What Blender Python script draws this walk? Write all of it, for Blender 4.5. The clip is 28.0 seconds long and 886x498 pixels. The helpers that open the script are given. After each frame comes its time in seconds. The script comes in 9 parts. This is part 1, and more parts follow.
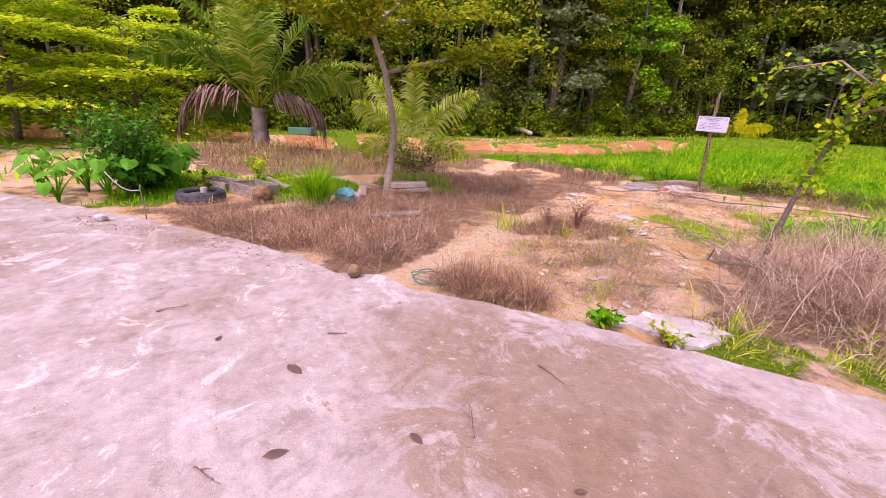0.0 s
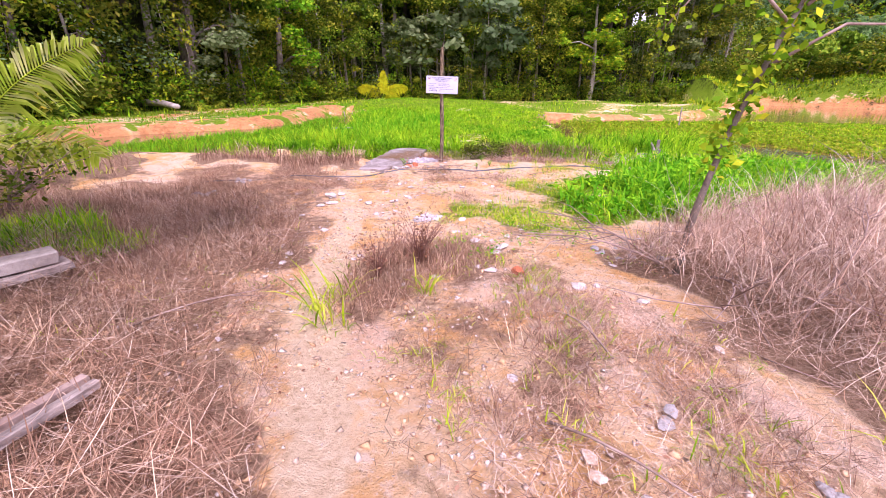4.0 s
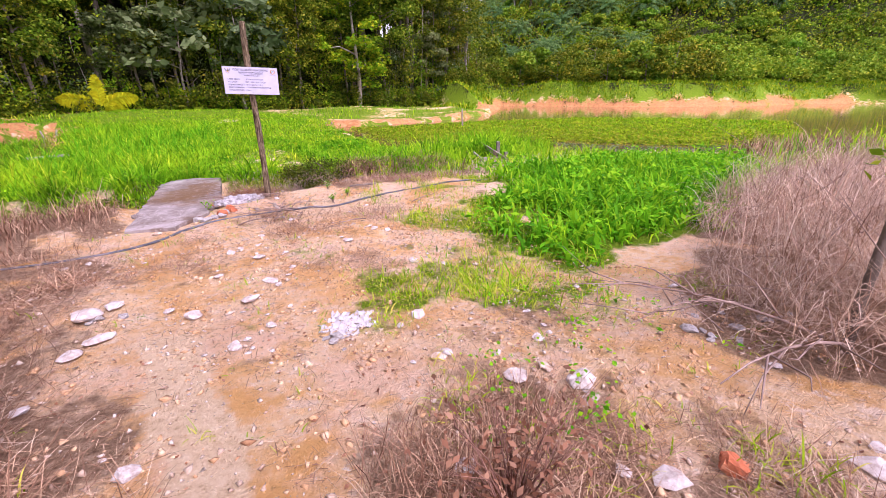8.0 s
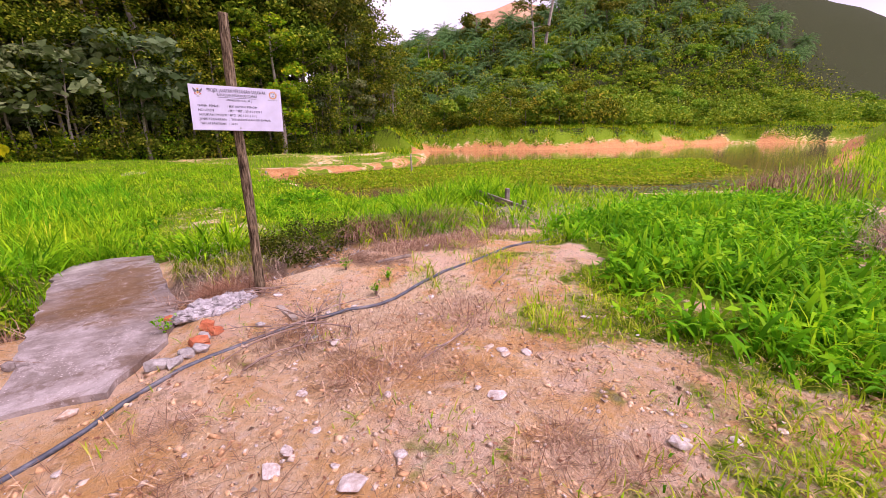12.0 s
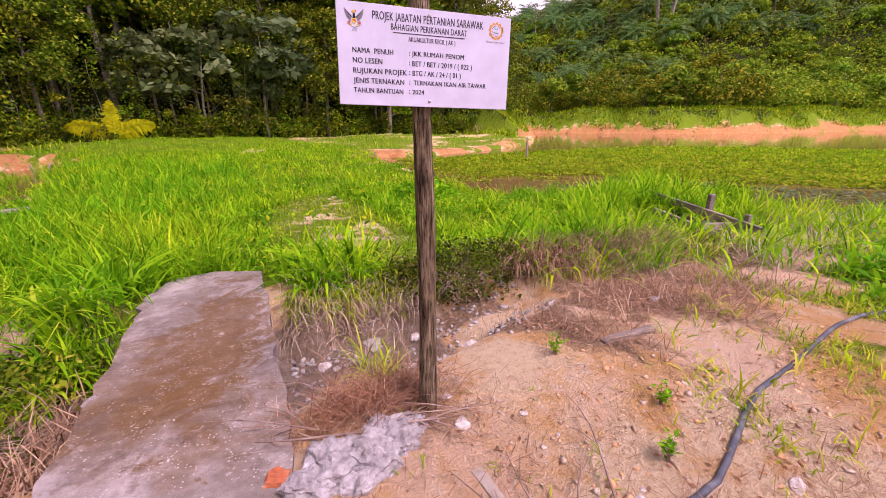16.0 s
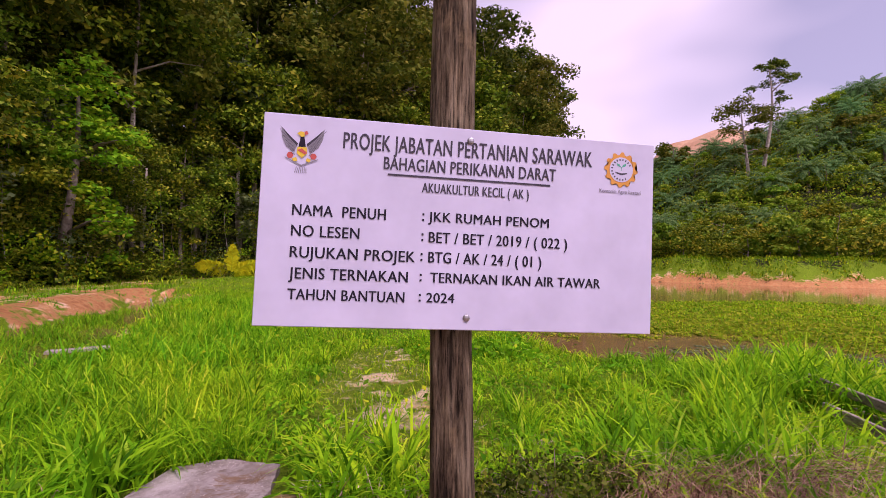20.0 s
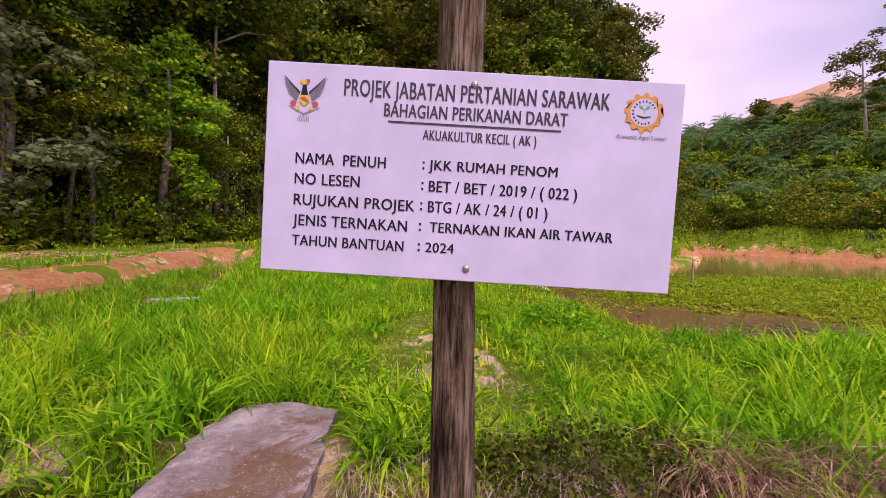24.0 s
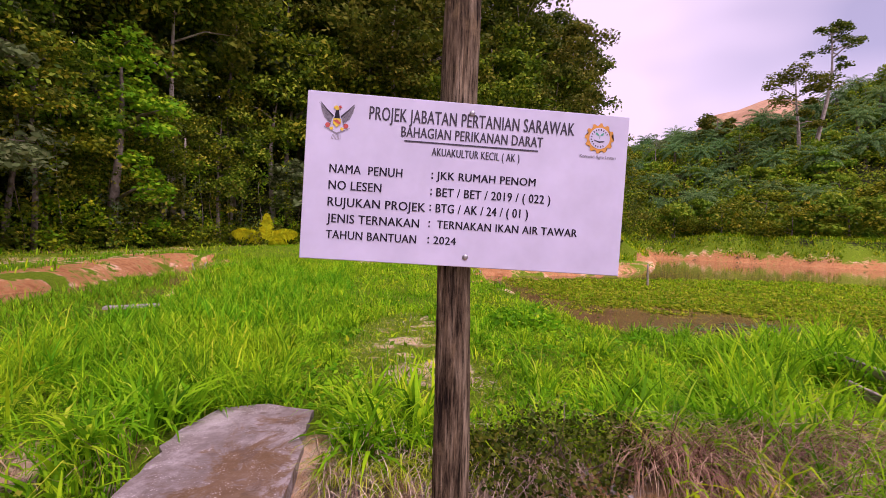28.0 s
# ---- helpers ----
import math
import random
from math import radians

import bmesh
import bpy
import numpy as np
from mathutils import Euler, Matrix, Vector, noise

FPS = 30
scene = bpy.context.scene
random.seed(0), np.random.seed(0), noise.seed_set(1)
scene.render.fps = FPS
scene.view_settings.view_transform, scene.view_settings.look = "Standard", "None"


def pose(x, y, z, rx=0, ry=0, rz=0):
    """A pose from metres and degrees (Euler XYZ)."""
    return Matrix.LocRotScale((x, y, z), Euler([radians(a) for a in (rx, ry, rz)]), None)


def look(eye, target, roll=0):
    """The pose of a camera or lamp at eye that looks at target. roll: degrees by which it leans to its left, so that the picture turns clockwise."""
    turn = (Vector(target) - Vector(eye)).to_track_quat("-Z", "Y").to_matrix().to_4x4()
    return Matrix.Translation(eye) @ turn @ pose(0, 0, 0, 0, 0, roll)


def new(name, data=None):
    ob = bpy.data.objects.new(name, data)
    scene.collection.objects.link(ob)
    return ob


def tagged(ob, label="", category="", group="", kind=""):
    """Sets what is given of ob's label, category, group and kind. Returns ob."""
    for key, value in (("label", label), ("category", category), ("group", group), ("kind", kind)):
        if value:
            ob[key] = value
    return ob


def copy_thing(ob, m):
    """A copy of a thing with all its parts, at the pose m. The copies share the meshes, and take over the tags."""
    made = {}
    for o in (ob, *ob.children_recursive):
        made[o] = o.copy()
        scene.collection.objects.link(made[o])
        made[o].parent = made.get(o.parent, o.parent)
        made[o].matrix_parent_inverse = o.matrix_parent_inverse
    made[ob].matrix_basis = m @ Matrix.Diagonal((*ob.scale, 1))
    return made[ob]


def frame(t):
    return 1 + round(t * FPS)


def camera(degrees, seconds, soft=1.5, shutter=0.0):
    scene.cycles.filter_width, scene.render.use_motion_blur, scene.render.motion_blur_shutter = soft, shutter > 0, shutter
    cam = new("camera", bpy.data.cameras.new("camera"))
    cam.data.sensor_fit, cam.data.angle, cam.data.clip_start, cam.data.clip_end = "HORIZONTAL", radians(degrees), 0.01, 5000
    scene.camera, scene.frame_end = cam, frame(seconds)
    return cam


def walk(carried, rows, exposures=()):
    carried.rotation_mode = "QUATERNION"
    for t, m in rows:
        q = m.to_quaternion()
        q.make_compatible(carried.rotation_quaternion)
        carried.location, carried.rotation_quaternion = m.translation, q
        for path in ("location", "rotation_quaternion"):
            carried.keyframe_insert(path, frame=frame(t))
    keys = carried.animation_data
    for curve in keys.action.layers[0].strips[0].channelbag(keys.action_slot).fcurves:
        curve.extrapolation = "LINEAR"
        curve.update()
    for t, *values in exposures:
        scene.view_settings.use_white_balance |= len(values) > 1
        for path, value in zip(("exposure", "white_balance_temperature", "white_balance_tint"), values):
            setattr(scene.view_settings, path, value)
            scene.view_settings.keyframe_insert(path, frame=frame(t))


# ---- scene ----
cam = camera(93.4, 28.0, 0.8)
PATH = [
    (0, (4.592, -10.834, 1.528), (3.056, -9.716, 0.903), 2.4),
    (0.5, (4.183, -10.697, 1.522), (2.556, -9.738, 0.864), 2.7),
    (1, (3.728, -10.465, 1.515), (2.116, -9.496, 0.836), 2.5),
    (1.5, (3.33, -10.346, 1.525), (1.723, -9.35, 0.873), 2.5),
    (2, (2.923, -10.162, 1.482), (1.35, -9.117, 0.823), 2.3),
    (2.5, (2.561, -9.886, 1.505), (1.037, -8.791, 0.813), 2.2),
    (3, (2.209, -9.62, 1.502), (1.091, -8.114, 0.807), 1.4),
    (3.5, (1.909, -9.288, 1.458), (1.333, -7.528, 0.704), 0.8),
    (4, (1.65, -9.052, 1.46), (1.328, -7.216, 0.736), 0.6),
    (4.5, (1.411, -8.83, 1.452), (1.407, -6.959, 0.748), 0.2),
    (6.5, (0.716, -7.474, 1.4), (1.136, -5.613, 0.8), 0.0),
    (7, (0.535, -7.162, 1.378), (1.033, -5.321, 0.776), -0.2),
    (7.5, (0.379, -6.813, 1.317), (1.024, -5.035, 0.667), -0.3),
    (8, (0.275, -6.437, 1.305), (0.933, -4.679, 0.613), -0.4),
    (8.5, (0.096, -6.116, 1.308), (0.804, -4.376, 0.622), -0.4),
    (9, (0.002, -5.716, 1.278), (0.721, -3.974, 0.611), -0.5),
    (9.5, (-0.108, -5.406, 1.283), (0.573, -3.634, 0.652), -0.5),
    (10, (-0.283, -5.132, 1.278), (0.426, -3.355, 0.697), -0.4),
    (10.5, (-0.324, -4.72, 1.205), (0.397, -2.945, 0.631), -0.5),
    (11, (-0.367, -4.45, 1.222), (0.416, -2.7, 0.653), -0.6),
    (11.5, (-0.445, -4.11, 1.222), (0.564, -2.453, 0.74), -1.4),
    (13.5, (-0.435, -2.884, 1.211), (0.44, -1.202, 0.574), -0.5),
    (14, (-0.423, -2.355, 1.195), (0.3, -0.591, 0.589), -0.6),
    (14.5, (-0.48, -2.119, 1.256), (0.055, -0.273, 0.704), -0.4),
    (15, (-0.645, -1.91, 1.296), (-0.136, -0.045, 0.784), -0.3),
    (15.5, (-0.657, -1.809, 1.295), (-0.099, 0.038, 0.767), -0.4),
    (16, (-0.497, -1.611, 1.274), (0.123, 0.199, 0.694), -0.5),
    (16.5, (-0.422, -1.462, 1.303), (0.159, 0.356, 0.706), -0.5),
    (17, (-0.437, -1.243, 1.336), (0.149, 0.611, 0.867), -0.3),
    (17.5, (-0.438, -1.076, 1.362), (0.172, 0.814, 1.126), -0.3),
    (18, (-0.299, -0.978, 1.393), (0.23, 0.946, 1.259), -0.2),
    (18.5, (-0.227, -0.926, 1.397), (0.192, 1.028, 1.329), 0.1),
    (19, (-0.197, -0.823, 1.423), (0.155, 1.146, 1.448), 0.2),
    (19.5, (-0.168, -0.737, 1.437), (0.132, 1.239, 1.522), 0.6),
    (20, (-0.126, -0.676, 1.436), (0.142, 1.305, 1.515), 0.8),
    (20.5, (-0.098, -0.641, 1.437), (0.157, 1.342, 1.474), 1.0),
    (21, (-0.099, -0.659, 1.421), (0.167, 1.323, 1.415), 1.2),
    (21.5, (-0.091, -0.673, 1.421), (0.194, 1.306, 1.378), 1.3),
    (23.5, (-0.039, -0.675, 1.425), (0.009, 1.323, 1.339), 2.0),
    (24, (-0.024, -0.672, 1.411), (-0.049, 1.326, 1.324), 1.9),
    (24.5, (-0.029, -0.601, 1.427), (-0.036, 1.397, 1.332), 2.0),
    (25, (-0.027, -0.553, 1.473), (-0.01, 1.444, 1.355), 2.0),
    (25.5, (-0.052, -0.523, 1.499), (-0.022, 1.474, 1.393), 2.2),
    (26, (-0.066, -0.537, 1.504), (-0.024, 1.46, 1.397), 2.2),
    (26.5, (-0.08, -0.583, 1.48), (-0.011, 1.413, 1.377), 2.1),
    (27, (-0.083, -0.695, 1.453), (0.013, 1.3, 1.357), 2.2),
    (27.5, (-0.099, -0.812, 1.412), (0.025, 1.183, 1.344), 2.1),
    (28, (-0.1, -0.851, 1.389), (0.039, 1.143, 1.336), 2.0),
]
EXPOSURES = [(0, 0.50, 6450, 43), (1, 0.52, 6250, 43), (2, 0.49, 6150, 43), (3, 0.66, 6450, 42), (4, 0.89, 5900, 43), (8, 0.68, 5950, 39), (9, 0.73, 5900, 38), (10, 0.46, 6250, 40), (11, 0.45, 6350, 42), (14, 0.35, 6650, 49), (15.3, 0.33, 6650, 49), (17, 0.50, 6550, 49), (18.3, 0.08, 6450, 49), (21.5, 0.04, 6400, 49), (28, 0.04, 6450, 49)]
walk(cam, [(t, look(eye, target, roll)) for t, eye, target, roll in PATH], EXPOSURES)
# light: overcast tropical sky with a soft, high sun
world = bpy.data.worlds.new("sky")
scene.world = world
world.use_nodes = True
wn, wl = world.node_tree.nodes, world.node_tree.links
wn.clear()
w_out = wn.new("ShaderNodeOutputWorld")
w_sky = wn.new("ShaderNodeTexSky")
w_sky.sky_type, w_sky.sun_disc = "NISHITA", False
w_sky.sun_elevation, w_sky.sun_rotation = radians(57), radians(152)
w_bg = wn.new("ShaderNodeBackground")
w_bg.inputs["Strength"].default_value = 0.11
w_cl = wn.new("ShaderNodeBackground")
w_cl.inputs["Color"].default_value = (0.95, 0.90, 1.0, 1)
w_cl.inputs["Strength"].default_value = 0.95
w_mix = wn.new("ShaderNodeMixShader")
w_co = wn.new("ShaderNodeTexCoord")
w_map = wn.new("ShaderNodeMapping")
w_map.inputs["Scale"].default_value = (1.0, 1.0, 2.0)
w_no = wn.new("ShaderNodeTexNoise")
w_no.inputs["Scale"].default_value, w_no.inputs["Detail"].default_value = 1.3, 3
w_ra = wn.new("ShaderNodeMapRange")
w_ra.inputs["From Min"].default_value, w_ra.inputs["From Max"].default_value = 0.38, 0.58
w_ra.inputs["To Min"].default_value, w_ra.inputs["To Max"].default_value = 0.36, 1.0
wl.new(w_co.outputs["Generated"], w_map.inputs["Vector"])
wl.new(w_map.outputs["Vector"], w_no.inputs["Vector"])
wl.new(w_no.outputs["Fac"], w_ra.inputs["Value"])
wl.new(w_sky.outputs["Color"], w_bg.inputs["Color"])
wl.new(w_ra.outputs["Result"], w_mix.inputs["Fac"])
wl.new(w_bg.outputs["Background"], w_mix.inputs[1])
wl.new(w_cl.outputs["Background"], w_mix.inputs[2])
wl.new(w_mix.outputs["Shader"], w_out.inputs["Surface"])
sun_data = bpy.data.lights.new("sun", "SUN")
sun_data.energy, sun_data.angle, sun_data.color = 3.05, radians(16), (1.0, 0.96, 0.9)
sun = new("sun", sun_data)
sun.matrix_world = look((10.5, -19.5, 34), (0, 0, 0))

# ---- materials ----


def node_mat(name, rough=0.8):
    m = bpy.data.materials.new(name)
    m.use_nodes = True
    n, l = m.node_tree.nodes, m.node_tree.links
    b = n["Principled BSDF"]
    b.inputs["Roughness"].default_value = rough
    return m, n, l, b


def ramp(n, l, source, stops):
    r = n.new("ShaderNodeValToRGB")
    e = r.color_ramp.elements
    e[0].position, e[0].color = stops[0][0], (*stops[0][1], 1)
    e[1].position, e[1].color = stops[-1][0], (*stops[-1][1], 1)
    for p, c in stops[1:-1]:
        k = e.new(p)
        k.color = (*c, 1)
    l.new(source, r.inputs["Fac"])
    return r.outputs["Color"]


def tex_noise(n, l, scale, detail=5, rough=0.6, vector=None):
    t = n.new("ShaderNodeTexNoise")
    t.inputs["Scale"].default_value, t.inputs["Detail"].default_value, t.inputs["Roughness"].default_value = scale, detail, rough
    if vector is None:
        vector = n.new("ShaderNodeTexCoord").outputs["Object"]
    l.new(vector, t.inputs["Vector"])
    return t.outputs["Fac"]


def mixed(n, l, fac, a, b, mode="MIX"):
    m = n.new("ShaderNodeMix")
    m.data_type, m.blend_type = "RGBA", mode
    for sock, v in ((m.inputs[0], fac), (m.inputs[6], a), (m.inputs[7], b)):
        if isinstance(v, (int, float)):
            sock.default_value = v
        elif isinstance(v, tuple):
            sock.default_value = (*v, 1)
        else:
            l.new(v, sock)
    return m.outputs[2]


def span(n, l, value, a, b, c=0.0, d=1.0):
    r = n.new("ShaderNodeMapRange")
    r.inputs["From Min"].default_value, r.inputs["From Max"].default_value = a, b
    r.inputs["To Min"].default_value, r.inputs["To Max"].default_value = c, d
    l.new(value, r.inputs["Value"])
    return r.outputs["Result"]


def bumped(n, l, b, height, strength, distance):
    k = n.new("ShaderNodeBump")
    k.inputs["Strength"].default_value, k.inputs["Distance"].default_value = strength, distance
    l.new(height, k.inputs["Height"])
    l.new(k.outputs["Normal"], b.inputs["Normal"])


def rough_mat(name, dark, mid, light, scale, fine, rough=0.85, bump=0.4, dist=0.01, metal=0.0):
    """A solid with stains at one scale and grain at another."""
    m, n, l, b = node_mat(name, rough)
    big = tex_noise(n, l, scale)
    small = tex_noise(n, l, fine, 8, 0.7)
    c = ramp(n, l, big, [(0.3, dark), (0.5, mid), (0.7, light)])
    g = ramp(n, l, small, [(0.3, (0.72, 0.72, 0.72)), (0.7, (1.15, 1.15, 1.15))])
    l.new(mixed(n, l, 1.0, c, g, "MULTIPLY"), b.inputs["Base Color"])
    b.inputs["Metallic"].default_value = metal
    bumped(n, l, b, small, bump, dist)
    return m


def leaf_mat(name, stops, rough=0.55, through_light=0.35, patch=0.0, vary=True):
    """Thin leaves: colour differs from leaf to leaf, light passes through."""
    m, n, l, b = node_mat(name, rough)
    geo = n.new("ShaderNodeNewGeometry")
    c = ramp(n, l, geo.outputs["Random Per Island"], stops)
    if patch:
        drift = tex_noise(n, l, 0.55, 4)
        c = mixed(n, l, span(n, l, drift, 0.42, 0.62, 0, patch), c, mixed(n, l, 1.0, c, (1.42, 1.08, 1.0), "MULTIPLY"))
        c = mixed(n, l, span(n, l, drift, 0.5, 0.34, 0, patch), c, mixed(n, l, 1.0, c, (0.58, 0.78, 0.75), "MULTIPLY"))
    v = tex_noise(n, l, 2.2, 3)
    c = mixed(n, l, 1.0, c, ramp(n, l, v, [(0.3, (0.7, 0.72, 0.7)), (0.7, (1.2, 1.18, 1.1))]), "MULTIPLY")
    whole = n.new("ShaderNodeObjectInfo")
    if vary:
        c = mixed(n, l, 1.0, c, ramp(n, l, whole.outputs["Random"], [(0.0, (0.72, 0.80, 0.75)), (0.35, (1.05, 1.0, 0.9)), (0.7, (1.25, 1.08, 0.85)), (1.0, (0.9, 1.1, 1.0))]), "MULTIPLY")
    l.new(c, b.inputs["Base Color"])
    b.inputs["Specular IOR Level"].default_value = 0.06
    t = n.new("ShaderNodeBsdfTranslucent")
    l.new(c, t.inputs["Color"])
    mx = n.new("ShaderNodeMixShader")
    mx.inputs["Fac"].default_value = through_light
    l.new(b.outputs["BSDF"], mx.inputs[1])
    l.new(t.outputs["BSDF"], mx.inputs[2])
    l.new(mx.outputs["Shader"], n["Material Output"].inputs["Surface"])
    return m


def ground_mat():
    m, n, l, b = node_mat("earth", 0.92)
    b.inputs["Specular IOR Level"].default_value = 0.1
    pos = n.new("ShaderNodeTexCoord").outputs["Object"]
    big, mid = tex_noise(n, l, 0.55, 5, 0.6, pos), tex_noise(n, l, 3.2, 6, 0.65, pos)
    fine, grit = tex_noise(n, l, 24, 8, 0.75, pos), tex_noise(n, l, 90, 4, 0.7, pos)
    clay = ramp(n, l, mid, [(0.22, (0.52, 0.26, 0.10)), (0.38, (0.82, 0.50, 0.24)), (0.52, (0.92, 0.67, 0.43)), (0.62, (0.90, 0.57, 0.27)), (0.8, (0.74, 0.36, 0.09))])
    clay = mixed(n, l, span(n, l, tex_noise(n, l, 9, 7, 0.7, pos), 0.54, 0.62, 0, 0.75), clay, (0.93, 0.73, 0.58))
    clay = mixed(n, l, span(n, l, tex_noise(n, l, 6, 9, 0.75, pos), 0.40, 0.36, 0, 0.6), clay, (0.44, 0.24, 0.12))
    thatch = ramp(n, l, fine, [(0.25, (0.14, 0.078, 0.045)), (0.5, (0.35, 0.225, 0.14)), (0.75, (0.56, 0.40, 0.27))])
    sward = ramp(n, l, fine, [(0.25, (0.04, 0.09, 0.004)), (0.5, (0.15, 0.26, 0.008)), (0.75, (0.30, 0.34, 0.04))])
    red = ramp(n, l, mid, [(0.25, (0.32, 0.12, 0.045)), (0.5, (0.57, 0.265, 0.105)), (0.75, (0.72, 0.43, 0.22))])
    # forest floor litter, kept near black to carry the shade among the trees
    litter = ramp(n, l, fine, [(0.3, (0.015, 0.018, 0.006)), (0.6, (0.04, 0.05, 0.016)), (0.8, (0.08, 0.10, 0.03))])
    clay = mixed(n, l, span(n, l, tex_noise(n, l, 1.3, 7, 0.65, pos), 0.48, 0.58, 0, 0.72), clay, (0.80, 0.43, 0.14))
    clay = mixed(n, l, span(n, l, tex_noise(n, l, 0.85, 8, 0.68, pos), 0.50, 0.60, 0, 0.65), clay, (0.92, 0.67, 0.52))
    clay = mixed(n, l, span(n, l, tex_noise(n, l, 16, 9, 0.78, pos), 0.60, 0.64, 0, 0.7), clay, (0.36, 0.20, 0.11))
    clay = mixed(n, l, span(n, l, tex_noise(n, l, 21, 9, 0.78, pos), 0.60, 0.64, 0, 0.8), clay, (0.95, 0.84, 0.74))
    sand = ramp(n, l, fine, [(0.25, (0.70, 0.45, 0.24)), (0.5, (0.88, 0.66, 0.43)), (0.8, (0.92, 0.77, 0.60))])
    mud = ramp(n, l, mid, [(0.25, (0.15, 0.10, 0.07)), (0.5, (0.36, 0.265, 0.20)), (0.72, (0.62, 0.49, 0.40))])
    c = clay
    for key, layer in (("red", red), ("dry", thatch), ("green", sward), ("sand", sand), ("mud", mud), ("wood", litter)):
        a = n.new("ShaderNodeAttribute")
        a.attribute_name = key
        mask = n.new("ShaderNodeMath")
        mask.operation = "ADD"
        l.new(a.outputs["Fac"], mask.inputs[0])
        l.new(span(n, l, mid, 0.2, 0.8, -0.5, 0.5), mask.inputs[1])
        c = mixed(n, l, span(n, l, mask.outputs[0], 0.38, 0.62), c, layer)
    c = mixed(n, l, 1.0, c, ramp(n, l, fine, [(0.28, (0.55, 0.50, 0.46)), (0.40, (1.0, 0.99, 0.98)), (0.75, (1.15, 1.14, 1.13))]), "MULTIPLY")
    c = mixed(n, l, span(n, l, big, 0.42, 0.65, 0.0, 0.3), c, mixed(n, l, 1.0, c, (0.80, 0.76, 0.72), "MULTIPLY"))
    l.new(c, b.inputs["Base Color"])
    add = n.new("ShaderNodeMath")
    add.operation = "ADD"
    l.new(fine, add.inputs[0])
    l.new(grit, add.inputs[1])
    bumped(n, l, b, add.outputs[0], 1.0, 0.045)
    return m


def concrete_mat(name, tone, pale, stain, dark, spot=None, chips=False):
    """Worn concrete: pale scuffs and streaks over a darker skin, brown stains, grit."""
    m, n, l, b = node_mat(name, 0.85)
    b.inputs["Specular IOR Level"].default_value = 0.3
    pos = n.new("ShaderNodeTexCoord").outputs["Object"]
    mp = n.new("ShaderNodeMapping")
    mp.inputs["Scale"].default_value, mp.inputs["Rotation"].default_value = (0.9, 3.6, 1), (0, 0, 0.6)
    l.new(pos, mp.inputs["Vector"])
    big, med = tex_noise(n, l, 0.55, 6, 0.62, pos), tex_noise(n, l, 1.9, 8, 0.72, pos)
    streak, fine = tex_noise(n, l, 0.9, 8, 0.7, mp.outputs["Vector"]), tex_noise(n, l, 11, 9, 0.8, pos)
    grit = tex_noise(n, l, 120, 3, 0.6, pos)
    c = mixed(n, l, span(n, l, med, 0.44, 0.60) if chips else span(n, l, med, 0.34, 0.66, 0.18, 0.82), tone, pale)
    c = mixed(n, l, span(n, l, big, 0.50, 0.62, 0, 0.9 if chips else 0.6), c, stain)
    c = mixed(n, l, span(n, l, streak, 0.55, 0.66, 0, 0.25 if chips else 0.6), c, pale)
    scuff = n.new("ShaderNodeTexNoise")
    scuff.inputs["Scale"].default_value, scuff.inputs["Detail"].default_value, scuff.inputs["Roughness"].default_value, scuff.inputs["Distortion"].default_value = 2.4, 12, 0.78, 0.8
    l.new(pos, scuff.inputs["Vector"])
    c = mixed(n, l, span(n, l, scuff.outputs["Fac"], 0.54 if chips else 0.56, 0.58 if chips else 0.59, 0, 0.8), c, tuple(min(0.8, v * (1.0 if chips else 1.25)) for v in pale))
    c = mixed(n, l, span(n, l, scuff.outputs["Fac"], 0.44, 0.38, 0, 0.55 if chips else 0.35), c, dark)
    if spot:
        sep = n.new("ShaderNodeMapping")
        sep.inputs["Location"].default_value = (-spot[0] / spot[2], -spot[1] / spot[3], 0)
        sep.inputs["Scale"].default_value = (1 / spot[2], 1 / spot[3], 0)
        l.new(pos, sep.inputs["Vector"])
        far = n.new("ShaderNodeVectorMath")
        far.operation = "LENGTH"
        l.new(sep.outputs["Vector"], far.inputs[0])
        mud = n.new("ShaderNodeMath")
        mud.operation = "ADD"
        l.new(far.outputs["Value"], mud.inputs[0])
        l.new(span(n, l, scuff.outputs["Fac"], 0.3, 0.7, 1.0, -1.0), mud.inputs[1])
        c = mixed(n, l, span(n, l, mud.outputs[0], 1.0, 0.62, 0, 0.85 if chips else 0.78), c, stain)
    chip = n.new("ShaderNodeTexVoronoi")
    chip.inputs["Scale"].default_value = 55 if chips else 20
    l.new(pos, chip.inputs["Vector"])
    c = mixed(n, l, mixed(n, l, 1.0, span(n, l, chip.outputs["Distance"], 0.26 if chips else 0.11, 0.18 if chips else 0.07), span(n, l, tex_noise(n, l, 7, 5, 0.7, pos), 0.48, 0.58), "MULTIPLY"), c, tuple(min(0.85, v * 1.45) for v in pale))
    c = mixed(n, l, span(n, l, fine, 0.60, 0.66, 0, 0.8), c, pale)
    c = mixed(n, l, span(n, l, tex_noise(n, l, 3.1, 9, 0.72, pos), 0.56, 0.64, 0, 0.7 if chips else 0.4), c, dark)
    c = mixed(n, l, 1.0, c, ramp(n, l, fine, [(0.3, (0.74, 0.72, 0.70)), (0.5, (1.0, 1.0, 1.0)), (0.7, (1.18, 1.18, 1.18))]), "MULTIPLY")
    c = mixed(n, l, 1.0, c, ramp(n, l, grit, [(0.3, (0.9, 0.9, 0.9)), (0.7, (1.06, 1.06, 1.06))]), "MULTIPLY")
    l.new(c, b.inputs["Base Color"])
    l.new(span(n, l, big, 0.4, 0.65, 0.92, 0.65), b.inputs["Roughness"])
    add = n.new("ShaderNodeMath")
    add.operation = "ADD"
    l.new(fine, add.inputs[0])
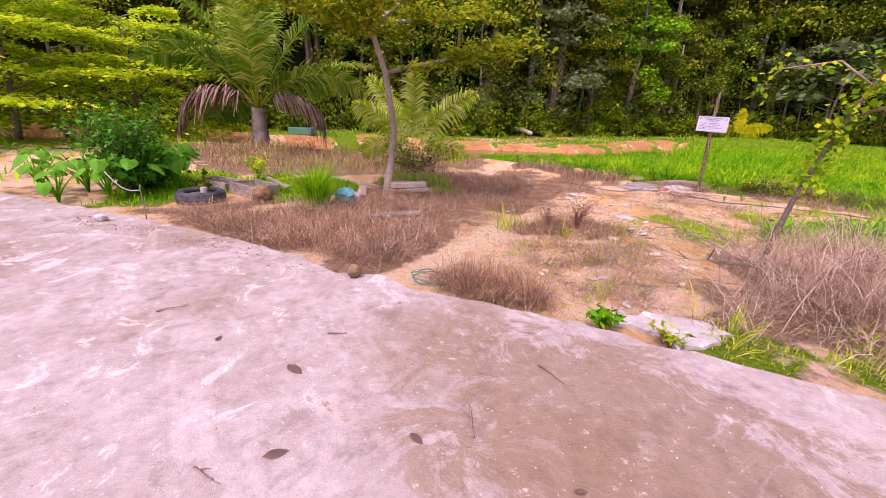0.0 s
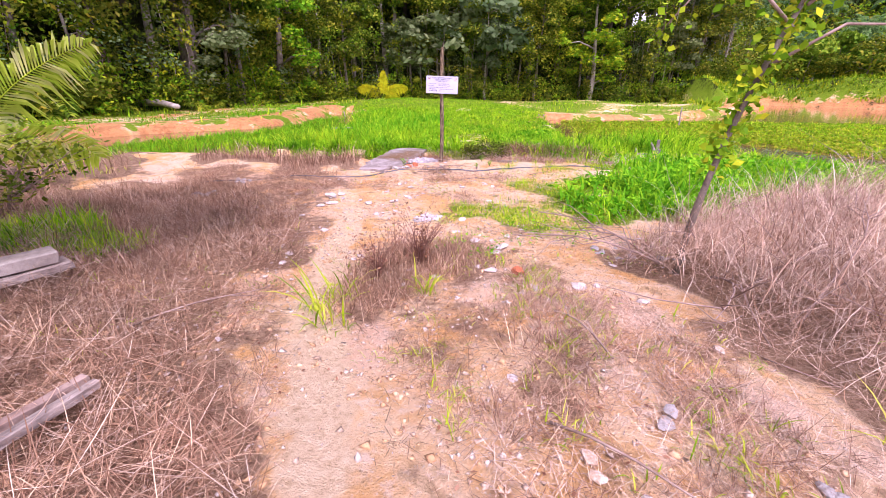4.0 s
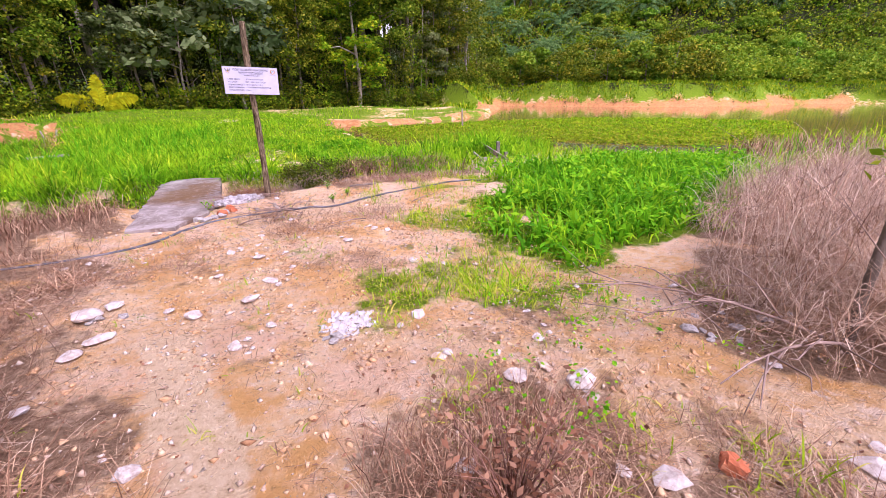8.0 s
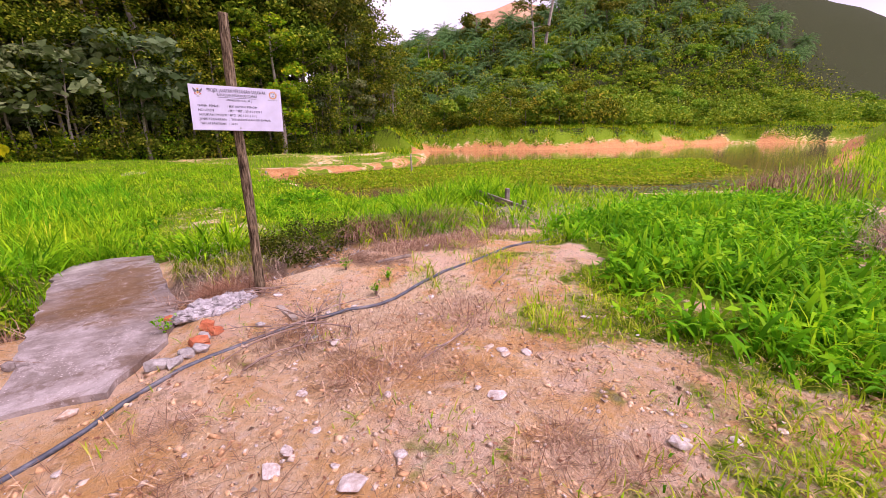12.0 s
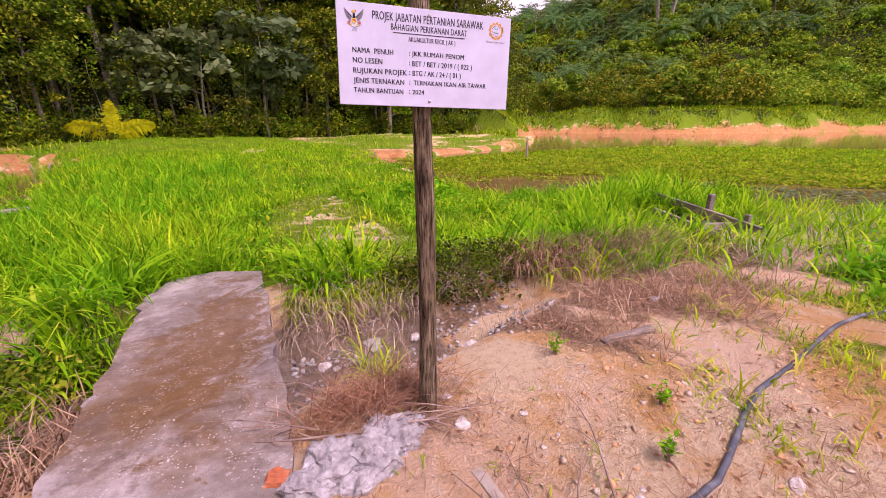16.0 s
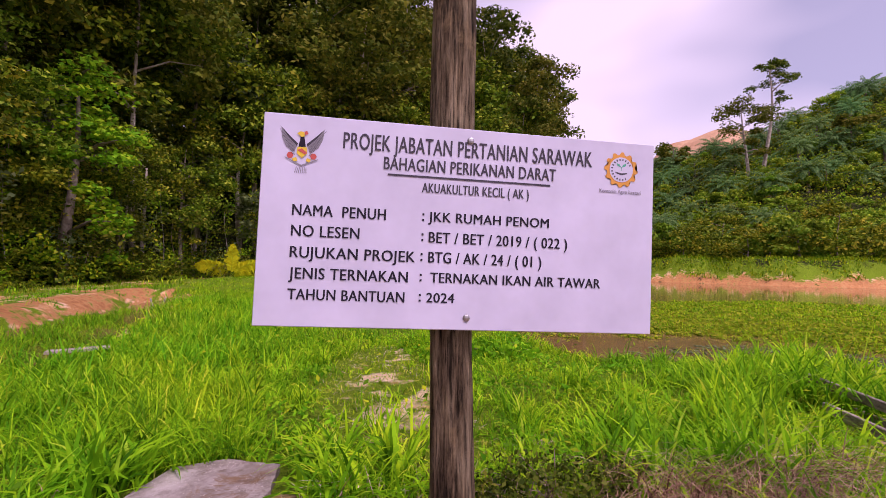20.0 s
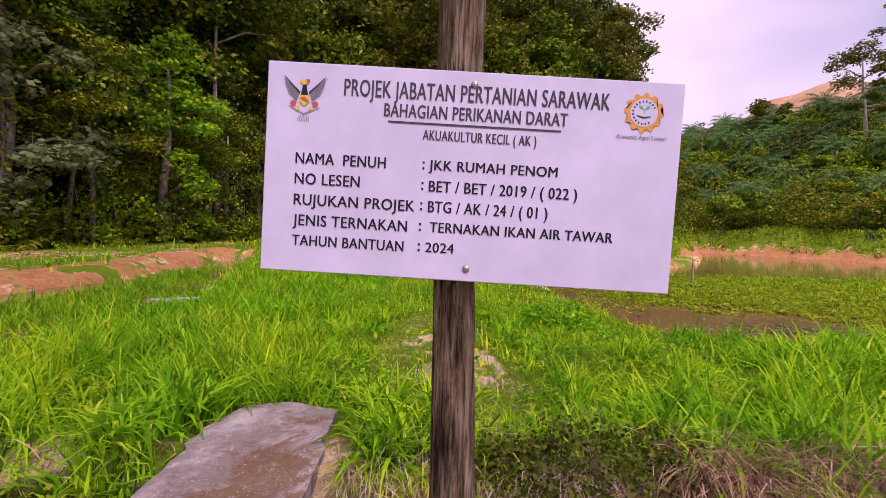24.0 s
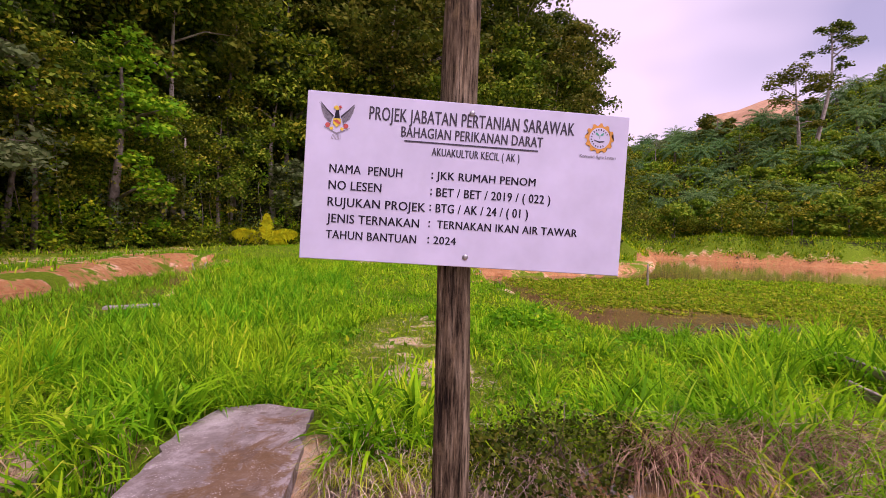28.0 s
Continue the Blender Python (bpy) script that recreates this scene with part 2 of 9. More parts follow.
    l.new(grit, add.inputs[1])
    bumped(n, l, b, add.outputs[0], 0.4, 0.01)
    return m


def water_mat(name, colour):
    m, n, l, b = node_mat(name, 0.06)
    b.inputs["Base Color"].default_value = (*colour, 1)
    b.inputs["Specular IOR Level"].default_value = 0.5
    v = tex_noise(n, l, 1.6, 4)
    l.new(ramp(n, l, v, [(0.3, tuple(x * 0.8 for x in colour)), (0.7, tuple(x * 1.15 for x in colour))]), b.inputs["Base Color"])
    bumped(n, l, b, tex_noise(n, l, 7, 3), 0.04, 0.02)
    return m


def wood_mat(name, dark, mid, light, along=(14, 14, 1.2), rough=0.85):
    m, n, l, b = node_mat(name, rough)
    mp = n.new("ShaderNodeMapping")
    mp.inputs["Scale"].default_value = along
    l.new(n.new("ShaderNodeTexCoord").outputs["Object"], mp.inputs["Vector"])
    g = tex_noise(n, l, 4, 9, 0.72, mp.outputs["Vector"])
    s = tex_noise(n, l, 4.5, 6)
    c = ramp(n, l, g, [(0.3, dark), (0.48, mid), (0.7, light)])
    l.new(mixed(n, l, 1.0, c, ramp(n, l, s, [(0.34, (0.42, 0.40, 0.38)), (0.5, (0.95, 0.94, 0.93)), (0.68, (1.35, 1.3, 1.25))]), "MULTIPLY"), b.inputs["Base Color"])
    bumped(n, l, b, g, 0.9, 0.006)
    return m


def post_mat():
    """Weathered round timber: long dark cracks, fine grain, bleached and brown patches."""
    m, n, l, b = node_mat("weathered_post", 0.9)
    b.inputs["Specular IOR Level"].default_value = 0.15
    pos = n.new("ShaderNodeTexCoord").outputs["Object"]
    grain = []
    for scale in ((14, 14, 1.6), (52, 52, 2.6)):
        mp = n.new("ShaderNodeMapping")
        mp.inputs["Scale"].default_value = scale
        l.new(pos, mp.inputs["Vector"])
        grain.append(tex_noise(n, l, 4, 9, 0.7, mp.outputs["Vector"]))
    patch, blot = tex_noise(n, l, 5.5, 7, 0.65, pos), tex_noise(n, l, 2.2, 5, 0.6, pos)
    c = ramp(n, l, grain[0], [(0.36, (0.018, 0.012, 0.008)), (0.43, (0.10, 0.07, 0.042)), (0.52, (0.20, 0.15, 0.095)), (0.68, (0.40, 0.32, 0.22))])
    c = mixed(n, l, span(n, l, patch, 0.56, 0.66, 0, 0.6), c, (0.42, 0.30, 0.16))
    c = mixed(n, l, span(n, l, blot, 0.50, 0.36, 0, 0.55), c, mixed(n, l, 1.0, c, (0.38, 0.34, 0.32), "MULTIPLY"))
    c = mixed(n, l, 1.0, c, ramp(n, l, grain[1], [(0.40, (0.26, 0.25, 0.24)), (0.46, (1.0, 0.99, 0.98)), (0.56, (1.3, 1.27, 1.24)), (0.64, (1.85, 1.8, 1.7))]), "MULTIPLY")
    l.new(c, b.inputs["Base Color"])
    both = n.new("ShaderNodeMath")
    both.operation = "ADD"
    l.new(grain[0], both.inputs[0])
    l.new(grain[1], both.inputs[1])
    bumped(n, l, b, both.outputs[0], 1.0, 0.014)
    return m


def plain_mat(name, colour, rough=0.5, metal=0.0):
    m, n, l, b = node_mat(name, rough)
    v = tex_noise(n, l, 9, 4)
    l.new(ramp(n, l, v, [(0.3, tuple(x * 0.88 for x in colour)), (0.7, tuple(min(1, x * 1.06) for x in colour))]), b.inputs["Base Color"])
    b.inputs["Metallic"].default_value = metal
    return m


EARTH = ground_mat()
CONCRETE = concrete_mat("pad_concrete", (0.295, 0.225, 0.20), (0.50, 0.43, 0.42), (0.23, 0.15, 0.09), (0.17, 0.115, 0.09), (3.85, -9.2, 1.35, 0.95))
SLAB = concrete_mat("slab_concrete", (0.215, 0.175, 0.155), (0.385, 0.335, 0.32), (0.15, 0.078, 0.026), (0.13, 0.085, 0.06), (-1.15, 1.5, 0.42, 1.35), True)
WATER = water_mat("pond_water", (0.20, 0.115, 0.045))
POST = post_mat()
TIMBER = wood_mat("old_timber", (0.10, 0.08, 0.07), (0.26, 0.21, 0.18), (0.44, 0.38, 0.33), (2, 14, 14))
BARK = rough_mat("bark", (0.10, 0.075, 0.055), (0.20, 0.155, 0.12), (0.33, 0.28, 0.23), 3, 30, 0.9, 0.7, 0.02)
PALEBARK = rough_mat("pale_bark", (0.20, 0.16, 0.13), (0.36, 0.30, 0.25), (0.52, 0.46, 0.40), 2, 25, 0.9, 0.5, 0.01)
STEM = rough_mat("dry_stem", (0.16, 0.10, 0.075), (0.28, 0.19, 0.15), (0.42, 0.31, 0.25), 6, 40, 0.9, 0.4, 0.004)
STONE = rough_mat("limestone", (0.38, 0.28, 0.23), (0.56, 0.48, 0.44), (0.74, 0.68, 0.66), 5, 45, 0.9, 0.6, 0.008)
PEBBLE = rough_mat("pebble", (0.36, 0.22, 0.13), (0.54, 0.40, 0.30), (0.70, 0.60, 0.53), 4, 40, 0.9, 0.5, 0.006)
RUBBLE = rough_mat("rubble", (0.26, 0.22, 0.20), (0.43, 0.39, 0.37), (0.58, 0.54, 0.52), 6, 50, 0.9, 0.8, 0.01)
BRICK = rough_mat("fired_brick", (0.36, 0.09, 0.035), (0.52, 0.15, 0.06), (0.58, 0.24, 0.12), 9, 55, 0.9, 0.6, 0.006)
RUBBER = rough_mat("rubber", (0.02, 0.02, 0.024), (0.04, 0.04, 0.05), (0.10, 0.09, 0.10), 6, 60, 0.7, 0.3, 0.004)
PIPE = rough_mat("pipe_plastic", (0.035, 0.04, 0.05), (0.075, 0.085, 0.11), (0.20, 0.19, 0.20), 7, 50, 0.5, 0.2, 0.002)
HUSK = rough_mat("coconut_husk", (0.10, 0.055, 0.03), (0.24, 0.14, 0.07), (0.38, 0.26, 0.15), 14, 60, 0.95, 0.8, 0.01)
WHITE = plain_mat("sign_white", (0.60, 0.585, 0.75), 0.45)
INK = plain_mat("sign_ink", (0.012, 0.010, 0.022), 0.95)
INK_GREY = plain_mat("sign_ink_grey", (0.06, 0.055, 0.075), 0.95)
INK_PALE = plain_mat("sign_ink_pale", (0.24, 0.23, 0.27), 0.5)
ORANGE = plain_mat("sign_orange", (0.72, 0.32, 0.04), 0.5)
YELLOW = plain_mat("sign_yellow", (0.72, 0.52, 0.03), 0.5)
REDINK = plain_mat("sign_red", (0.55, 0.09, 0.07), 0.5)
GREENINK = plain_mat("sign_green", (0.05, 0.38, 0.25), 0.5)
STEEL = plain_mat("steel", (0.42, 0.41, 0.42), 0.4, 0.9)
PLASTIC = plain_mat("white_plastic", (0.46, 0.425, 0.435), 0.5)
BLUE = plain_mat("blue_sheet", (0.10, 0.36, 0.42), 0.6)
GREENMESH = plain_mat("green_net", (0.07, 0.22, 0.16), 0.8)
GRASS = leaf_mat("fresh_grass", [(0.0, (0.06, 0.22, 0.003)), (0.4, (0.20, 0.53, 0.004)), (0.9, (0.44, 0.76, 0.006)), (1.0, (0.68, 0.82, 0.06))], 0.6, 0.5, 0.9, False)
SHORT = leaf_mat("thin_grass", [(0.0, (0.18, 0.34, 0.004)), (0.5, (0.42, 0.58, 0.01)), (1.0, (0.72, 0.66, 0.12))], 0.6, 0.45, vary=False)
WEED = leaf_mat("broad_weed", [(0.0, (0.05, 0.25, 0.003)), (0.5, (0.13, 0.46, 0.005)), (1.0, (0.30, 0.62, 0.01))], 0.55, 0.45, 0.4)
STRAW = leaf_mat("dry_straw", [(0.0, (0.14, 0.068, 0.042)), (0.4, (0.30, 0.170, 0.112)), (0.8, (0.52, 0.325, 0.215)), (1.0, (0.80, 0.58, 0.41))], 0.8, 0.2, vary=False)
PALESTRAW = leaf_mat("pale_straw", [(0.0, (0.29, 0.175, 0.13)), (0.45, (0.60, 0.42, 0.325)), (1.0, (0.85, 0.69, 0.57))], 0.8, 0.2, vary=False)
FOREST = leaf_mat("forest_leaf", [(0.0, (0.03, 0.065, 0.004)), (0.45, (0.095, 0.165, 0.008)), (0.8, (0.21, 0.285, 0.014)), (1.0, (0.42, 0.42, 0.05))], 0.55, 0.28, 0.5)
DARKLEAF = leaf_mat("shade_leaf", [(0.0, (0.036, 0.065, 0.007)), (0.5, (0.09, 0.13, 0.012)), (1.0, (0.20, 0.21, 0.035))], 0.55, 0.3, 0.4)
BRIGHT = leaf_mat("edge_leaf", [(0.0, (0.06, 0.19, 0.004)), (0.5, (0.17, 0.38, 0.007)), (1.0, (0.42, 0.52, 0.015))], 0.55, 0.32, 0.5)
SILVER = leaf_mat("grey_leaf", [(0.0, (0.08, 0.13, 0.05)), (0.5, (0.15, 0.22, 0.10)), (1.0, (0.26, 0.32, 0.18))])
PALM = leaf_mat("palm_leaf", [(0.0, (0.08, 0.22, 0.008)), (0.5, (0.21, 0.39, 0.03)), (1.0, (0.55, 0.62, 0.22))], 0.4, 0.4)
YOUNG = leaf_mat("young_palm_leaf", [(0.0, (0.30, 0.48, 0.02)), (0.5, (0.56, 0.70, 0.08)), (1.0, (0.80, 0.82, 0.38))], 0.4, 0.5, vary=False)
BUSHLEAF = leaf_mat("dark_bush_leaf", [(0.0, (0.02, 0.11, 0.008)), (0.5, (0.05, 0.22, 0.012)), (1.0, (0.14, 0.38, 0.03))], 0.5, 0.3, vary=False)
TARO = leaf_mat("taro_leaf", [(0.0, (0.035, 0.20, 0.012)), (0.5, (0.07, 0.33, 0.02)), (1.0, (0.18, 0.50, 0.04))], 0.4, 0.4, vary=False)
OILPALM = leaf_mat("oil_palm_leaf", [(0.0, (0.045, 0.13, 0.04)), (0.5, (0.10, 0.225, 0.07)), (1.0, (0.22, 0.35, 0.13))], 0.45, 0.4)
HILLBUSH = leaf_mat("hill_bush_leaf", [(0.0, (0.09, 0.21, 0.010)), (0.6, (0.17, 0.33, 0.018)), (1.0, (0.34, 0.47, 0.04))], 0.55, 0.2, 0.7)
LIME = leaf_mat("feathery_leaf", [(0.0, (0.30, 0.50, 0.003)), (0.5, (0.56, 0.74, 0.006)), (1.0, (0.80, 0.84, 0.03))], 0.6, 0.55, vary=False)
GOLD = leaf_mat("golden_frond", [(0.0, (0.66, 0.58, 0.003)), (0.5, (0.80, 0.78, 0.004)), (1.0, (0.86, 0.88, 0.02))], 0.6, 0.5, vary=False)
PONDWEED = leaf_mat("pond_weed", [(0.0, (0.10, 0.19, 0.003)), (0.5, (0.24, 0.36, 0.006)), (1.0, (0.46, 0.46, 0.04))], 0.6, 0.45)
DEADLEAF = leaf_mat("dead_frond", [(0.0, (0.16, 0.095, 0.075)), (0.5, (0.30, 0.20, 0.165)), (1.0, (0.42, 0.31, 0.26))], 0.85, 0.15, vary=False)
RUST = rough_mat("rust_stem", (0.14, 0.06, 0.04), (0.25, 0.12, 0.08), (0.38, 0.21, 0.15), 6, 40, 0.9, 0.4, 0.004)
RUSTLEAF = leaf_mat("rust_leaf", [(0.0, (0.16, 0.07, 0.045)), (0.5, (0.32, 0.15, 0.09)), (1.0, (0.52, 0.30, 0.20))], 0.8, 0.3, vary=False)

# ---- geometry helpers ----
rng = np.random.default_rng(7)


def mesh_np(name, verts, faces, material, smooth=False):
    """A mesh from arrays of vertices and of quads or triangles."""
    me = bpy.data.meshes.new(name)
    verts, faces = np.asarray(verts, np.float32), np.asarray(faces, np.int32)
    k = faces.shape[1]
    me.vertices.add(len(verts))
    me.vertices.foreach_set("co", verts.ravel())
    me.loops.add(faces.size)
    me.loops.foreach_set("vertex_index", faces.ravel())
    me.polygons.add(len(faces))
    me.polygons.foreach_set("loop_start", np.arange(0, faces.size, k, dtype=np.int32))
    if smooth:
        me.polygons.foreach_set("use_smooth", np.ones(len(faces), bool))
    me.materials.append(material)
    me.update(calc_edges=True)
    return me


def under(name, me, parent=None, label=""):
    ob = new(name, me)
    ob.parent = parent
    return tagged(ob, label)


def part(name, bm, material, parent, label=""):
    me = bpy.data.meshes.new(name)
    bm.to_mesh(me)
    bm.free()
    me.materials.append(material)
    return under(name, me, parent, label)


def base(name, m, label, category, group=""):
    e = new(name)
    e.empty_display_size = 0.1
    e.matrix_world = m
    return tagged(e, label, category, group)


def joined(pieces):
    vs, fs, at = [], [], 0
    for v, f in pieces:
        vs.append(v)
        fs.append(np.asarray(f) + at)
        at += len(v)
    return np.concatenate(vs), np.concatenate(fs)


def tube(points, radii, sides=8, wobble=0.0):
    """A round, tapered limb along points, closed at both ends by narrow rings."""
    p = np.asarray(points, float)
    r = np.broadcast_to(np.asarray(radii, float), (len(p),)).copy()
    p = np.concatenate([p[:1], p, p[-1:]])
    r = np.concatenate([[r[0] * 0.02], r, [r[-1] * 0.02]])
    d = np.gradient(p[1:-1], axis=0) if len(p) > 3 else np.repeat([p[2] - p[1]], 2, 0)
    d = np.concatenate([d[:1], d, d[-1:]])
    d /= np.linalg.norm(d, axis=1, keepdims=True) + 1e-9
    ref = np.where(np.abs(d[:, 2:]) > 0.9, [[1.0, 0, 0]], [[0, 0, 1.0]])
    a = np.cross(d, ref)
    a /= np.linalg.norm(a, axis=1, keepdims=True)
    b = np.cross(d, a)
    ang = np.linspace(0, 2 * np.pi, sides, endpoint=False)
    rr = r[:, None] * (1 + wobble * rng.normal(size=(len(p), sides)))
    v = p[:, None] + rr[..., None] * (np.cos(ang)[None, :, None] * a[:, None] + np.sin(ang)[None, :, None] * b[:, None])
    i = np.arange(len(p) - 1)[:, None] * sides
    j, k = np.arange(sides)[None], (np.arange(sides)[None] + 1) % sides
    f = np.stack([i + j, i + k, i + sides + k, i + sides + j], -1).reshape(-1, 4)
    return v.reshape(-1, 3), f


def blades(root, length, width, lean, bend=0.6, az=None):
    """Grass blades: two-piece tapered strips. lean: outward tilt, bend: droop of the tip."""
    n = len(root)
    az = rng.uniform(0, 2 * np.pi, n) if az is None else az
    out = np.stack([np.cos(az), np.sin(az), np.zeros(n)], 1)
    side = np.stack([-np.sin(az), np.cos(az), np.zeros(n)], 1) * (width / 2)[:, None]
    up = np.array([0, 0, 1.0])
    mid = root + (out * np.sin(lean)[:, None] + up * np.cos(lean)[:, None]) * (length * 0.55)[:, None]
    l2 = lean + bend
    tip = mid + (out * np.sin(l2)[:, None] + up * np.cos(l2)[:, None]) * (length * 0.45)[:, None]
    v = np.stack([root - side * 0.7, root + side * 0.7, mid - side, mid + side, tip - side * 0.1, tip + side * 0.1], 1)
    i = np.arange(n)[:, None] * 6
    f = np.concatenate([i + [0, 1, 3, 2], i + [2, 3, 5, 4]])
    return v.reshape(-1, 3), f


def arches(root, length, width, lean, curl, az=None, segs=4):
    """Broad grass blades that rise and bow over, in several pieces."""
    n = len(root)
    az = rng.uniform(0, 2 * np.pi, n) if az is None else az
    out = np.stack([np.cos(az), np.sin(az), np.zeros(n)], 1)
    twist = az + rng.normal(0, 0.35, n)
    side = np.stack([-np.sin(twist), np.cos(twist), np.zeros(n)], 1)
    p, rows = root.copy(), []
    shape_w = np.interp(np.linspace(0, 1, segs + 1), [0, 0.3, 0.6, 0.85, 1], [0.55, 1.0, 0.9, 0.5, 0.06])
    for i in range(segs + 1):
        w = side * (width * 0.5 * shape_w[i])[:, None]
        rows += [p - w, p + w]
        a = lean + curl * ((i + 0.5) / segs) ** 1.4
        p = p + (out * np.sin(a)[:, None] + np.array([0, 0, 1.0]) * np.cos(a)[:, None]) * (length / segs)[:, None]
    v = np.stack(rows, 1)
    k = np.arange(n)[:, None] * (2 * segs + 2)
    f = np.concatenate([k + [2 * i, 2 * i + 1, 2 * i + 3, 2 * i + 2] for i in range(segs)])
    return v.reshape(-1, 3), f


def leaf_quads(centre, size, normal=None, slim=0.5, flat=0.0):
    """Pointed leaves, one diamond each, folded a little along the rib."""
    n = len(centre)
    a = rng.normal(size=(n, 3))
    a[:, 2] *= 1 - flat
    a /= np.linalg.norm(a, axis=1, keepdims=True)
    q = rng.normal(size=(n, 3)) if normal is None else normal + 0.5 * rng.normal(size=(n, 3))
    b = np.cross(q, a)
    b /= np.linalg.norm(b, axis=1, keepdims=True) + 1e-9
    c = np.cross(a, b)
    s = np.asarray(size)[:, None]
    v = np.stack([centre - a * s * 0.5, centre + b * s * slim * 0.5 + c * s * 0.07, centre + a * s * 0.5, centre - b * s * slim * 0.5 + c * s * 0.07], 1)
    return v.reshape(-1, 3), np.arange(n * 4).reshape(n, 4)


def smooth01(x):
    x = np.clip(x, 0, 1)
    return x * x * (3 - 2 * x)


def wave(x, y, scale, seed=0):
    """Cheap smooth noise in -1..1 from a few crossed waves."""
    g = np.random.default_rng(seed)
    out = 0
    for _ in range(6):
        a, p, k = g.uniform(0, 2 * np.pi), g.uniform(0, 6.28), g.uniform(0.6, 1.7) * 2 * np.pi / scale
        out = out + np.sin((x * np.cos(a) + y * np.sin(a)) * k + p + 0.8 * np.sin((y * np.cos(a) - x * np.sin(a)) * k * 0.7))
    return out / 3.5


def inside(poly, x, y):
    """Signed distance to a closed outline, positive inside."""
    x, y = np.asarray(x, float), np.asarray(y, float)
    best, odd = np.full(x.shape, 1e18), np.zeros(x.shape, bool)
    for (ax, ay), (bx, by) in zip(poly, poly[1:] + poly[:1]):
        dx, dy = bx - ax, by - ay
        t = np.clip(((x - ax) * dx + (y - ay) * dy) / (dx * dx + dy * dy), 0, 1)
        best = np.minimum(best, (x - ax - t * dx) ** 2 + (y - ay - t * dy) ** 2)
        cross = (ay > y) != (by > y)
        odd ^= cross & (x < ax + (y - ay) / (by - ay + 1e-12) * dx)
    return np.where(odd, 1, -1) * np.sqrt(best)


# ---- plan ----
PAD = [(-9, -15.5), (-4.3, -12.6), (-2.6, -11.5), (-1.9, -11.0), (-0.66, -10.35), (0.6, -9.66), (1.2, -9.55), (1.43, -9.2), (1.8, -9.18), (2.5, -8.66), (3.25, -8.28), (4.0, -7.9), (4.5, -7.67), (9, -5.6), (14, -9), (12, -22), (-9, -22)]
POND_RIGHT = [(3.6, 8.0), (3.4, 12), (3.3, 17), (3.5, 19.6), (7.8, 20.8), (13.5, 24.6), (19, 31), (24, 39), (28, 46), (34, 58), (41, 50), (47, 41), (60, 37), (90, 39), (95, 22), (45, 9), (22, 3), (12, 2.0), (9.5, 3.4), (8.4, 6.2), (6.3, 6.7), (4.6, 7.1)]
POND_LEFT = [(-7.6, 0.2), (-6.1, 4), (-5.9, 7), (-7.0, 11), (-8.8, 16.5), (-10.6, 21), (-11.4, 20), (-10.2, 12), (-10.4, 9.2), (-13.0, 6.0), (-15.5, 0), (-16.2, -6), (-19, -14), (-15.5, -15), (-12.8, -9.5), (-10.2, -4.6)]
DITCH = [(-9, -0.3), (-3, 0.0), (-2.0, 0.05), (-1.55, 0.30), (-0.62, 0.42), (-0.15, 0.52), (0.25, 0.66), (0.75, 0.86), (1.35, 1.12), (1.55, 1.45), (1.1, 1.85), (0.3, 1.98), (-0.8, 1.98), (-3, 2.0), (-9, 1.4)]
WOODS = [(-75, -70), (-36, -30), (-25, -12), (-21.5, 2), (-20, 12), (-19, 20), (-19, 27), (-16, 38), (-6, 41.5), (6, 44), (16, 46), (25, 47.5), (31, 75), (33, 300), (-400, 300), (-400, -70)]
HILL = [(31, 300), (33, 92), (50, 70), (62, 56), (95, 50), (150, 36), (400, 10), (400, 300)]
HEAP = [(2.45, -5.3), (2.95, -6.3), (3.5, -7.4), (5.5, -7.0), (8.5, -5.0), (9.5, -2.0), (5.6, -2.3), (3.9, -3.6), (3.1, -4.4)]
SLAB_EDGE = [(-1.48, -1.05), (-0.98, -1.1), (-0.72, -0.55), (-0.64, 0.0), (-0.72, 0.9), (-0.98, 3.02), (-1.45, 3.14), (-1.80, 3.02), (-1.92, 2.55), (-1.72, 1.2), (-1.60, 0.3), (-1.52, -0.5)]
LEVEL = -0.45
PROFILE_Y = [-30, -10, -7.5, -5, -3.5, -2, 0, 3, 7.5, 20, 40]
PROFILE_Z = [0.04, 0.04, 0.03, -0.1, -0.165, -0.11, -0.06, -0.28, -0.3, -0.2, 0.05]


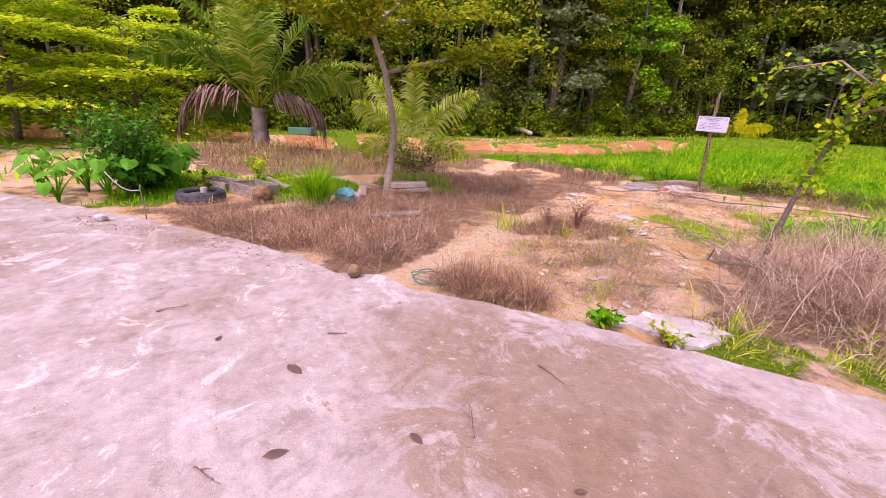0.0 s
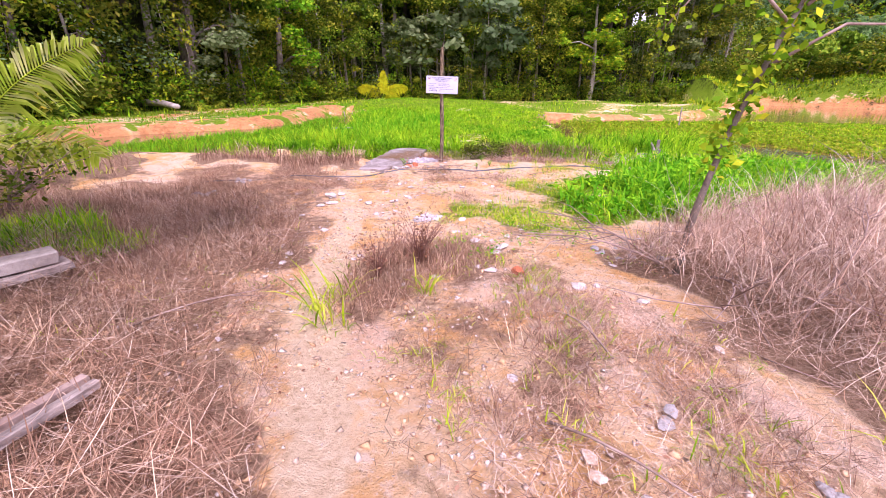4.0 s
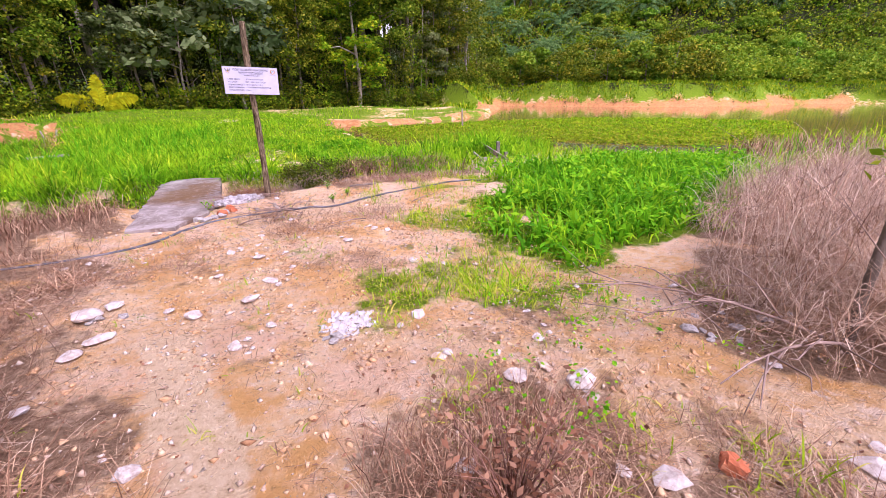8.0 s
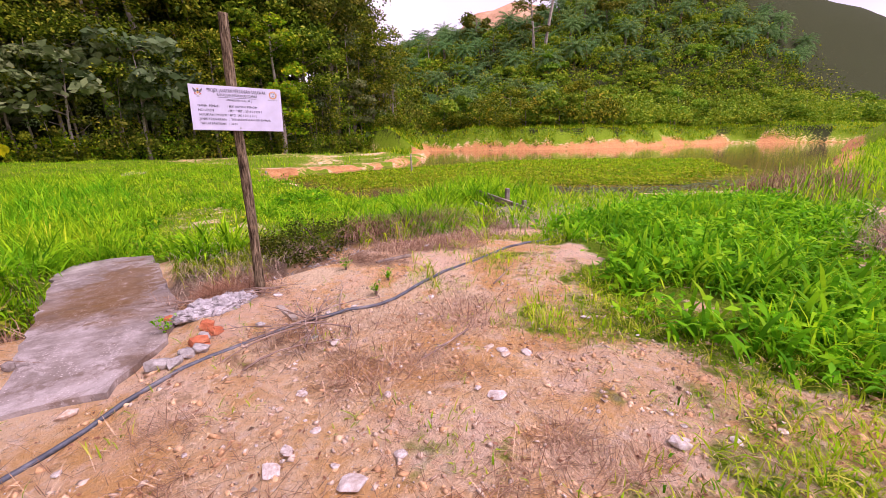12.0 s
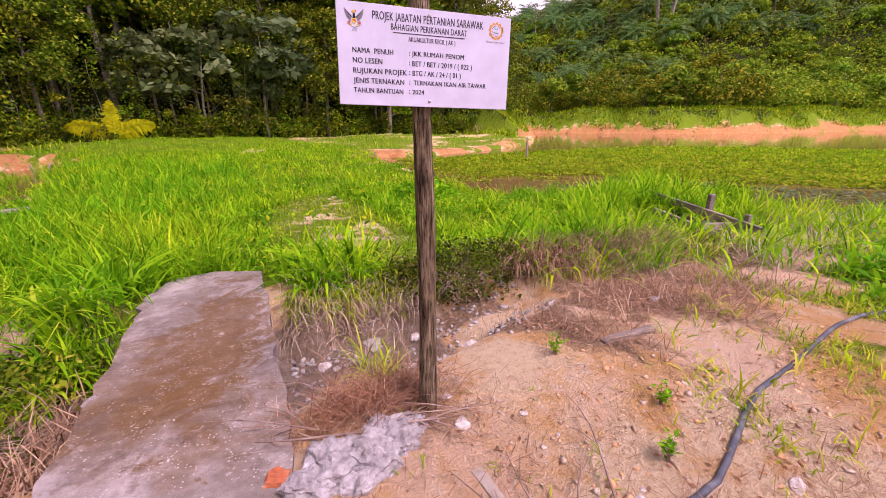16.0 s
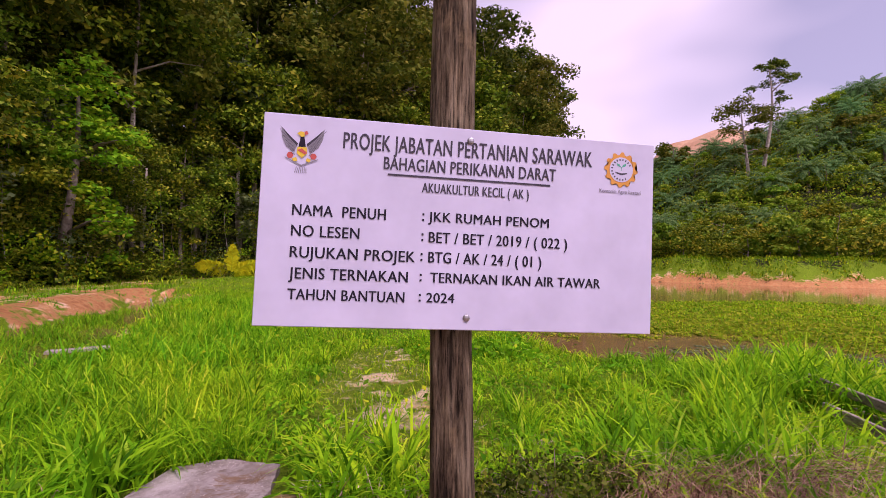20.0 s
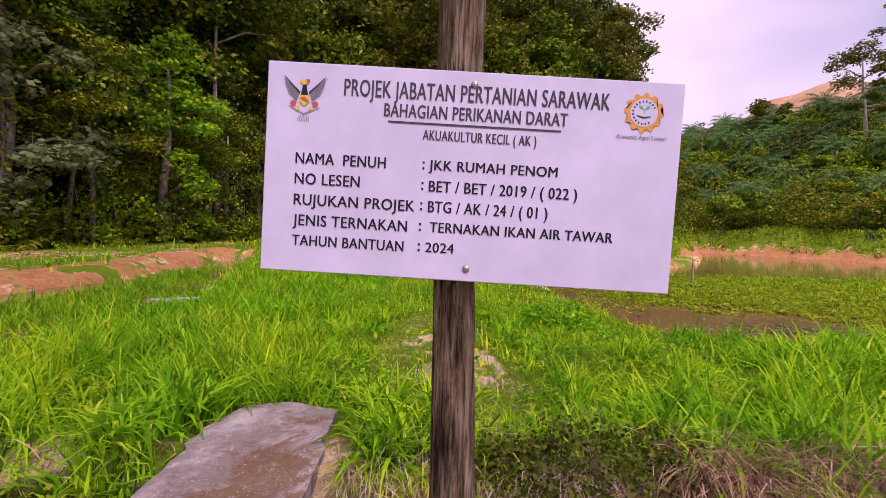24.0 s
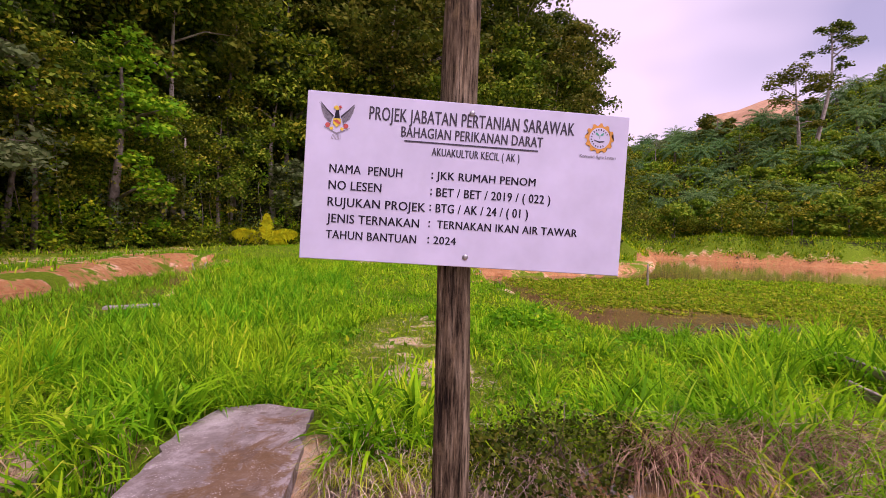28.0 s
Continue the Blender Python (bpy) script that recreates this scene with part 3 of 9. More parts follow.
def ground_z(x, y):
    x, y = np.asarray(x, float), np.asarray(y, float)
    z = np.interp(y, PROFILE_Y, PROFILE_Z)
    far = smooth01((np.hypot(x, y) - 14) / 25)
    z = z + 0.008 * wave(x, y, 0.55, 7) + 0.02 * wave(x, y, 1.3, 1) + 0.035 * wave(x, y, 3.7, 2) * (1 + far) + 0.25 * far * wave(x, y, 19, 3)
    z -= 0.05 * smooth01(inside(PAD, x, y) / 0.25)
    for pond in (POND_RIGHT, POND_LEFT):
        d = inside(pond, x, y) + 0.18 * wave(x, y, 2.3, 4)
        z = np.where(d > -2.2, z * (1 - smooth01((d + 0.5) / 1.0)) + (-1.1) * smooth01((d + 0.5) / 1.0), z)
    bank = inside(POND_RIGHT, x, y)
    z += (2.6 + 0.35 * wave(x, y, 13, 14)) * smooth01((-bank - 0.3 + 0.45 * wave(x, y, 11, 15)) / 4.0) * smooth01((np.hypot(x - 5, y) - 30) / 12) * (x > 20)
    bank = inside(POND_LEFT, x, y)
    z += 0.24 * smooth01((-bank - 0.1) / 1.0) * smooth01((-8.5 - x) / 2) * (bank < 0)
    z -= 0.44 * smooth01((inside(DITCH, x, y) + 0.16) / 0.40) * (1 - 0.58 * smooth01((x - 0.15) / 0.8))
    s = inside(SLAB_EDGE, x, y)
    z = np.where(s > -0.5, np.minimum(z, np.interp(y, [-1.1, -0.3, 3.1], [-0.13, -0.11, -0.29]) + 0.10 * smooth01((-s - 0.02) / 0.3)), z)
    w = inside(WOODS, x, y)
    z += np.clip(smooth01(w / 8) * 2.5 + np.maximum(w - 3, 0) * 0.75, 0, 22 + 3 * wave(x, y, 40, 6))
    q = inside(HILL, x, y)
    turn = np.degrees(np.arctan2(x, np.maximum(y, 0.1)))
    z += (36 * smooth01(q / 72) + np.maximum(q, 0) * 0.05) * np.interp(turn, [27, 33, 39, 44, 48, 55, 66], [1.0, 0.93, 0.80, 0.86, 1.08, 1.35, 1.55])
    return z


def at(x, y, up=0.0):
    return (x, y, float(ground_z(x, y)) + up)


def axis_lines(lo, hi, step, far):
    """Grid lines: fine in the middle, then wider, to the horizon."""
    mid = list(np.arange(lo, hi + step / 2, step))
    sides = []
    for sign, p in ((1, mid[-1]), (-1, -mid[0])):
        d, side = step, []
        while p < far:
            d = min(d * 1.06, 1.1) if p < 75 else min(d * 1.15, 60)
            p += d
            side.append(sign * p)
        sides.append(side)
    return np.array(sides[1][::-1] + mid + sides[0])


gx, gy = axis_lines(-13, 11, 0.12, 900), axis_lines(-13, 12, 0.12, 900)
GX, GY = np.meshgrid(gx, gy)
GZ = ground_z(GX, GY)
nx = len(gx)
ii, jj = np.meshgrid(np.arange(len(gy) - 1), np.arange(nx - 1), indexing="ij")
k0 = (ii * nx + jj).ravel()
earth = mesh_np("ground", np.stack([GX, GY, GZ], -1).reshape(-1, 3), np.stack([k0, k0 + 1, k0 + nx + 1, k0 + nx], -1), EARTH, True)
X, Y = GX.ravel(), GY.ravel()


def region(poly, x, y, soft=0.6, rag=0.5):
    return smooth01((inside(poly, x, y) + rag * wave(x, y, 1.7, 11)) / soft + 0.5)


CAUSEWAY = [(-6.3, 1.2), (-1.2, 2.3), (0.4, 2.1), (1.6, 1.9), (4.0, 2.3), (6.0, 3.5), (8.4, 6.0), (6.3, 6.8), (3.5, 7.8), (3.3, 14), (3.4, 20), (2.4, 26), (1, 34), (-4, 42), (-14, 37), (-11.2, 24), (-8.8, 17), (-6.6, 10), (-5.7, 6)]
CLUMP = [(2.1, -2.6), (2.6, -3.6), (3.7, -3.6), (5.5, -2.6), (9.0, -1.9), (9.5, 1.0), (6.0, 1.4), (3.9, 0.6), (3.0, -1.0)]
THIN = [(0.6, -4.0), (1.6, -4.4), (2.9, -4.3), (3.4, -3.2), (3.2, -0.9), (4.2, 0.7), (2.9, 0.3), (1.9, -0.9), (1.4, -2.2), (0.9, -3.1)]
DRY_LEFT = [(-1.7, -10.6), (-0.5, -10.1), (0.7, -9.5), (1.35, -9.0), (0.9, -8.4), (0.35, -7.5), (-0.15, -6.6), (-0.35, -5.6), (-0.9, -4.6), (-2.2, -3.6), (-4.5, -3.0), (-5.2, -5.0), (-3.4, -6.6), (-2.5, -7.8), (-2.0, -9.3)]
EAST = [(4.2, 1.2), (6.0, 1.5), (9.3, 1.2), (9.4, 3.2), (8.3, 5.9), (6.4, 6.4), (5.6, 4.0)]
DITCH_SIDE = [(-5.5, -1.0), (-2.2, -1.5), (-1.7, -0.8), (-1.75, 1.1), (-5.5, 0.9)]
DRY_RIGHT = [(1.6, -8.9), (2.6, -8.3), (3.2, -7.2), (2.9, -6.2), (2.4, -5.4), (1.5, -6.0), (1.4, -7.2), (1.9, -8.2)]
PAD_SIDE = [(3.5, -7.9), (4.4, -7.5), (6.5, -6.6), (6.0, -6.2), (4.0, -6.9)]
DRY_WEST = [(-4.6, -4.4), (-1.6, -4.7), (-0.95, -4.1), (-0.95, -3.0), (-1.7, -1.7), (-4.6, -1.0)]
DRY_EAST = [(0.95, 0.25), (1.5, -0.05), (2.6, 0.1), (3.6, 0.5), (3.4, 1.1), (1.7, 1.0), (1.1, 0.8)]
PATH_SIDE = [(1.5, -8.3), (2.9, -8.1), (3.2, -7.0), (2.6, -5.6), (1.7, -4.6), (0.8, -4.4), (0.55, -5.4), (0.95, -6.8)]
DRY_BACK = [(-5.2, -6.0), (-3.2, -6.6), (-2.0, -6.6), (-1.5, -4.6), (-2.4, -2.9), (-5.0, -2.6), (-6.2, -3.8)]
DRY_BED = [(-2.7, -11.1), (-0.6, -10.3), (-0.9, -9.5), (-2.2, -9.3), (-2.6, -9.9)]
DRY_FAR = [(-10, -10.5), (-5.2, -9.2), (-4.6, -6.2), (-5.4, -3.0), (-7.2, -0.4), (-9.6, -3.2), (-12, -7.5)]
DRY_MID = [(0.25, -6.4), (0.7, -6.9), (1.25, -6.4), (1.3, -5.6), (1.05, -5.0), (0.55, -4.9), (0.3, -5.5)]
DRY_BRINK = [(0.9, 0.9), (1.6, 0.2), (3.0, 0.6), (4.6, 1.3), (5.4, 2.4), (3.6, 2.2), (1.6, 1.7)]
GREEN_LEFT = [(-6.5, -10.6), (-3.0, -11.6), (-2.6, -10.6), (-3.2, -9.9), (-2.4, -9.0), (-1.6, -9.0), (-2.6, -7.6), (-3.6, -6.4), (-5.0, -8.2)]
SHORE = [(8.8, 0.6), (12, 1.4), (22, 2.4), (45, 8), (60, 4), (30, -4), (14, -3), (9.6, -1.2)]
LEFT_VERGE = [(-7.4, 0.6), (-5.5, 0.4), (-2.4, 1.4), (-1.8, 2.0), (-5.5, 2.2), (-6.2, 2.4)]
pond_d = np.maximum(inside(POND_RIGHT, X, Y), inside(POND_LEFT, X, Y))
green = np.maximum.reduce([region(CAUSEWAY, X, Y), region(CLUMP, X, Y), 0.5 * region(THIN, X, Y, 1.2, 0.9), 0.8 * region(GREEN_LEFT, X, Y), region(LEFT_VERGE, X, Y), region(SHORE, X, Y), 0.7 * region(EAST, X, Y), 0.7 * region(PAD_SIDE, X, Y)])
worn = smooth01(1.4 - np.hypot((X + 0.05 + 0.10 * (Y - 5)) / 0.8, (Y - 5.2) / 2.8))
green = green * (1 - 0.36 * worn * np.clip(0.6 + 0.8 * wave(X, Y, 0.9, 13), 0, 1))
outer = smooth01((np.hypot(X - 2, Y + 2) - 13) / 6)
green = np.maximum(green, outer * (0.72 + 0.3 * wave(X, Y, 7, 5)))
dry = np.maximum.reduce([region(DRY_LEFT, X, Y), region(DRY_FAR, X, Y), region(HEAP, X, Y), 0.8 * region(DRY_MID, X, Y), 0.75 * region(DRY_BRINK, X, Y), 0.9 * region(DITCH, X, Y), 0.9 * region(DITCH_SIDE, X, Y), 0.8 * region(EAST, X, Y), 0.2 * region(DRY_RIGHT, X, Y), 0.58 * region(DRY_WEST, X, Y), 0.55 * region(DRY_EAST, X, Y), 0.7 * region(DRY_BED, X, Y), 0.6 * region(DRY_BACK, X, Y), 0.34 * region(PATH_SIDE, X, Y) + 0.2 * wave(X, Y, 0.9, 24) * region(PATH_SIDE, X, Y)])
dry = np.maximum(dry, 0.18 + 0.10 * (Y < -3.8) + 0.26 * wave(X, Y, 2.1, 8)) * (1 - outer) * (1 - 0.8 * region(CAUSEWAY, X, Y))
red = smooth01((pond_d + 2.4) / 1.2) * smooth01(outer + 0.25) * (0.62 + 0.42 * wave(X, Y, 5, 9)) + 0.22 * wave(X, Y, 2.9, 10)
red = np.where((X > 20) & (pond_d > -1.5), np.maximum(red, 0.85 + 0.35 * wave(X, Y, 6, 12)), red)
red = np.where((X > 20) & (pond_d < -1.8), red * 0.3, red)
west_side = (X < -9.2) & (Y > 3) & (Y < 34) & (pond_d < -0.1) & (inside(CAUSEWAY, X, Y) < 0)
red = np.where(west_side, np.where(pond_d > -1.7 + 0.5 * wave(X, Y, 3.1, 18), 0.80 + 0.5 * wave(X, Y, 2.6, 17), 0.32 + 0.45 * wave(X, Y, 3.6, 20)), red)
far_top = (X > 20) & (pond_d < -1.5) & (pond_d > -14)
red = np.where(far_top, 0.1, red)
green = np.where(red > 0.55, green * 0.4, green)
green = np.where(far_top, 0.95, green)
PATH_LINE = [(-0.6, -3.6), (-0.2, -4.8), (0.12, -6.2), (0.6, -7.2), (0.95, -8.0), (1.3, -8.5), (1.6, -8.9)]
track = np.interp(Y, [p[1] for p in PATH_LINE[::-1]], [p[0] for p in PATH_LINE[::-1]])
sand = 0.85 * smooth01(1.5 - np.abs(X - track) / 0.19) * ((Y > -8.9) & (Y < -3.6))
sand = np.maximum(sand, 0.75 * worn * np.clip(0.2 + 0.9 * wave(X, Y, 0.9, 13), 0, 1) * smooth01((Y - 3.0) / 0.6))
sand = np.maximum(sand, 0.95 * smooth01(1.6 - np.hypot((X - 0.95) / 0.42, (Y - 1.15) / 0.24)))
sand = np.maximum(sand, 0.75 * smooth01(1.6 - np.hypot((X - 0.55) / 0.30, (Y - 0.35) / 0.3)))
sand = np.maximum(sand, 0.62 * smooth01(1.6 - np.hypot((X - 1.1) / 0.9, (Y + 0.75) / 0.5)))
for x, y, a, b in ((-0.3, 5.9, 0.18, 0.4), (0.0, 4.1, 0.4, 0.3), (0.4, 4.6, 0.3, 0.45), (0.2, 7.4, 0.15, 0.5), (-2.7, 24, 0.5, 1.6)):
    sand = np.maximum(sand, smooth01(1.7 - np.hypot((X - x) / a, (Y - y) / b)) * (0.55 + 0.35 * wave(X, Y, 0.5, 25)))
mud = smooth01((inside(DITCH, X, Y) + 0.12 + 0.12 * wave(X, Y, 0.8, 19)) / 0.2) * smooth01((0.75 - X) / 0.4) * smooth01((X + 4) / 1.5)
dry = dry * (1 - 0.7 * sand) * (1 - 0.8 * mud)
# shade inside the woods and between slope palms, painted in as dark litter
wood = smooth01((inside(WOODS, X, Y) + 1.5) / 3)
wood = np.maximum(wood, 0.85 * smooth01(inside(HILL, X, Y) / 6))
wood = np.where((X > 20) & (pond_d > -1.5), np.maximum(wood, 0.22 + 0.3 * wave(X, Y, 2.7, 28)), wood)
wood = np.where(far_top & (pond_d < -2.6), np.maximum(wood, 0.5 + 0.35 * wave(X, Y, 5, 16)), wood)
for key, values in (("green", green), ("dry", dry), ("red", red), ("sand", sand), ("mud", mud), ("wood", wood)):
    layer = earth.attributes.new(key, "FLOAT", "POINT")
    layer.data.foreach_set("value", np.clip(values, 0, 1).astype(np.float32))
tagged(new("ground", earth), "bare orange clay with dry thatch, rubble and grass patches", "ground", kind="structure")


def sheet(name, poly, z, material, thick, label, category, kind="structure", step=0.5, rag=0.0, parent=None, tilt=None):
    """A flat slab with a ragged outline, its edge turned down."""
    ring = []
    for (ax, ay), (bx, by) in zip(poly, poly[1:] + poly[:1]):
        n = max(1, int(math.hypot(bx - ax, by - ay) / step))
        for i in range(n):
            t = i / n
            ring.append((ax + (bx - ax) * t + rag * rng.normal(), ay + (by - ay) * t + rag * rng.normal()))
    bm = bmesh.new()
    top = [bm.verts.new((x, y, z if tilt is None else tilt(x, y))) for x, y in ring]
    face = bm.faces.new(top)
    if face.normal.z < 0:
        face.normal_flip()
    low = bmesh.ops.extrude_face_region(bm, geom=[face])
    for v in low["geom"]:
        if isinstance(v, bmesh.types.BMVert):
            v.co.z += 0
    for v in top:
        v.co.z -= thick
    bmesh.ops.triangulate(bm, faces=[f for f in bm.faces if len(f.verts) > 4])
    bmesh.ops.recalc_face_normals(bm, faces=bm.faces)
    ob = part(name, bm, material, parent)
    return tagged(ob, label, category, kind=kind)


for poly in (POND_RIGHT, POND_LEFT):
    cx, cy = sum(p[0] for p in poly) / len(poly), sum(p[1] for p in poly) / len(poly)
    wide = [(x + 2.2 * (x - cx) / math.hypot(x - cx, y - cy), y + 2.2 * (y - cy) / math.hypot(x - cx, y - cy)) for x, y in poly]
    sheet("water", wide, LEVEL, WATER, 0.3, "still brown fish pond water with muddy banks", "water", step=60)
sheet("pavement", PAD, 0.105, CONCRETE, 0.16, "old stained concrete pad with a broken edge", "pavement", step=0.16, rag=0.022)

# ---- plants ----


def scatter(poly, count, soft=0.0, rag=0.5, seed=1, fade=0.6):
    """Points inside an outline with a ragged edge, thinning towards it."""
    p = np.array(poly)
    g = np.random.default_rng(seed)
    lo, hi = p.min(0) - 0.3, p.max(0) + 0.3
    out = np.zeros((0, 2))
    while len(out) < count:
        c = g.uniform(lo, hi, (count * 2, 2))
        d = inside(poly, c[:, 0], c[:, 1]) + rag * wave(c[:, 0], c[:, 1], 1.7, 11)
        clear = (inside(SLAB_EDGE, c[:, 0], c[:, 1]) > -0.06) | (c[:, 0] > -0.8) & (c[:, 0] < 1.4) & (inside(DITCH, c[:, 0], c[:, 1]) > -0.1)
        out = np.concatenate([out, c[(d > soft) & ~clear & (g.uniform(0, 1, len(c)) < np.clip((d - soft) / fade, 0.06, 1))]])
    return out[:count]


def rooted(xy, up=-0.02):
    return np.column_stack([xy, ground_z(xy[:, 0], xy[:, 1]) + up])


def stuff(name, pieces, material, label, category):
    ob = new(name, mesh_np(name, *joined(pieces) if isinstance(pieces, list) else pieces, material))
    return tagged(ob, label, category, kind="stuff")


def turf(name, xy, lo, hi, wide, lean, material, label, bend=0.7):
    n = len(xy)
    k = rng.uniform(0, 1, n) ** 1.5 * np.clip(0.7 + 0.55 * wave(xy[:, 0], xy[:, 1], 1.2, 35), 0.15, 1.4)
    return stuff(name, blades(rooted(xy), lo + (hi - lo) * k, wide * rng.uniform(0.6, 1.3, n), np.abs(rng.normal(0, lean, n)), bend + 0.3 * rng.normal(size=n)), material, label, "grass")


def tufts(centres, per, spread, lo, hi, wide, lean):
    """Clumps of long arching blades."""
    n = len(centres) * per
    c = np.repeat(centres, per, 0) + rng.normal(0, spread, (n, 2))
    size = np.repeat(rng.uniform(0.65, 1.15, len(centres)), per)
    return arches(rooted(c), (lo + (hi - lo) * rng.uniform(0, 1, n)) * size, wide * rng.uniform(0.5, 1.35, n), np.abs(rng.normal(0, lean, n)), rng.uniform(0.5, 2.3, n), None, 4 if len(centres) < 1600 else 3)


def keep(xy, mask):
    return xy[mask]


def on_path(xy):
    return 1.4 - np.hypot((xy[:, 0] + 0.05 + 0.10 * (xy[:, 1] - 5)) / 0.8, (xy[:, 1] - 5.2) / 2.8)


FRONT = CAUSEWAY[:9] + [(3.4, 9.5), (-6.4, 9.5), (-5.7, 6)]
near = scatter(FRONT, 30000, 0.1, 0.5, 4)
near = keep(near, rng.uniform(0, 1, len(near)) < np.where(on_path(near) > 0.3, 0.4, 1.0))
turf("grass", near[:9000], 0.05, 0.2, 0.012, 0.8, SHORT, "short yellow sprigs under taller tufts on the bank", 0.9)
turf("grass", near[9000:], 0.05, 0.22, 0.014, 0.8, GRASS, "short yellow-green grass under taller tufts on the bank", 0.9)
far_turf = scatter(CAUSEWAY, 60000, 0.1, 0.5, 3)
far_turf = keep(far_turf, (far_turf[:, 1] > 8) & (rng.uniform(0, 1, len(far_turf)) < np.clip(16 / np.maximum(far_turf[:, 1], 2), 0.3, 1)))
turf("grass", far_turf, 0.10, 0.36, 0.02, 0.7, GRASS, "lush bright green grass on the bank between ponds", 1.0)
centres = scatter(FRONT, 2300, 0.12, 0.4, 5)
lush = wave(centres[:, 0], centres[:, 1], 2.1, 37)
centres = keep(centres, (rng.uniform(0, 1, len(centres)) < np.where(on_path(centres) > 0.25, 0.12, 0.95)) & (lush > -0.35))
tall_n = wave(centres[:, 0], centres[:, 1], 1.6, 38) > 0.3
stuff("grass", tufts(centres[~tall_n], 15, 0.08, 0.10, 0.34, 0.018, 0.55), GRASS, "low leafy grass tufts on the bank", "grass")
stuff("grass", tufts(centres[tall_n], 18, 0.07, 0.2, 0.55, 0.019, 0.45), GRASS, "tall arching broad-bladed grass on the bank", "grass")
centres = scatter(CAUSEWAY, 1500, 0.2, 0.4, 39)
centres = keep(centres, (centres[:, 1] > 9) & (centres[:, 1] < 24) & (wave(centres[:, 0], centres[:, 1], 3.1, 40) > -0.5))
stuff("grass", tufts(centres, 18, 0.14, 0.18, 0.52, 0.022, 0.5), GRASS, "tall arching grass tufts further along the bank", "grass")
crest = scatter([(-6.0, 3.4), (-4.2, 3.0), (-2.6, 5.2), (-1.6, 7.5), (-1.6, 12.5), (-3.0, 17), (-8.4, 17), (-6.4, 10), (-5.5, 6)], 620, 0, 0.4, 57, 0.5)
crest = keep(crest, wave(crest[:, 0], crest[:, 1], 1.9, 58) > -0.1)
stuff("broad_grass", tufts(crest[::2], 26, 0.12, 0.25, 0.75, 0.020, 0.42), WEED, "deep green tall grass standing along the bank crest", "grass")
stuff("grass", tufts(crest[1::2], 20, 0.12, 0.3, 0.8, 0.017, 0.5), GRASS, "tall drooping grass standing along the bank crest", "grass")
tall = scatter([(-5.4, 2.0), (-2.0, 2.5), (-1.2, 3.2), (-1.4, 5.4), (-3.8, 5.6), (-5.6, 4.6)], 330, 0, 0.3, 59, 0.4)
tall = keep(tall, wave(tall[:, 0], tall[:, 1], 1.5, 38) > -0.3)
stuff("grass", tufts(tall, 22, 0.08, 0.28, 0.72, 0.014, 0.4), GRASS, "tall fine yellow-green grass beyond the slab bridge", "grass")
trod = rng.uniform([-1.4, 2.9], [1.4, 8.4], (15000, 2))
bald = np.minimum.reduce([np.hypot((trod[:, 0] - x) / a, (trod[:, 1] - y) / b) for x, y, a, b in ((-0.3, 5.9, 0.22, 0.45), (0.0, 4.1, 0.45, 0.35), (0.4, 4.6, 0.35, 0.5), (0.2, 7.4, 0.2, 0.6))])
trod = keep(trod, (bald > 1) | (rng.uniform(0, 1, 15000) < 0.12))
trod = keep(trod, (on_path(trod) > 0.2) & (rng.uniform(0, 1, len(trod)) < 0.75))
half_n = int(len(trod) * 0.93)
turf("grass", trod[:half_n], 0.03, 0.13, 0.010, 0.8, SHORT, "short trodden yellow-green grass on the bank path", 0.8)
stuff("dry_grass", blades(rooted(trod[half_n:], 0.01), rng.uniform(0.05, 0.2, len(trod) - half_n), np.full(len(trod) - half_n, 0.006), rng.uniform(1.1, 1.65, len(trod) - half_n), rng.uniform(-0.3, 0.3, len(trod) - half_n)), PALESTRAW, "dead straw trodden into the bank path", "dry grass")
brink = scatter([(1.2, 2.0), (3.2, 2.0), (5.0, 2.6), (7.6, 5.6), (6.0, 6.2), (3.6, 4.0)], 130, 0, 0.3, 6)
brink = keep(brink, (np.hypot((brink[:, 0] - 4.6) / 1.1, (brink[:, 1] - 2.5) / 1.3) > 1))
stuff("grass", tufts(brink, 24, 0.09, 0.4, 0.95, 0.026, 0.32), GRASS, "tall reed-like grass along the pond edge", "grass")
sideg = np.concatenate([scatter([(-0.75, 1.9), (-0.2, 1.9), (0.1, 2.6), (-0.6, 3.4), (-0.95, 3.0)], 14, 0, 0.1, 7), scatter([(-2.6, 1.9), (-1.9, 1.0), (-1.8, 2.9), (-2.6, 3.4)], 16, 0, 0.1, 8)])
stuff("grass", tufts(sideg, 26, 0.05, 0.3, 0.72, 0.034, 0.45), GRASS, "broad-bladed grass tufts beside the slab bridge", "grass")
turf("grass", scatter(LEFT_VERGE, 9000, 0, 0.4, 9), 0.12, 0.42, 0.016, 0.4, GRASS, "bright green grass strip along the left pond")
turf("grass", scatter(THIN, 8000, -0.2, 1.1, 10, 2.0), 0.03, 0.14, 0.007, 0.7, SHORT, "thin yellowish grass on bare clay")
turf("grass", scatter(THIN, 1900, -0.1, 0.9, 45, 1.6), 0.04, 0.16, 0.010, 0.7, GRASS, "thin green grass on bare clay")
bare = scatter([(-2, -8), (3, -7.5), (3.2, -3.6), (1.5, 0.5), (-1.5, 0), (-2.5, -4)], 260, 0, 0.5, 12)
stuff("grass", tufts(bare, 11, 0.04, 0.03, 0.12, 0.006, 0.7), SHORT, "scattered small grass sprigs on clay", "grass")
turf("grass", scatter(GREEN_LEFT, 6500, 0, 0.4, 13), 0.06, 0.24, 0.014, 0.5, GRASS, "short green grass among garden beds")
clump_xy = scatter(CLUMP, 16000, 0, 0.7, 14, 1.1)
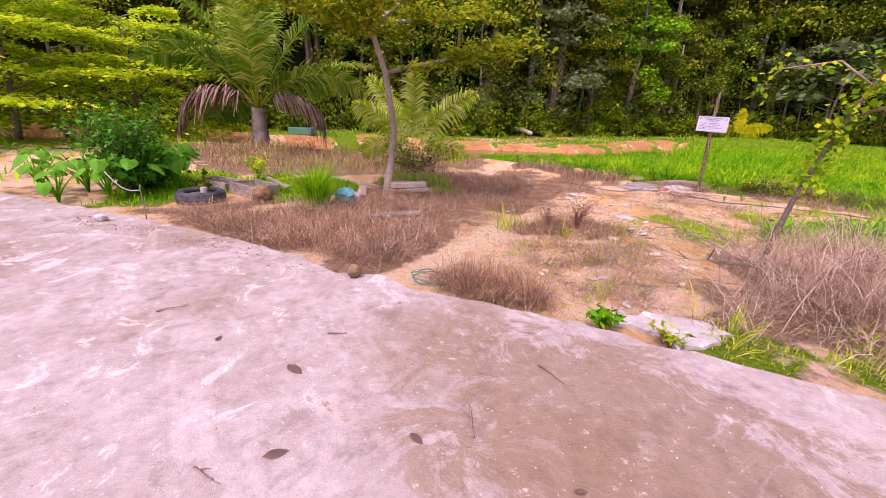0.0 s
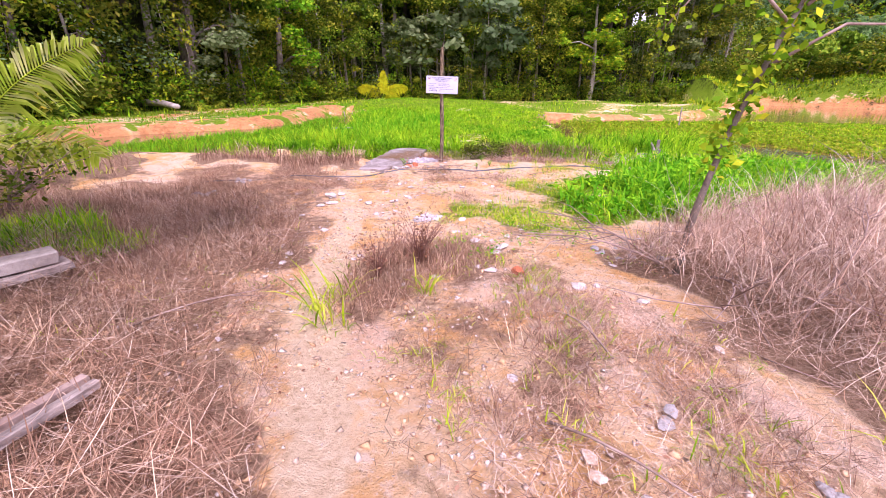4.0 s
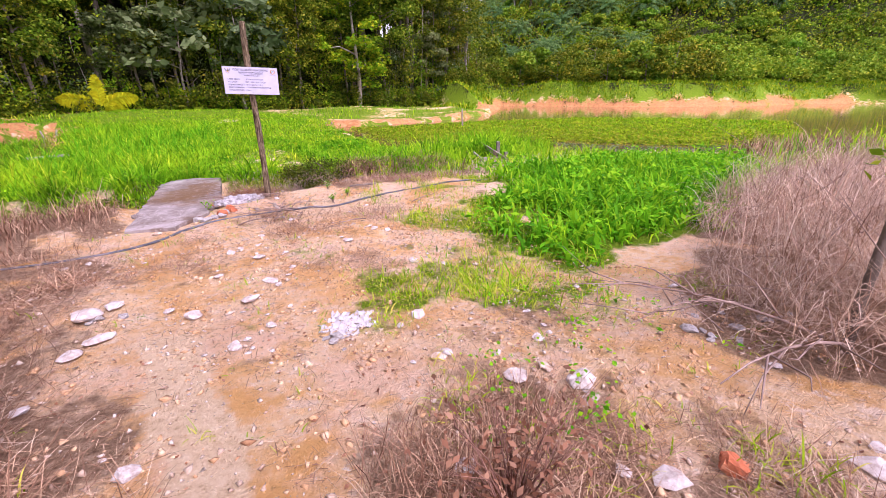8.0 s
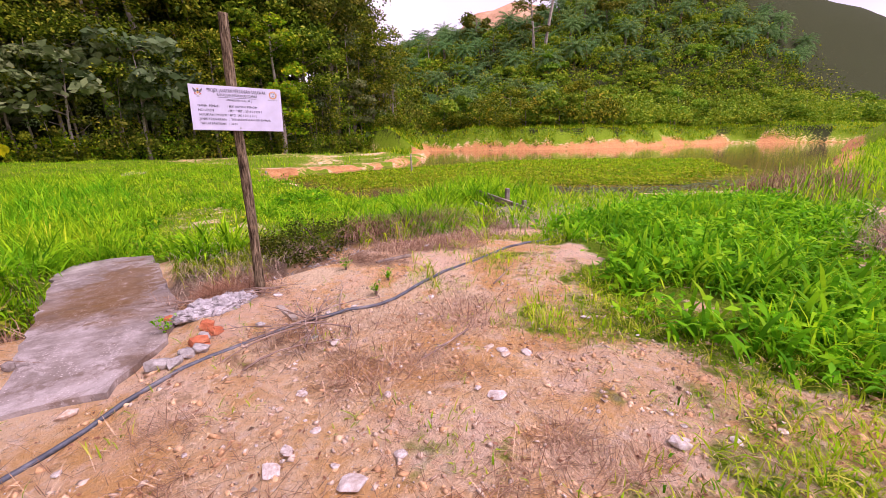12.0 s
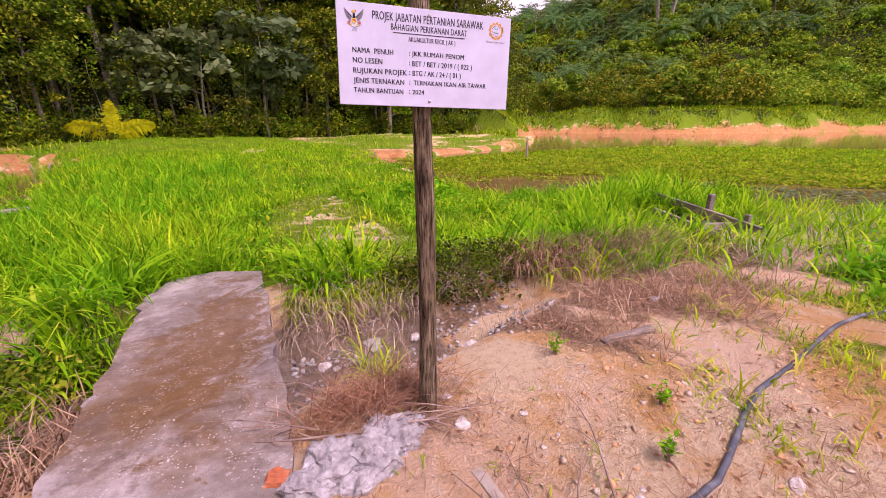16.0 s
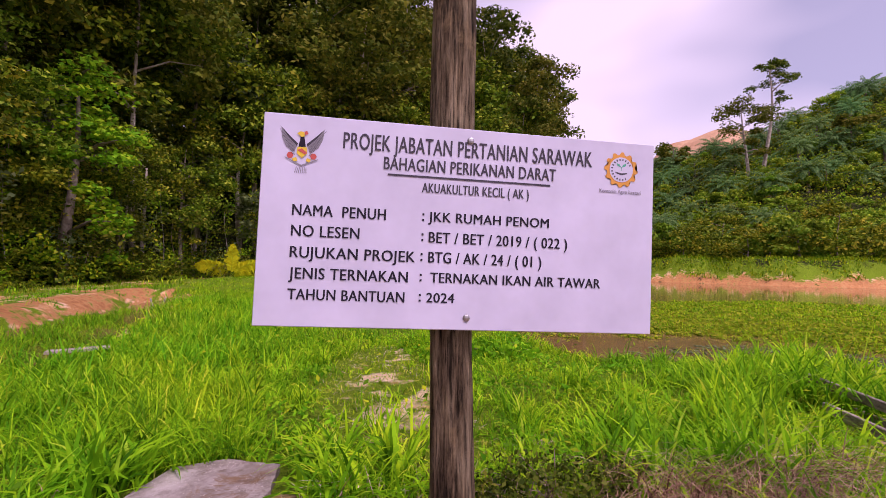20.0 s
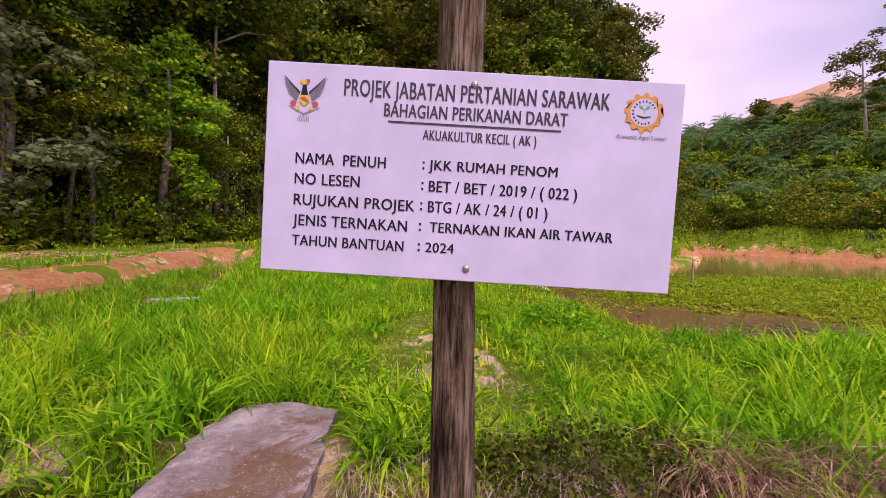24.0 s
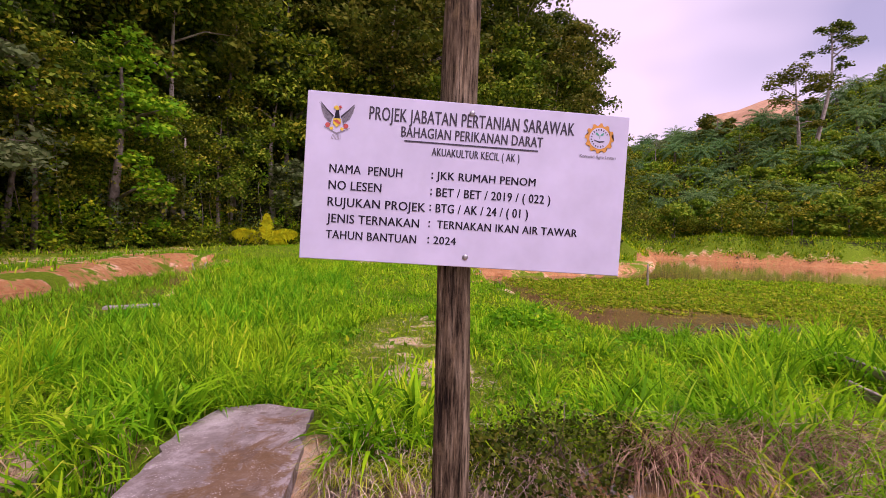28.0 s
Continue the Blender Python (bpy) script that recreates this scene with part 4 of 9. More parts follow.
turf("grass", clump_xy[9500:], 0.10, 0.4, 0.016, 0.6, GRASS, "lush green grass clump on the clay")
stuff("broad_grass", tufts(scatter(CLUMP, 620, 0.15, 0.5, 41, 0.8), 14, 0.08, 0.18, 0.48, 0.036, 0.5), WEED, "dense broad-bladed bright green grass clump", "grass")
stuff("grass", tufts(scatter(THIN, 240, 0.0, 0.9, 42, 1.6), 12, 0.05, 0.06, 0.2, 0.008, 0.55), SHORT, "sparse yellow-green tufts on mossy clay", "grass")
clump_xy = clump_xy[:7000]
lift = rng.uniform(0.04, 0.36, 7000) * np.clip(0.75 + 0.45 * wave(clump_xy[:, 0], clump_xy[:, 1], 1.4, 27), 0.25, 1.2)
stuff("broad_weed", leaf_quads(rooted(clump_xy) + np.column_stack([np.zeros((7000, 2)), lift]), rng.uniform(0.06, 0.14, 7000), np.array([[0, 0, 1.0]]), 0.4, 0.6), WEED, "dense bright green broad-leaved weeds", "weeds")
around = rng.uniform([-60, -40], [110, 60], (60000, 2))
ok = (np.maximum(inside(POND_RIGHT, around[:, 0], around[:, 1]), inside(POND_LEFT, around[:, 0], around[:, 1])) < -0.8) & (np.hypot(around[:, 0] - 2, around[:, 1] + 2) > 12) & (inside(WOODS, around[:, 0], around[:, 1]) < 2) & (inside(PAD, around[:, 0], around[:, 1]) < -0.3) & (wave(around[:, 0], around[:, 1], 7, 5) > -0.1) & (inside(CAUSEWAY, around[:, 0], around[:, 1]) < 0)
turf("grass", keep(around, ok), 0.2, 0.6, 0.05, 0.5, GRASS, "rough grass on the far banks")
west = rng.uniform([-24, -12], [-7.5, 30], (52000, 2))
wd = inside(POND_LEFT, west[:, 0], west[:, 1])
west = keep(west, (wd < -0.2) & (inside(WOODS, west[:, 0], west[:, 1]) < 1) & (inside(CAUSEWAY, west[:, 0], west[:, 1]) < 0) & ((wave(west[:, 0], west[:, 1], 2.4, 44) > 0.55) | (np.abs(wd + 2.1 + 0.5 * wave(west[:, 0], west[:, 1], 3.1, 18)) < 0.55) | ((wd < -2.8) & (rng.uniform(0, 1, len(wd)) < 0.3))) & (inside(DRY_FAR, west[:, 0], west[:, 1]) < 0))
strip = inside(POND_LEFT, west[:, 0], west[:, 1]) > -2.9
turf("grass", keep(west, strip), 0.08, 0.32, 0.03, 0.6, WEED, "patchy green grass along the orange clay bank", 0.9)
turf("grass", keep(west, ~strip), 0.08, 0.3, 0.03, 0.7, PONDWEED, "dull yellow-green grass on the slope below the forest", 0.9)

lowleaf = scatter(FRONT, 16000, 0.1, 0.4, 48)
lowleaf = keep(lowleaf, (wave(lowleaf[:, 0], lowleaf[:, 1], 2.1, 37) < 0.0) & (on_path(lowleaf) < 0.4))
nw = len(lowleaf)
stuff("broad_weed", leaf_quads(rooted(lowleaf, 0.0) + np.column_stack([np.zeros((nw, 2)), rng.uniform(0.02, 0.16, nw)]), rng.uniform(0.05, 0.11, nw), np.array([[0, 0, 1.0]]), 0.5, 0.5), WEED, "low leafy creepers between the grass tufts", "weeds")
reeds = scatter([(-7.4, 1.0), (-6.2, 4), (-6.0, 7), (-7.1, 11), (-8.8, 16), (-9.9, 18.5), (-10.2, 14), (-9.4, 9.5), (-10.4, 6.0), (-11.5, 1.0), (-9.5, -2.0)], 15000, 0, 0.5, 49, 1.0)
nr = len(reeds)
stuff("pond_grass", arches(np.column_stack([reeds, np.full(nr, LEVEL - 0.03)]), rng.uniform(0.12, 0.42, nr), rng.uniform(0.010, 0.022, nr), np.abs(rng.normal(0, 0.6, nr)), rng.uniform(0.5, 2.0, nr), None, 3), WEED, "dark green grass growing out over the left pond", "grass")
tan = reeds[:5000] + 0.05
stuff("dry_grass", arches(np.column_stack([tan, np.full(5000, LEVEL - 0.02)]), rng.uniform(0.1, 0.4, 5000), rng.uniform(0.008, 0.018, 5000), np.abs(rng.normal(0, 0.8, 5000)), rng.uniform(0.5, 2.0, 5000), None, 3), FOREST, "olive dying grass among the green pond grass", "grass")
hump = scatter([(2.9, 0.5), (5, 0.7), (8.4, 1.5), (6.4, 2.5), (4.2, 2.1)], 4600, 0, 0.3, 50, 0.4)
stuff("dry_grass", blades(rooted(hump, 0.02), rng.uniform(0.1, 0.4, 4600), rng.uniform(0.004, 0.008, 4600), rng.uniform(0.9, 1.9, 4600), rng.uniform(-0.5, 0.8, 4600)), PALESTRAW, "pinkish dead straw lying over the shore", "dry grass")
stuff("grass", tufts(hump[:70], 16, 0.08, 0.2, 0.6, 0.02, 0.5), GRASS, "green tufts growing through dead straw on the shore", "grass")

patch_a = scatter([(3.2, -0.9), (9.5, -1.8), (11.0, 1.2), (8.6, 3.4), (5.5, 2.2), (3.4, 1.0)], 9000, 0, 0.5, 53, 0.8)
turf("grass", patch_a[:5000], 0.06, 0.3, 0.014, 0.7, GRASS, "mixed short grass on the shore clay", 0.9)
stuff("dry_grass", blades(rooted(patch_a[5000:], 0.01), rng.uniform(0.08, 0.3, 4000), rng.uniform(0.004, 0.007, 4000), rng.uniform(1.0, 1.8, 4000), rng.uniform(-0.4, 0.6, 4000)), PALESTRAW, "dead straw strewn over the shore clay", "dry grass")
flat = scatter(DRY_BRINK, 3000, 0, 0.3, 54)
stuff("dry_grass", blades(rooted(flat, 0.02), rng.uniform(0.05, 0.22, 3000), rng.uniform(0.003, 0.006, 3000), rng.uniform(1.25, 1.65, 3000), rng.uniform(-0.3, 0.3, 3000)), STRAW, "flattened pinkish straw beside the ditch", "dry grass")

side_bank = scatter([(-3.6, -0.6), (-1.75, -0.6), (-1.7, 0.3), (-1.9, 1.2), (-3.6, 1.2)], 3000, 0, 0.1, 56, 0.2)
stuff("dry_grass", arches(rooted(side_bank, 0.03), rng.uniform(0.15, 0.45, 3000), rng.uniform(0.003, 0.007, 3000), rng.uniform(0.4, 1.6, 3000), rng.uniform(0.3, 1.8, 3000), None, 3), STRAW, "tangled dead grass on the ditch bank beside the slab", "dry grass")

lee = scatter([(-3.4, 1.2), (-2.0, 1.2), (-1.95, 2.2), (-3.4, 2.3)], 46, 0, 0.1, 66, 0.2)
stuff("grass", tufts(lee[:30], 20, 0.09, 0.18, 0.5, 0.016, 0.6), GRASS, "green tufts over the ditch bank beside the slab", "grass")
stuff("dry_grass", tufts(lee[24:], 22, 0.10, 0.15, 0.45, 0.007, 0.9), STRAW, "dead tufts on the ditch bank beside the slab", "dry grass")

# dry grass
dl = scatter(DRY_LEFT, 46000, 0, 0.35, 15)
dl = keep(dl, wave(dl[:, 0], dl[:, 1], 1.1, 22) > -0.95)
nd = len(dl)
heave = 0.15 * np.clip(0.5 + 0.7 * wave(dl[:, 0], dl[:, 1], 0.8, 43), 0.03, 1) * rng.uniform(0, 1, nd)
stuff("dry_grass", arches(rooted(dl, 0.0) + np.column_stack([np.zeros((nd, 2)), heave]), rng.uniform(0.06, 0.34, nd), rng.uniform(0.002, 0.0045, nd), rng.uniform(0.8, 1.95, nd), rng.uniform(-1.2, 1.5, nd), None, 3), STRAW, "flattened brown dead grass beside the path", "dry grass")
fill = scatter([(-0.4, -9.95), (0.7, -9.5), (1.1, -9.1), (0.7, -8.5), (-0.3, -8.4), (-1.6, -9.0), (-1.4, -10.2)], 15000, 0, 0.05, 51, 0.15)
stuff("dry_grass", arches(rooted(fill, 0.0) + np.column_stack([np.zeros((15000, 2)), 0.14 * np.clip(0.5 + 0.7 * wave(fill[:, 0], fill[:, 1], 0.7, 43), 0.05, 1) * rng.uniform(0, 1, 15000)]), rng.uniform(0.06, 0.3, 15000), rng.uniform(0.002, 0.0045, 15000), rng.uniform(0.6, 2.0, 15000), rng.uniform(-1.2, 1.8, 15000), None, 3), STRAW, "matted brown dead grass beside the pad", "dry grass")
de = scatter([(1.45, -9.0), (1.75, -8.35), (2.4, -8.0), (2.75, -8.3), (2.3, -8.8)], 6000, 0, 0.15, 46, 0.3)
stuff("dry_grass", arches(rooted(de, 0.0) + np.column_stack([np.zeros((6000, 2)), rng.uniform(0, 0.12, 6000)]), rng.uniform(0.08, 0.32, 6000), rng.uniform(0.002, 0.0045, 6000), rng.uniform(0.6, 2.0, 6000), rng.uniform(-1.2, 1.8, 6000), None, 3), STRAW, "tangled dead grass along the pad edge", "dry grass")
front_rim = scatter([(1.35, 1.3), (3.8, 1.5), (4.2, 2.0), (1.5, 1.9)], 74, 0, 0.15, 55, 0.3)
stuff("grass", tufts(front_rim[:40], 15, 0.07, 0.2, 0.6, 0.015, 0.6), GRASS, "green tufts mixed with dead grass at the ditch rim", "grass")
stuff("dry_grass", tufts(front_rim[34:], 18, 0.10, 0.25, 0.6, 0.007, 0.8), STRAW, "reddish dead tufts at the ditch rim", "dry grass")
rim = scatter([(1.5, 1.6), (4.2, 1.9), (4.4, 2.6), (1.6, 2.3)], 62, 0, 0.1, 47, 0.2)
stuff("grass", tufts(rim, 15, 0.07, 0.3, 0.75, 0.024, 0.5), GRASS, "green tufts over dead grass at the ditch rim", "grass")
flat_n = min(3200, nd)
fz = rooted(dl[:flat_n], 0.02)
fz[:, 2] += 0.15 * np.clip(0.5 + 0.7 * wave(dl[:flat_n, 0], dl[:flat_n, 1], 0.8, 43), 0.03, 1)
stuff("dry_grass", arches(fz, rng.uniform(0.15, 0.5, flat_n), rng.uniform(0.002, 0.0038, flat_n), rng.uniform(1.1, 1.75, flat_n), rng.uniform(-0.3, 0.6, flat_n), None, 3), PALESTRAW, "pale dead blades lying flat over brown grass", "dry grass")
dup = keep(dl, rng.uniform(0, 1, nd) < 0.02)
n = len(dup)
stuff("dry_grass", arches(rooted(dup, 0.03), rng.uniform(0.2, 0.6, n), rng.uniform(0.003, 0.006, n), rng.uniform(0.6, 1.5, n), rng.uniform(0.3, 1.8, n)), STRAW, "pale dead stalks bowed over flattened grass", "dry grass")
df = scatter(DRY_FAR, 11000, 0, 0.7, 16, 1.5)
stuff("dry_grass", arches(rooted(df, 0.0), rng.uniform(0.12, 0.62, 11000) * np.clip(0.7 + 0.6 * wave(df[:, 0], df[:, 1], 1.6, 45), 0.25, 1.3), rng.uniform(0.006, 0.012, 11000), rng.uniform(0.3, 1.7, 11000), rng.uniform(-0.8, 1.8, 11000), None, 3), STRAW, "tall dry brown grass under the palm", "dry grass")
turf("grass", scatter(DRY_FAR, 2600, 0, 0.8, 60, 1.5), 0.1, 0.4, 0.012, 0.7, SHORT, "yellow-green weeds among the dry grass under the palm", 0.8)
dk = scatter(DRY_BACK, 8000, 0, 0.6, 62, 1.0)
stuff("dry_grass", arches(rooted(dk, 0.002), rng.uniform(0.08, 0.34, 8000), rng.uniform(0.004, 0.007, 8000), rng.uniform(0.6, 1.7, 8000), rng.uniform(-0.9, 1.5, 8000), None, 3), STRAW, "brown dead grass over the clay behind the slim tree", "dry grass")
back = scatter([(-4.0, -6.3), (-2.9, -6.4), (-2.0, -6.2), (-2.1, -5.5), (-3.3, -5.2), (-4.0, -5.5)], 3000, 0, 0.15, 63, 0.3)
turf("grass", back, 0.12, 0.4, 0.010, 0.5, GRASS, "patch of bright short grass behind the stacked boards", 0.7)
dp = scatter(PATH_SIDE, 13000, 0, 0.5, 65, 0.8)
dp = keep(dp, wave(dp[:, 0], dp[:, 1], 0.9, 24) > -0.2)
n = len(dp)
stuff("dry_grass", arches(rooted(dp, 0.003), rng.uniform(0.04, 0.24, n), rng.uniform(0.0016, 0.0036, n), rng.uniform(0.9, 1.75, n), rng.uniform(-0.9, 1.1, n), None, 3), STRAW, "thin dead straw in patches beside the path", "dry grass")
stuff("grass", tufts(keep(dp, rng.uniform(0, 1, n) < 0.016), 9, 0.04, 0.04, 0.16, 0.007, 0.6), SHORT, "sparse yellow-green sprigs in dead straw", "grass")
verge_y = rng.uniform(-8.9, -4.6, 5200)
verge_x = np.interp(verge_y, [p[1] for p in PATH_LINE[::-1]], [p[0] for p in PATH_LINE[::-1]]) - 0.22 - 0.55 * rng.uniform(0, 1, 5200) ** 0.8 + 0.12 * wave(verge_y, verge_y * 0.3, 0.7, 26)
verge = np.column_stack([verge_x, verge_y])
verge = keep(verge, (wave(verge_x, verge_y, 0.6, 27) > -0.3) & (inside(PAD, verge_x, verge_y) < 0))
n = len(verge)
stuff("dry_grass", arches(rooted(verge, 0.004), rng.uniform(0.04, 0.26, n), rng.uniform(0.0016, 0.0036, n), rng.uniform(0.9, 1.75, n), rng.uniform(-0.8, 1.1, n), None, 3), STRAW, "sparse dead straw fraying out over the path edge", "dry grass")
db = scatter(DRY_BED, 6500, 0, 0.4, 61, 0.7)
stuff("dry_grass", arches(rooted(db, 0.004), rng.uniform(0.05, 0.3, 6500), rng.uniform(0.002, 0.0045, 6500), rng.uniform(0.9, 1.75, 6500), rng.uniform(-0.9, 1.2, 6500), None, 3), STRAW, "pinkish dead straw strewn between pad and garden beds", "dry grass")
dm = scatter(DRY_MID, 5200, 0, 0.25, 17, 0.5)
stuff("dry_grass", arches(rooted(dm, 0.0), rng.uniform(0.06, 0.36, 5200) * np.clip(0.75 + 0.5 * wave(dm[:, 0], dm[:, 1], 0.8, 44), 0.3, 1.3), rng.uniform(0.0022, 0.0045, 5200), rng.uniform(0.2, 1.7, 5200), rng.uniform(-0.8, 1.8, 5200), None, 3), STRAW, "dry grass tussock beside the path", "dry grass")
turf("dry_grass", scatter(DRY_BRINK, 1100, 0, 0.3, 18), 0.05, 0.22, 0.006, 1.9, PALESTRAW, "dead straw lying along the ditch", 0.3)
dd = scatter(DITCH, 5200, -0.15, 0.15, 19)
dd = keep(dd, (dd[:, 0] < -1.7) | (dd[:, 1] > 1.62) | ((dd[:, 0] > 0.9) & (dd[:, 1] > 1.3)))
turf("dry_grass", dd, 0.12, 0.45, 0.007, 0.8, STRAW, "withered grass hanging into the ditch", 1.0)
hp = scatter(HEAP, 44000, 0, 0.25, 20)
rise = 0.66 * smooth01(inside(HEAP, hp[:, 0], hp[:, 1]) / 0.85 + 0.12) * (0.82 + 0.22 * wave(hp[:, 0], hp[:, 1], 2.2, 21) + 0.16 * wave(hp[:, 0], hp[:, 1], 0.7, 23))
rise = rise * (0.5 + 0.5 * smooth01((hp[:, 1] + 7.3) / 1.9))
hr = rooted(hp)
hr[:, 2] += np.maximum(rise, 0) * rng.uniform(0.25, 1, len(hp)) ** 0.6
nh = len(hp)
loose = slice(0, 3200)
stuff("dry_grass", arches(hr[loose] + [0, 0, 0.05], rng.uniform(0.3, 0.8, 3200), rng.uniform(0.003, 0.006, 3200), rng.uniform(0.3, 1.6, 3200), rng.uniform(0.3, 1.8, 3200)), PALESTRAW, "long pale stalks bowed over the straw heap", "dry grass")
for part_of, tone in ((slice(0, 16000), STRAW), (slice(16000, nh), PALESTRAW)):
    hh = hr[part_of]
    k = len(hh)
    stuff("dry_grass", arches(hh, rng.uniform(0.12, 0.46, k), rng.uniform(0.002, 0.0045, k), rng.uniform(0.5, 2.2, k), rng.uniform(-1.8, 1.8, k), None, 3), tone, "high tangled heap of dead pinkish straw", "dry grass")
stuff("grass", tufts(scatter([(3.3, -7.6), (5.5, -7.0), (7.5, -5.6), (6.0, -5.2), (3.4, -6.6)], 60, 0, 0.4, 64), 11, 0.07, 0.12, 0.4, 0.012, 0.6), SHORT, "yellow-green tufts growing through the straw heap", "grass")
tangle = []
for x, y, z in hr[5000:5260]:
    a, rise_a, ln = rng.uniform(0, 6.28), rng.uniform(-0.3, 0.9), rng.uniform(0.35, 0.95)
    d = np.array([math.cos(a) * math.cos(rise_a), math.sin(a) * math.cos(rise_a), math.sin(rise_a)])
    q = np.linspace(0, 1, 6)[:, None]
    bend = np.array([-d[1], d[0], -0.5]) * ln * rng.uniform(-0.45, 0.45)
    tangle.append(tube(np.array([x, y, z + 0.02]) + d * ln * q + bend * q ** 2, 0.0042 * (1.15 - q[:, 0]), 4))
stuff("bramble_stems", joined(tangle), STEM, "bare grey-brown bramble stems tangled through the straw heap", "dry stems")


def twig(name, length, n_side, r, spread, seed, m, label, category, group):
    """A dry branch: a bent main stick with side twigs as parts."""
    g = np.random.default_rng(seed)
    t = np.linspace(0, 1, 6)
    main = np.column_stack([length * t, 0.1 * length * np.sin(t * 3 + g.uniform(0, 3)), 0.05 * length * np.sin(t * 4)])
    ob = under(name, mesh_np(name, *tube(main, r * (1 - 0.75 * t), 5), STEM))
    ob.matrix_world = m
    for _ in range(n_side):
        k = g.uniform(0.15, 0.9)
        s = np.array([np.interp(k, t, main[:, i]) for i in range(3)])
        e = s + length * g.uniform(0.2, 0.45) * np.array([g.uniform(0.3, 1), g.normal() * spread, g.normal() * spread * 0.6])
        under("twig", mesh_np("twig", *tube([s, (s + e) / 2 + 0.03 * g.normal(size=3) * length, e], [r * 0.5, r * 0.35, r * 0.15], 4), STEM), ob)
    return tagged(ob, label, category, group)


def bush(name, x, y, tall, wide, stems, leaves, mat_leaf, label, category, size=0.06, seed=0, woody=STEM, slim=0.5):
    """A shrub: branching stems and single leaves along them."""
    g = np.random.default_rng(seed)
    e = base(name, pose(*at(x, y)), label, category)
    limbs, pts = [], []
    for _ in range(stems):
        a, k = g.uniform(0, 6.28), g.uniform(0.3, 1)
        end = np.array([math.cos(a) * wide * k, math.sin(a) * wide * k, tall * g.uniform(0.55, 1.0)])
        t = np.linspace(0, 1, 5)[:, None]
        line = end * t ** np.array([1.4, 1.4, 0.8]) + 0.04 * tall * g.normal(size=(5, 3)) * t
        line[0, 2] -= 0.05
        limbs.append(tube(line, (0.006 if tall > 0.6 else 0.003) * (1 + tall) * (1.1 - t[:, 0]), 4))
        for _ in range(leaves // stems):
            q = g.uniform(0.2, 1)
            pts.append([np.interp(q, t[:, 0], line[:, i]) for i in range(3)] + g.normal(size=3) * 0.09 * (wide + tall) * 0.6)
    under("stalk", mesh_np("stalk", *joined(limbs), woody), e)
    if leaves:
        p = np.array(pts)
        p[:, 2] = np.abs(p[:, 2]) + 0.02
        under("foliage", mesh_np("foliage", *leaf_quads(p, size * g.uniform(0.6, 1.3, len(p)), np.array([[0, 0, 1.0]]), slim, 0.4), mat_leaf), e)
    return e


def frond_mesh(length, lift, sag, leaflet, count, wide, seed, hang=0.6, vee=0.5, twist=0.0):
    """One feather leaf along +x: its rachis and its leaflets."""
    g = np.random.default_rng(seed)
    t = np.linspace(0, 1, 9)
    ang = lift - sag * t
    step = length / 8
    px = np.concatenate([[0], np.cumsum(np.cos(ang[:-1]) * step)])
    pz = np.concatenate([[0], np.cumsum(np.sin(ang[:-1]) * step)])
    line = np.column_stack([px, 0.02 * length * np.sin(3 * t), pz])
    rib = tube(line, 0.012 * length / 2.5 * (1.15 - t), 5)
    k = np.repeat(np.linspace(0.16, 0.99, count), 2)
    side = np.tile([1.0, -1.0], count)
    b = np.column_stack([np.interp(k, t, line[:, i]) for i in range(3)])
    a = np.interp(k, t, ang)
    ln = leaflet * np.sin(np.pi * np.clip(k * 0.86 + 0.12, 0, 1)) ** 0.6 * g.uniform(0.8, 1.1, len(k))
    ahead = np.column_stack([np.cos(a), 0 * a, np.sin(a)])
    across = np.column_stack([0 * a, side, 0 * a])
    upv = np.column_stack([-np.sin(a), 0 * a, np.cos(a)])
    across, upv = across * math.cos(twist) + upv * math.sin(twist) * side[:, None], upv * math.cos(twist) - across * math.sin(twist) * side[:, None]
    d = ahead * 0.55 + across * 0.85 + upv * vee * g.uniform(-0.2, 0.9, len(k))[:, None]
    d /= np.linalg.norm(d, axis=1, keepdims=True)
    m = b + d * (ln * 0.5)[:, None]
    tip = b + d * (ln * 0.92)[:, None] + np.column_stack([0 * ln, 0 * ln, -hang * ln * g.uniform(0.3, 1.0, len(k))])
    w = np.cross(d, upv) * wide
    v = np.stack([b - w * 0.3, b + w * 0.3, m - w, m + w, tip - w * 0.1, tip + w * 0.1], 1).reshape(-1, 3)
    i = np.arange(len(k))[:, None] * 6
    return rib, (v, np.concatenate([i + [0, 1, 3, 2], i + [2, 3, 5, 4]]))


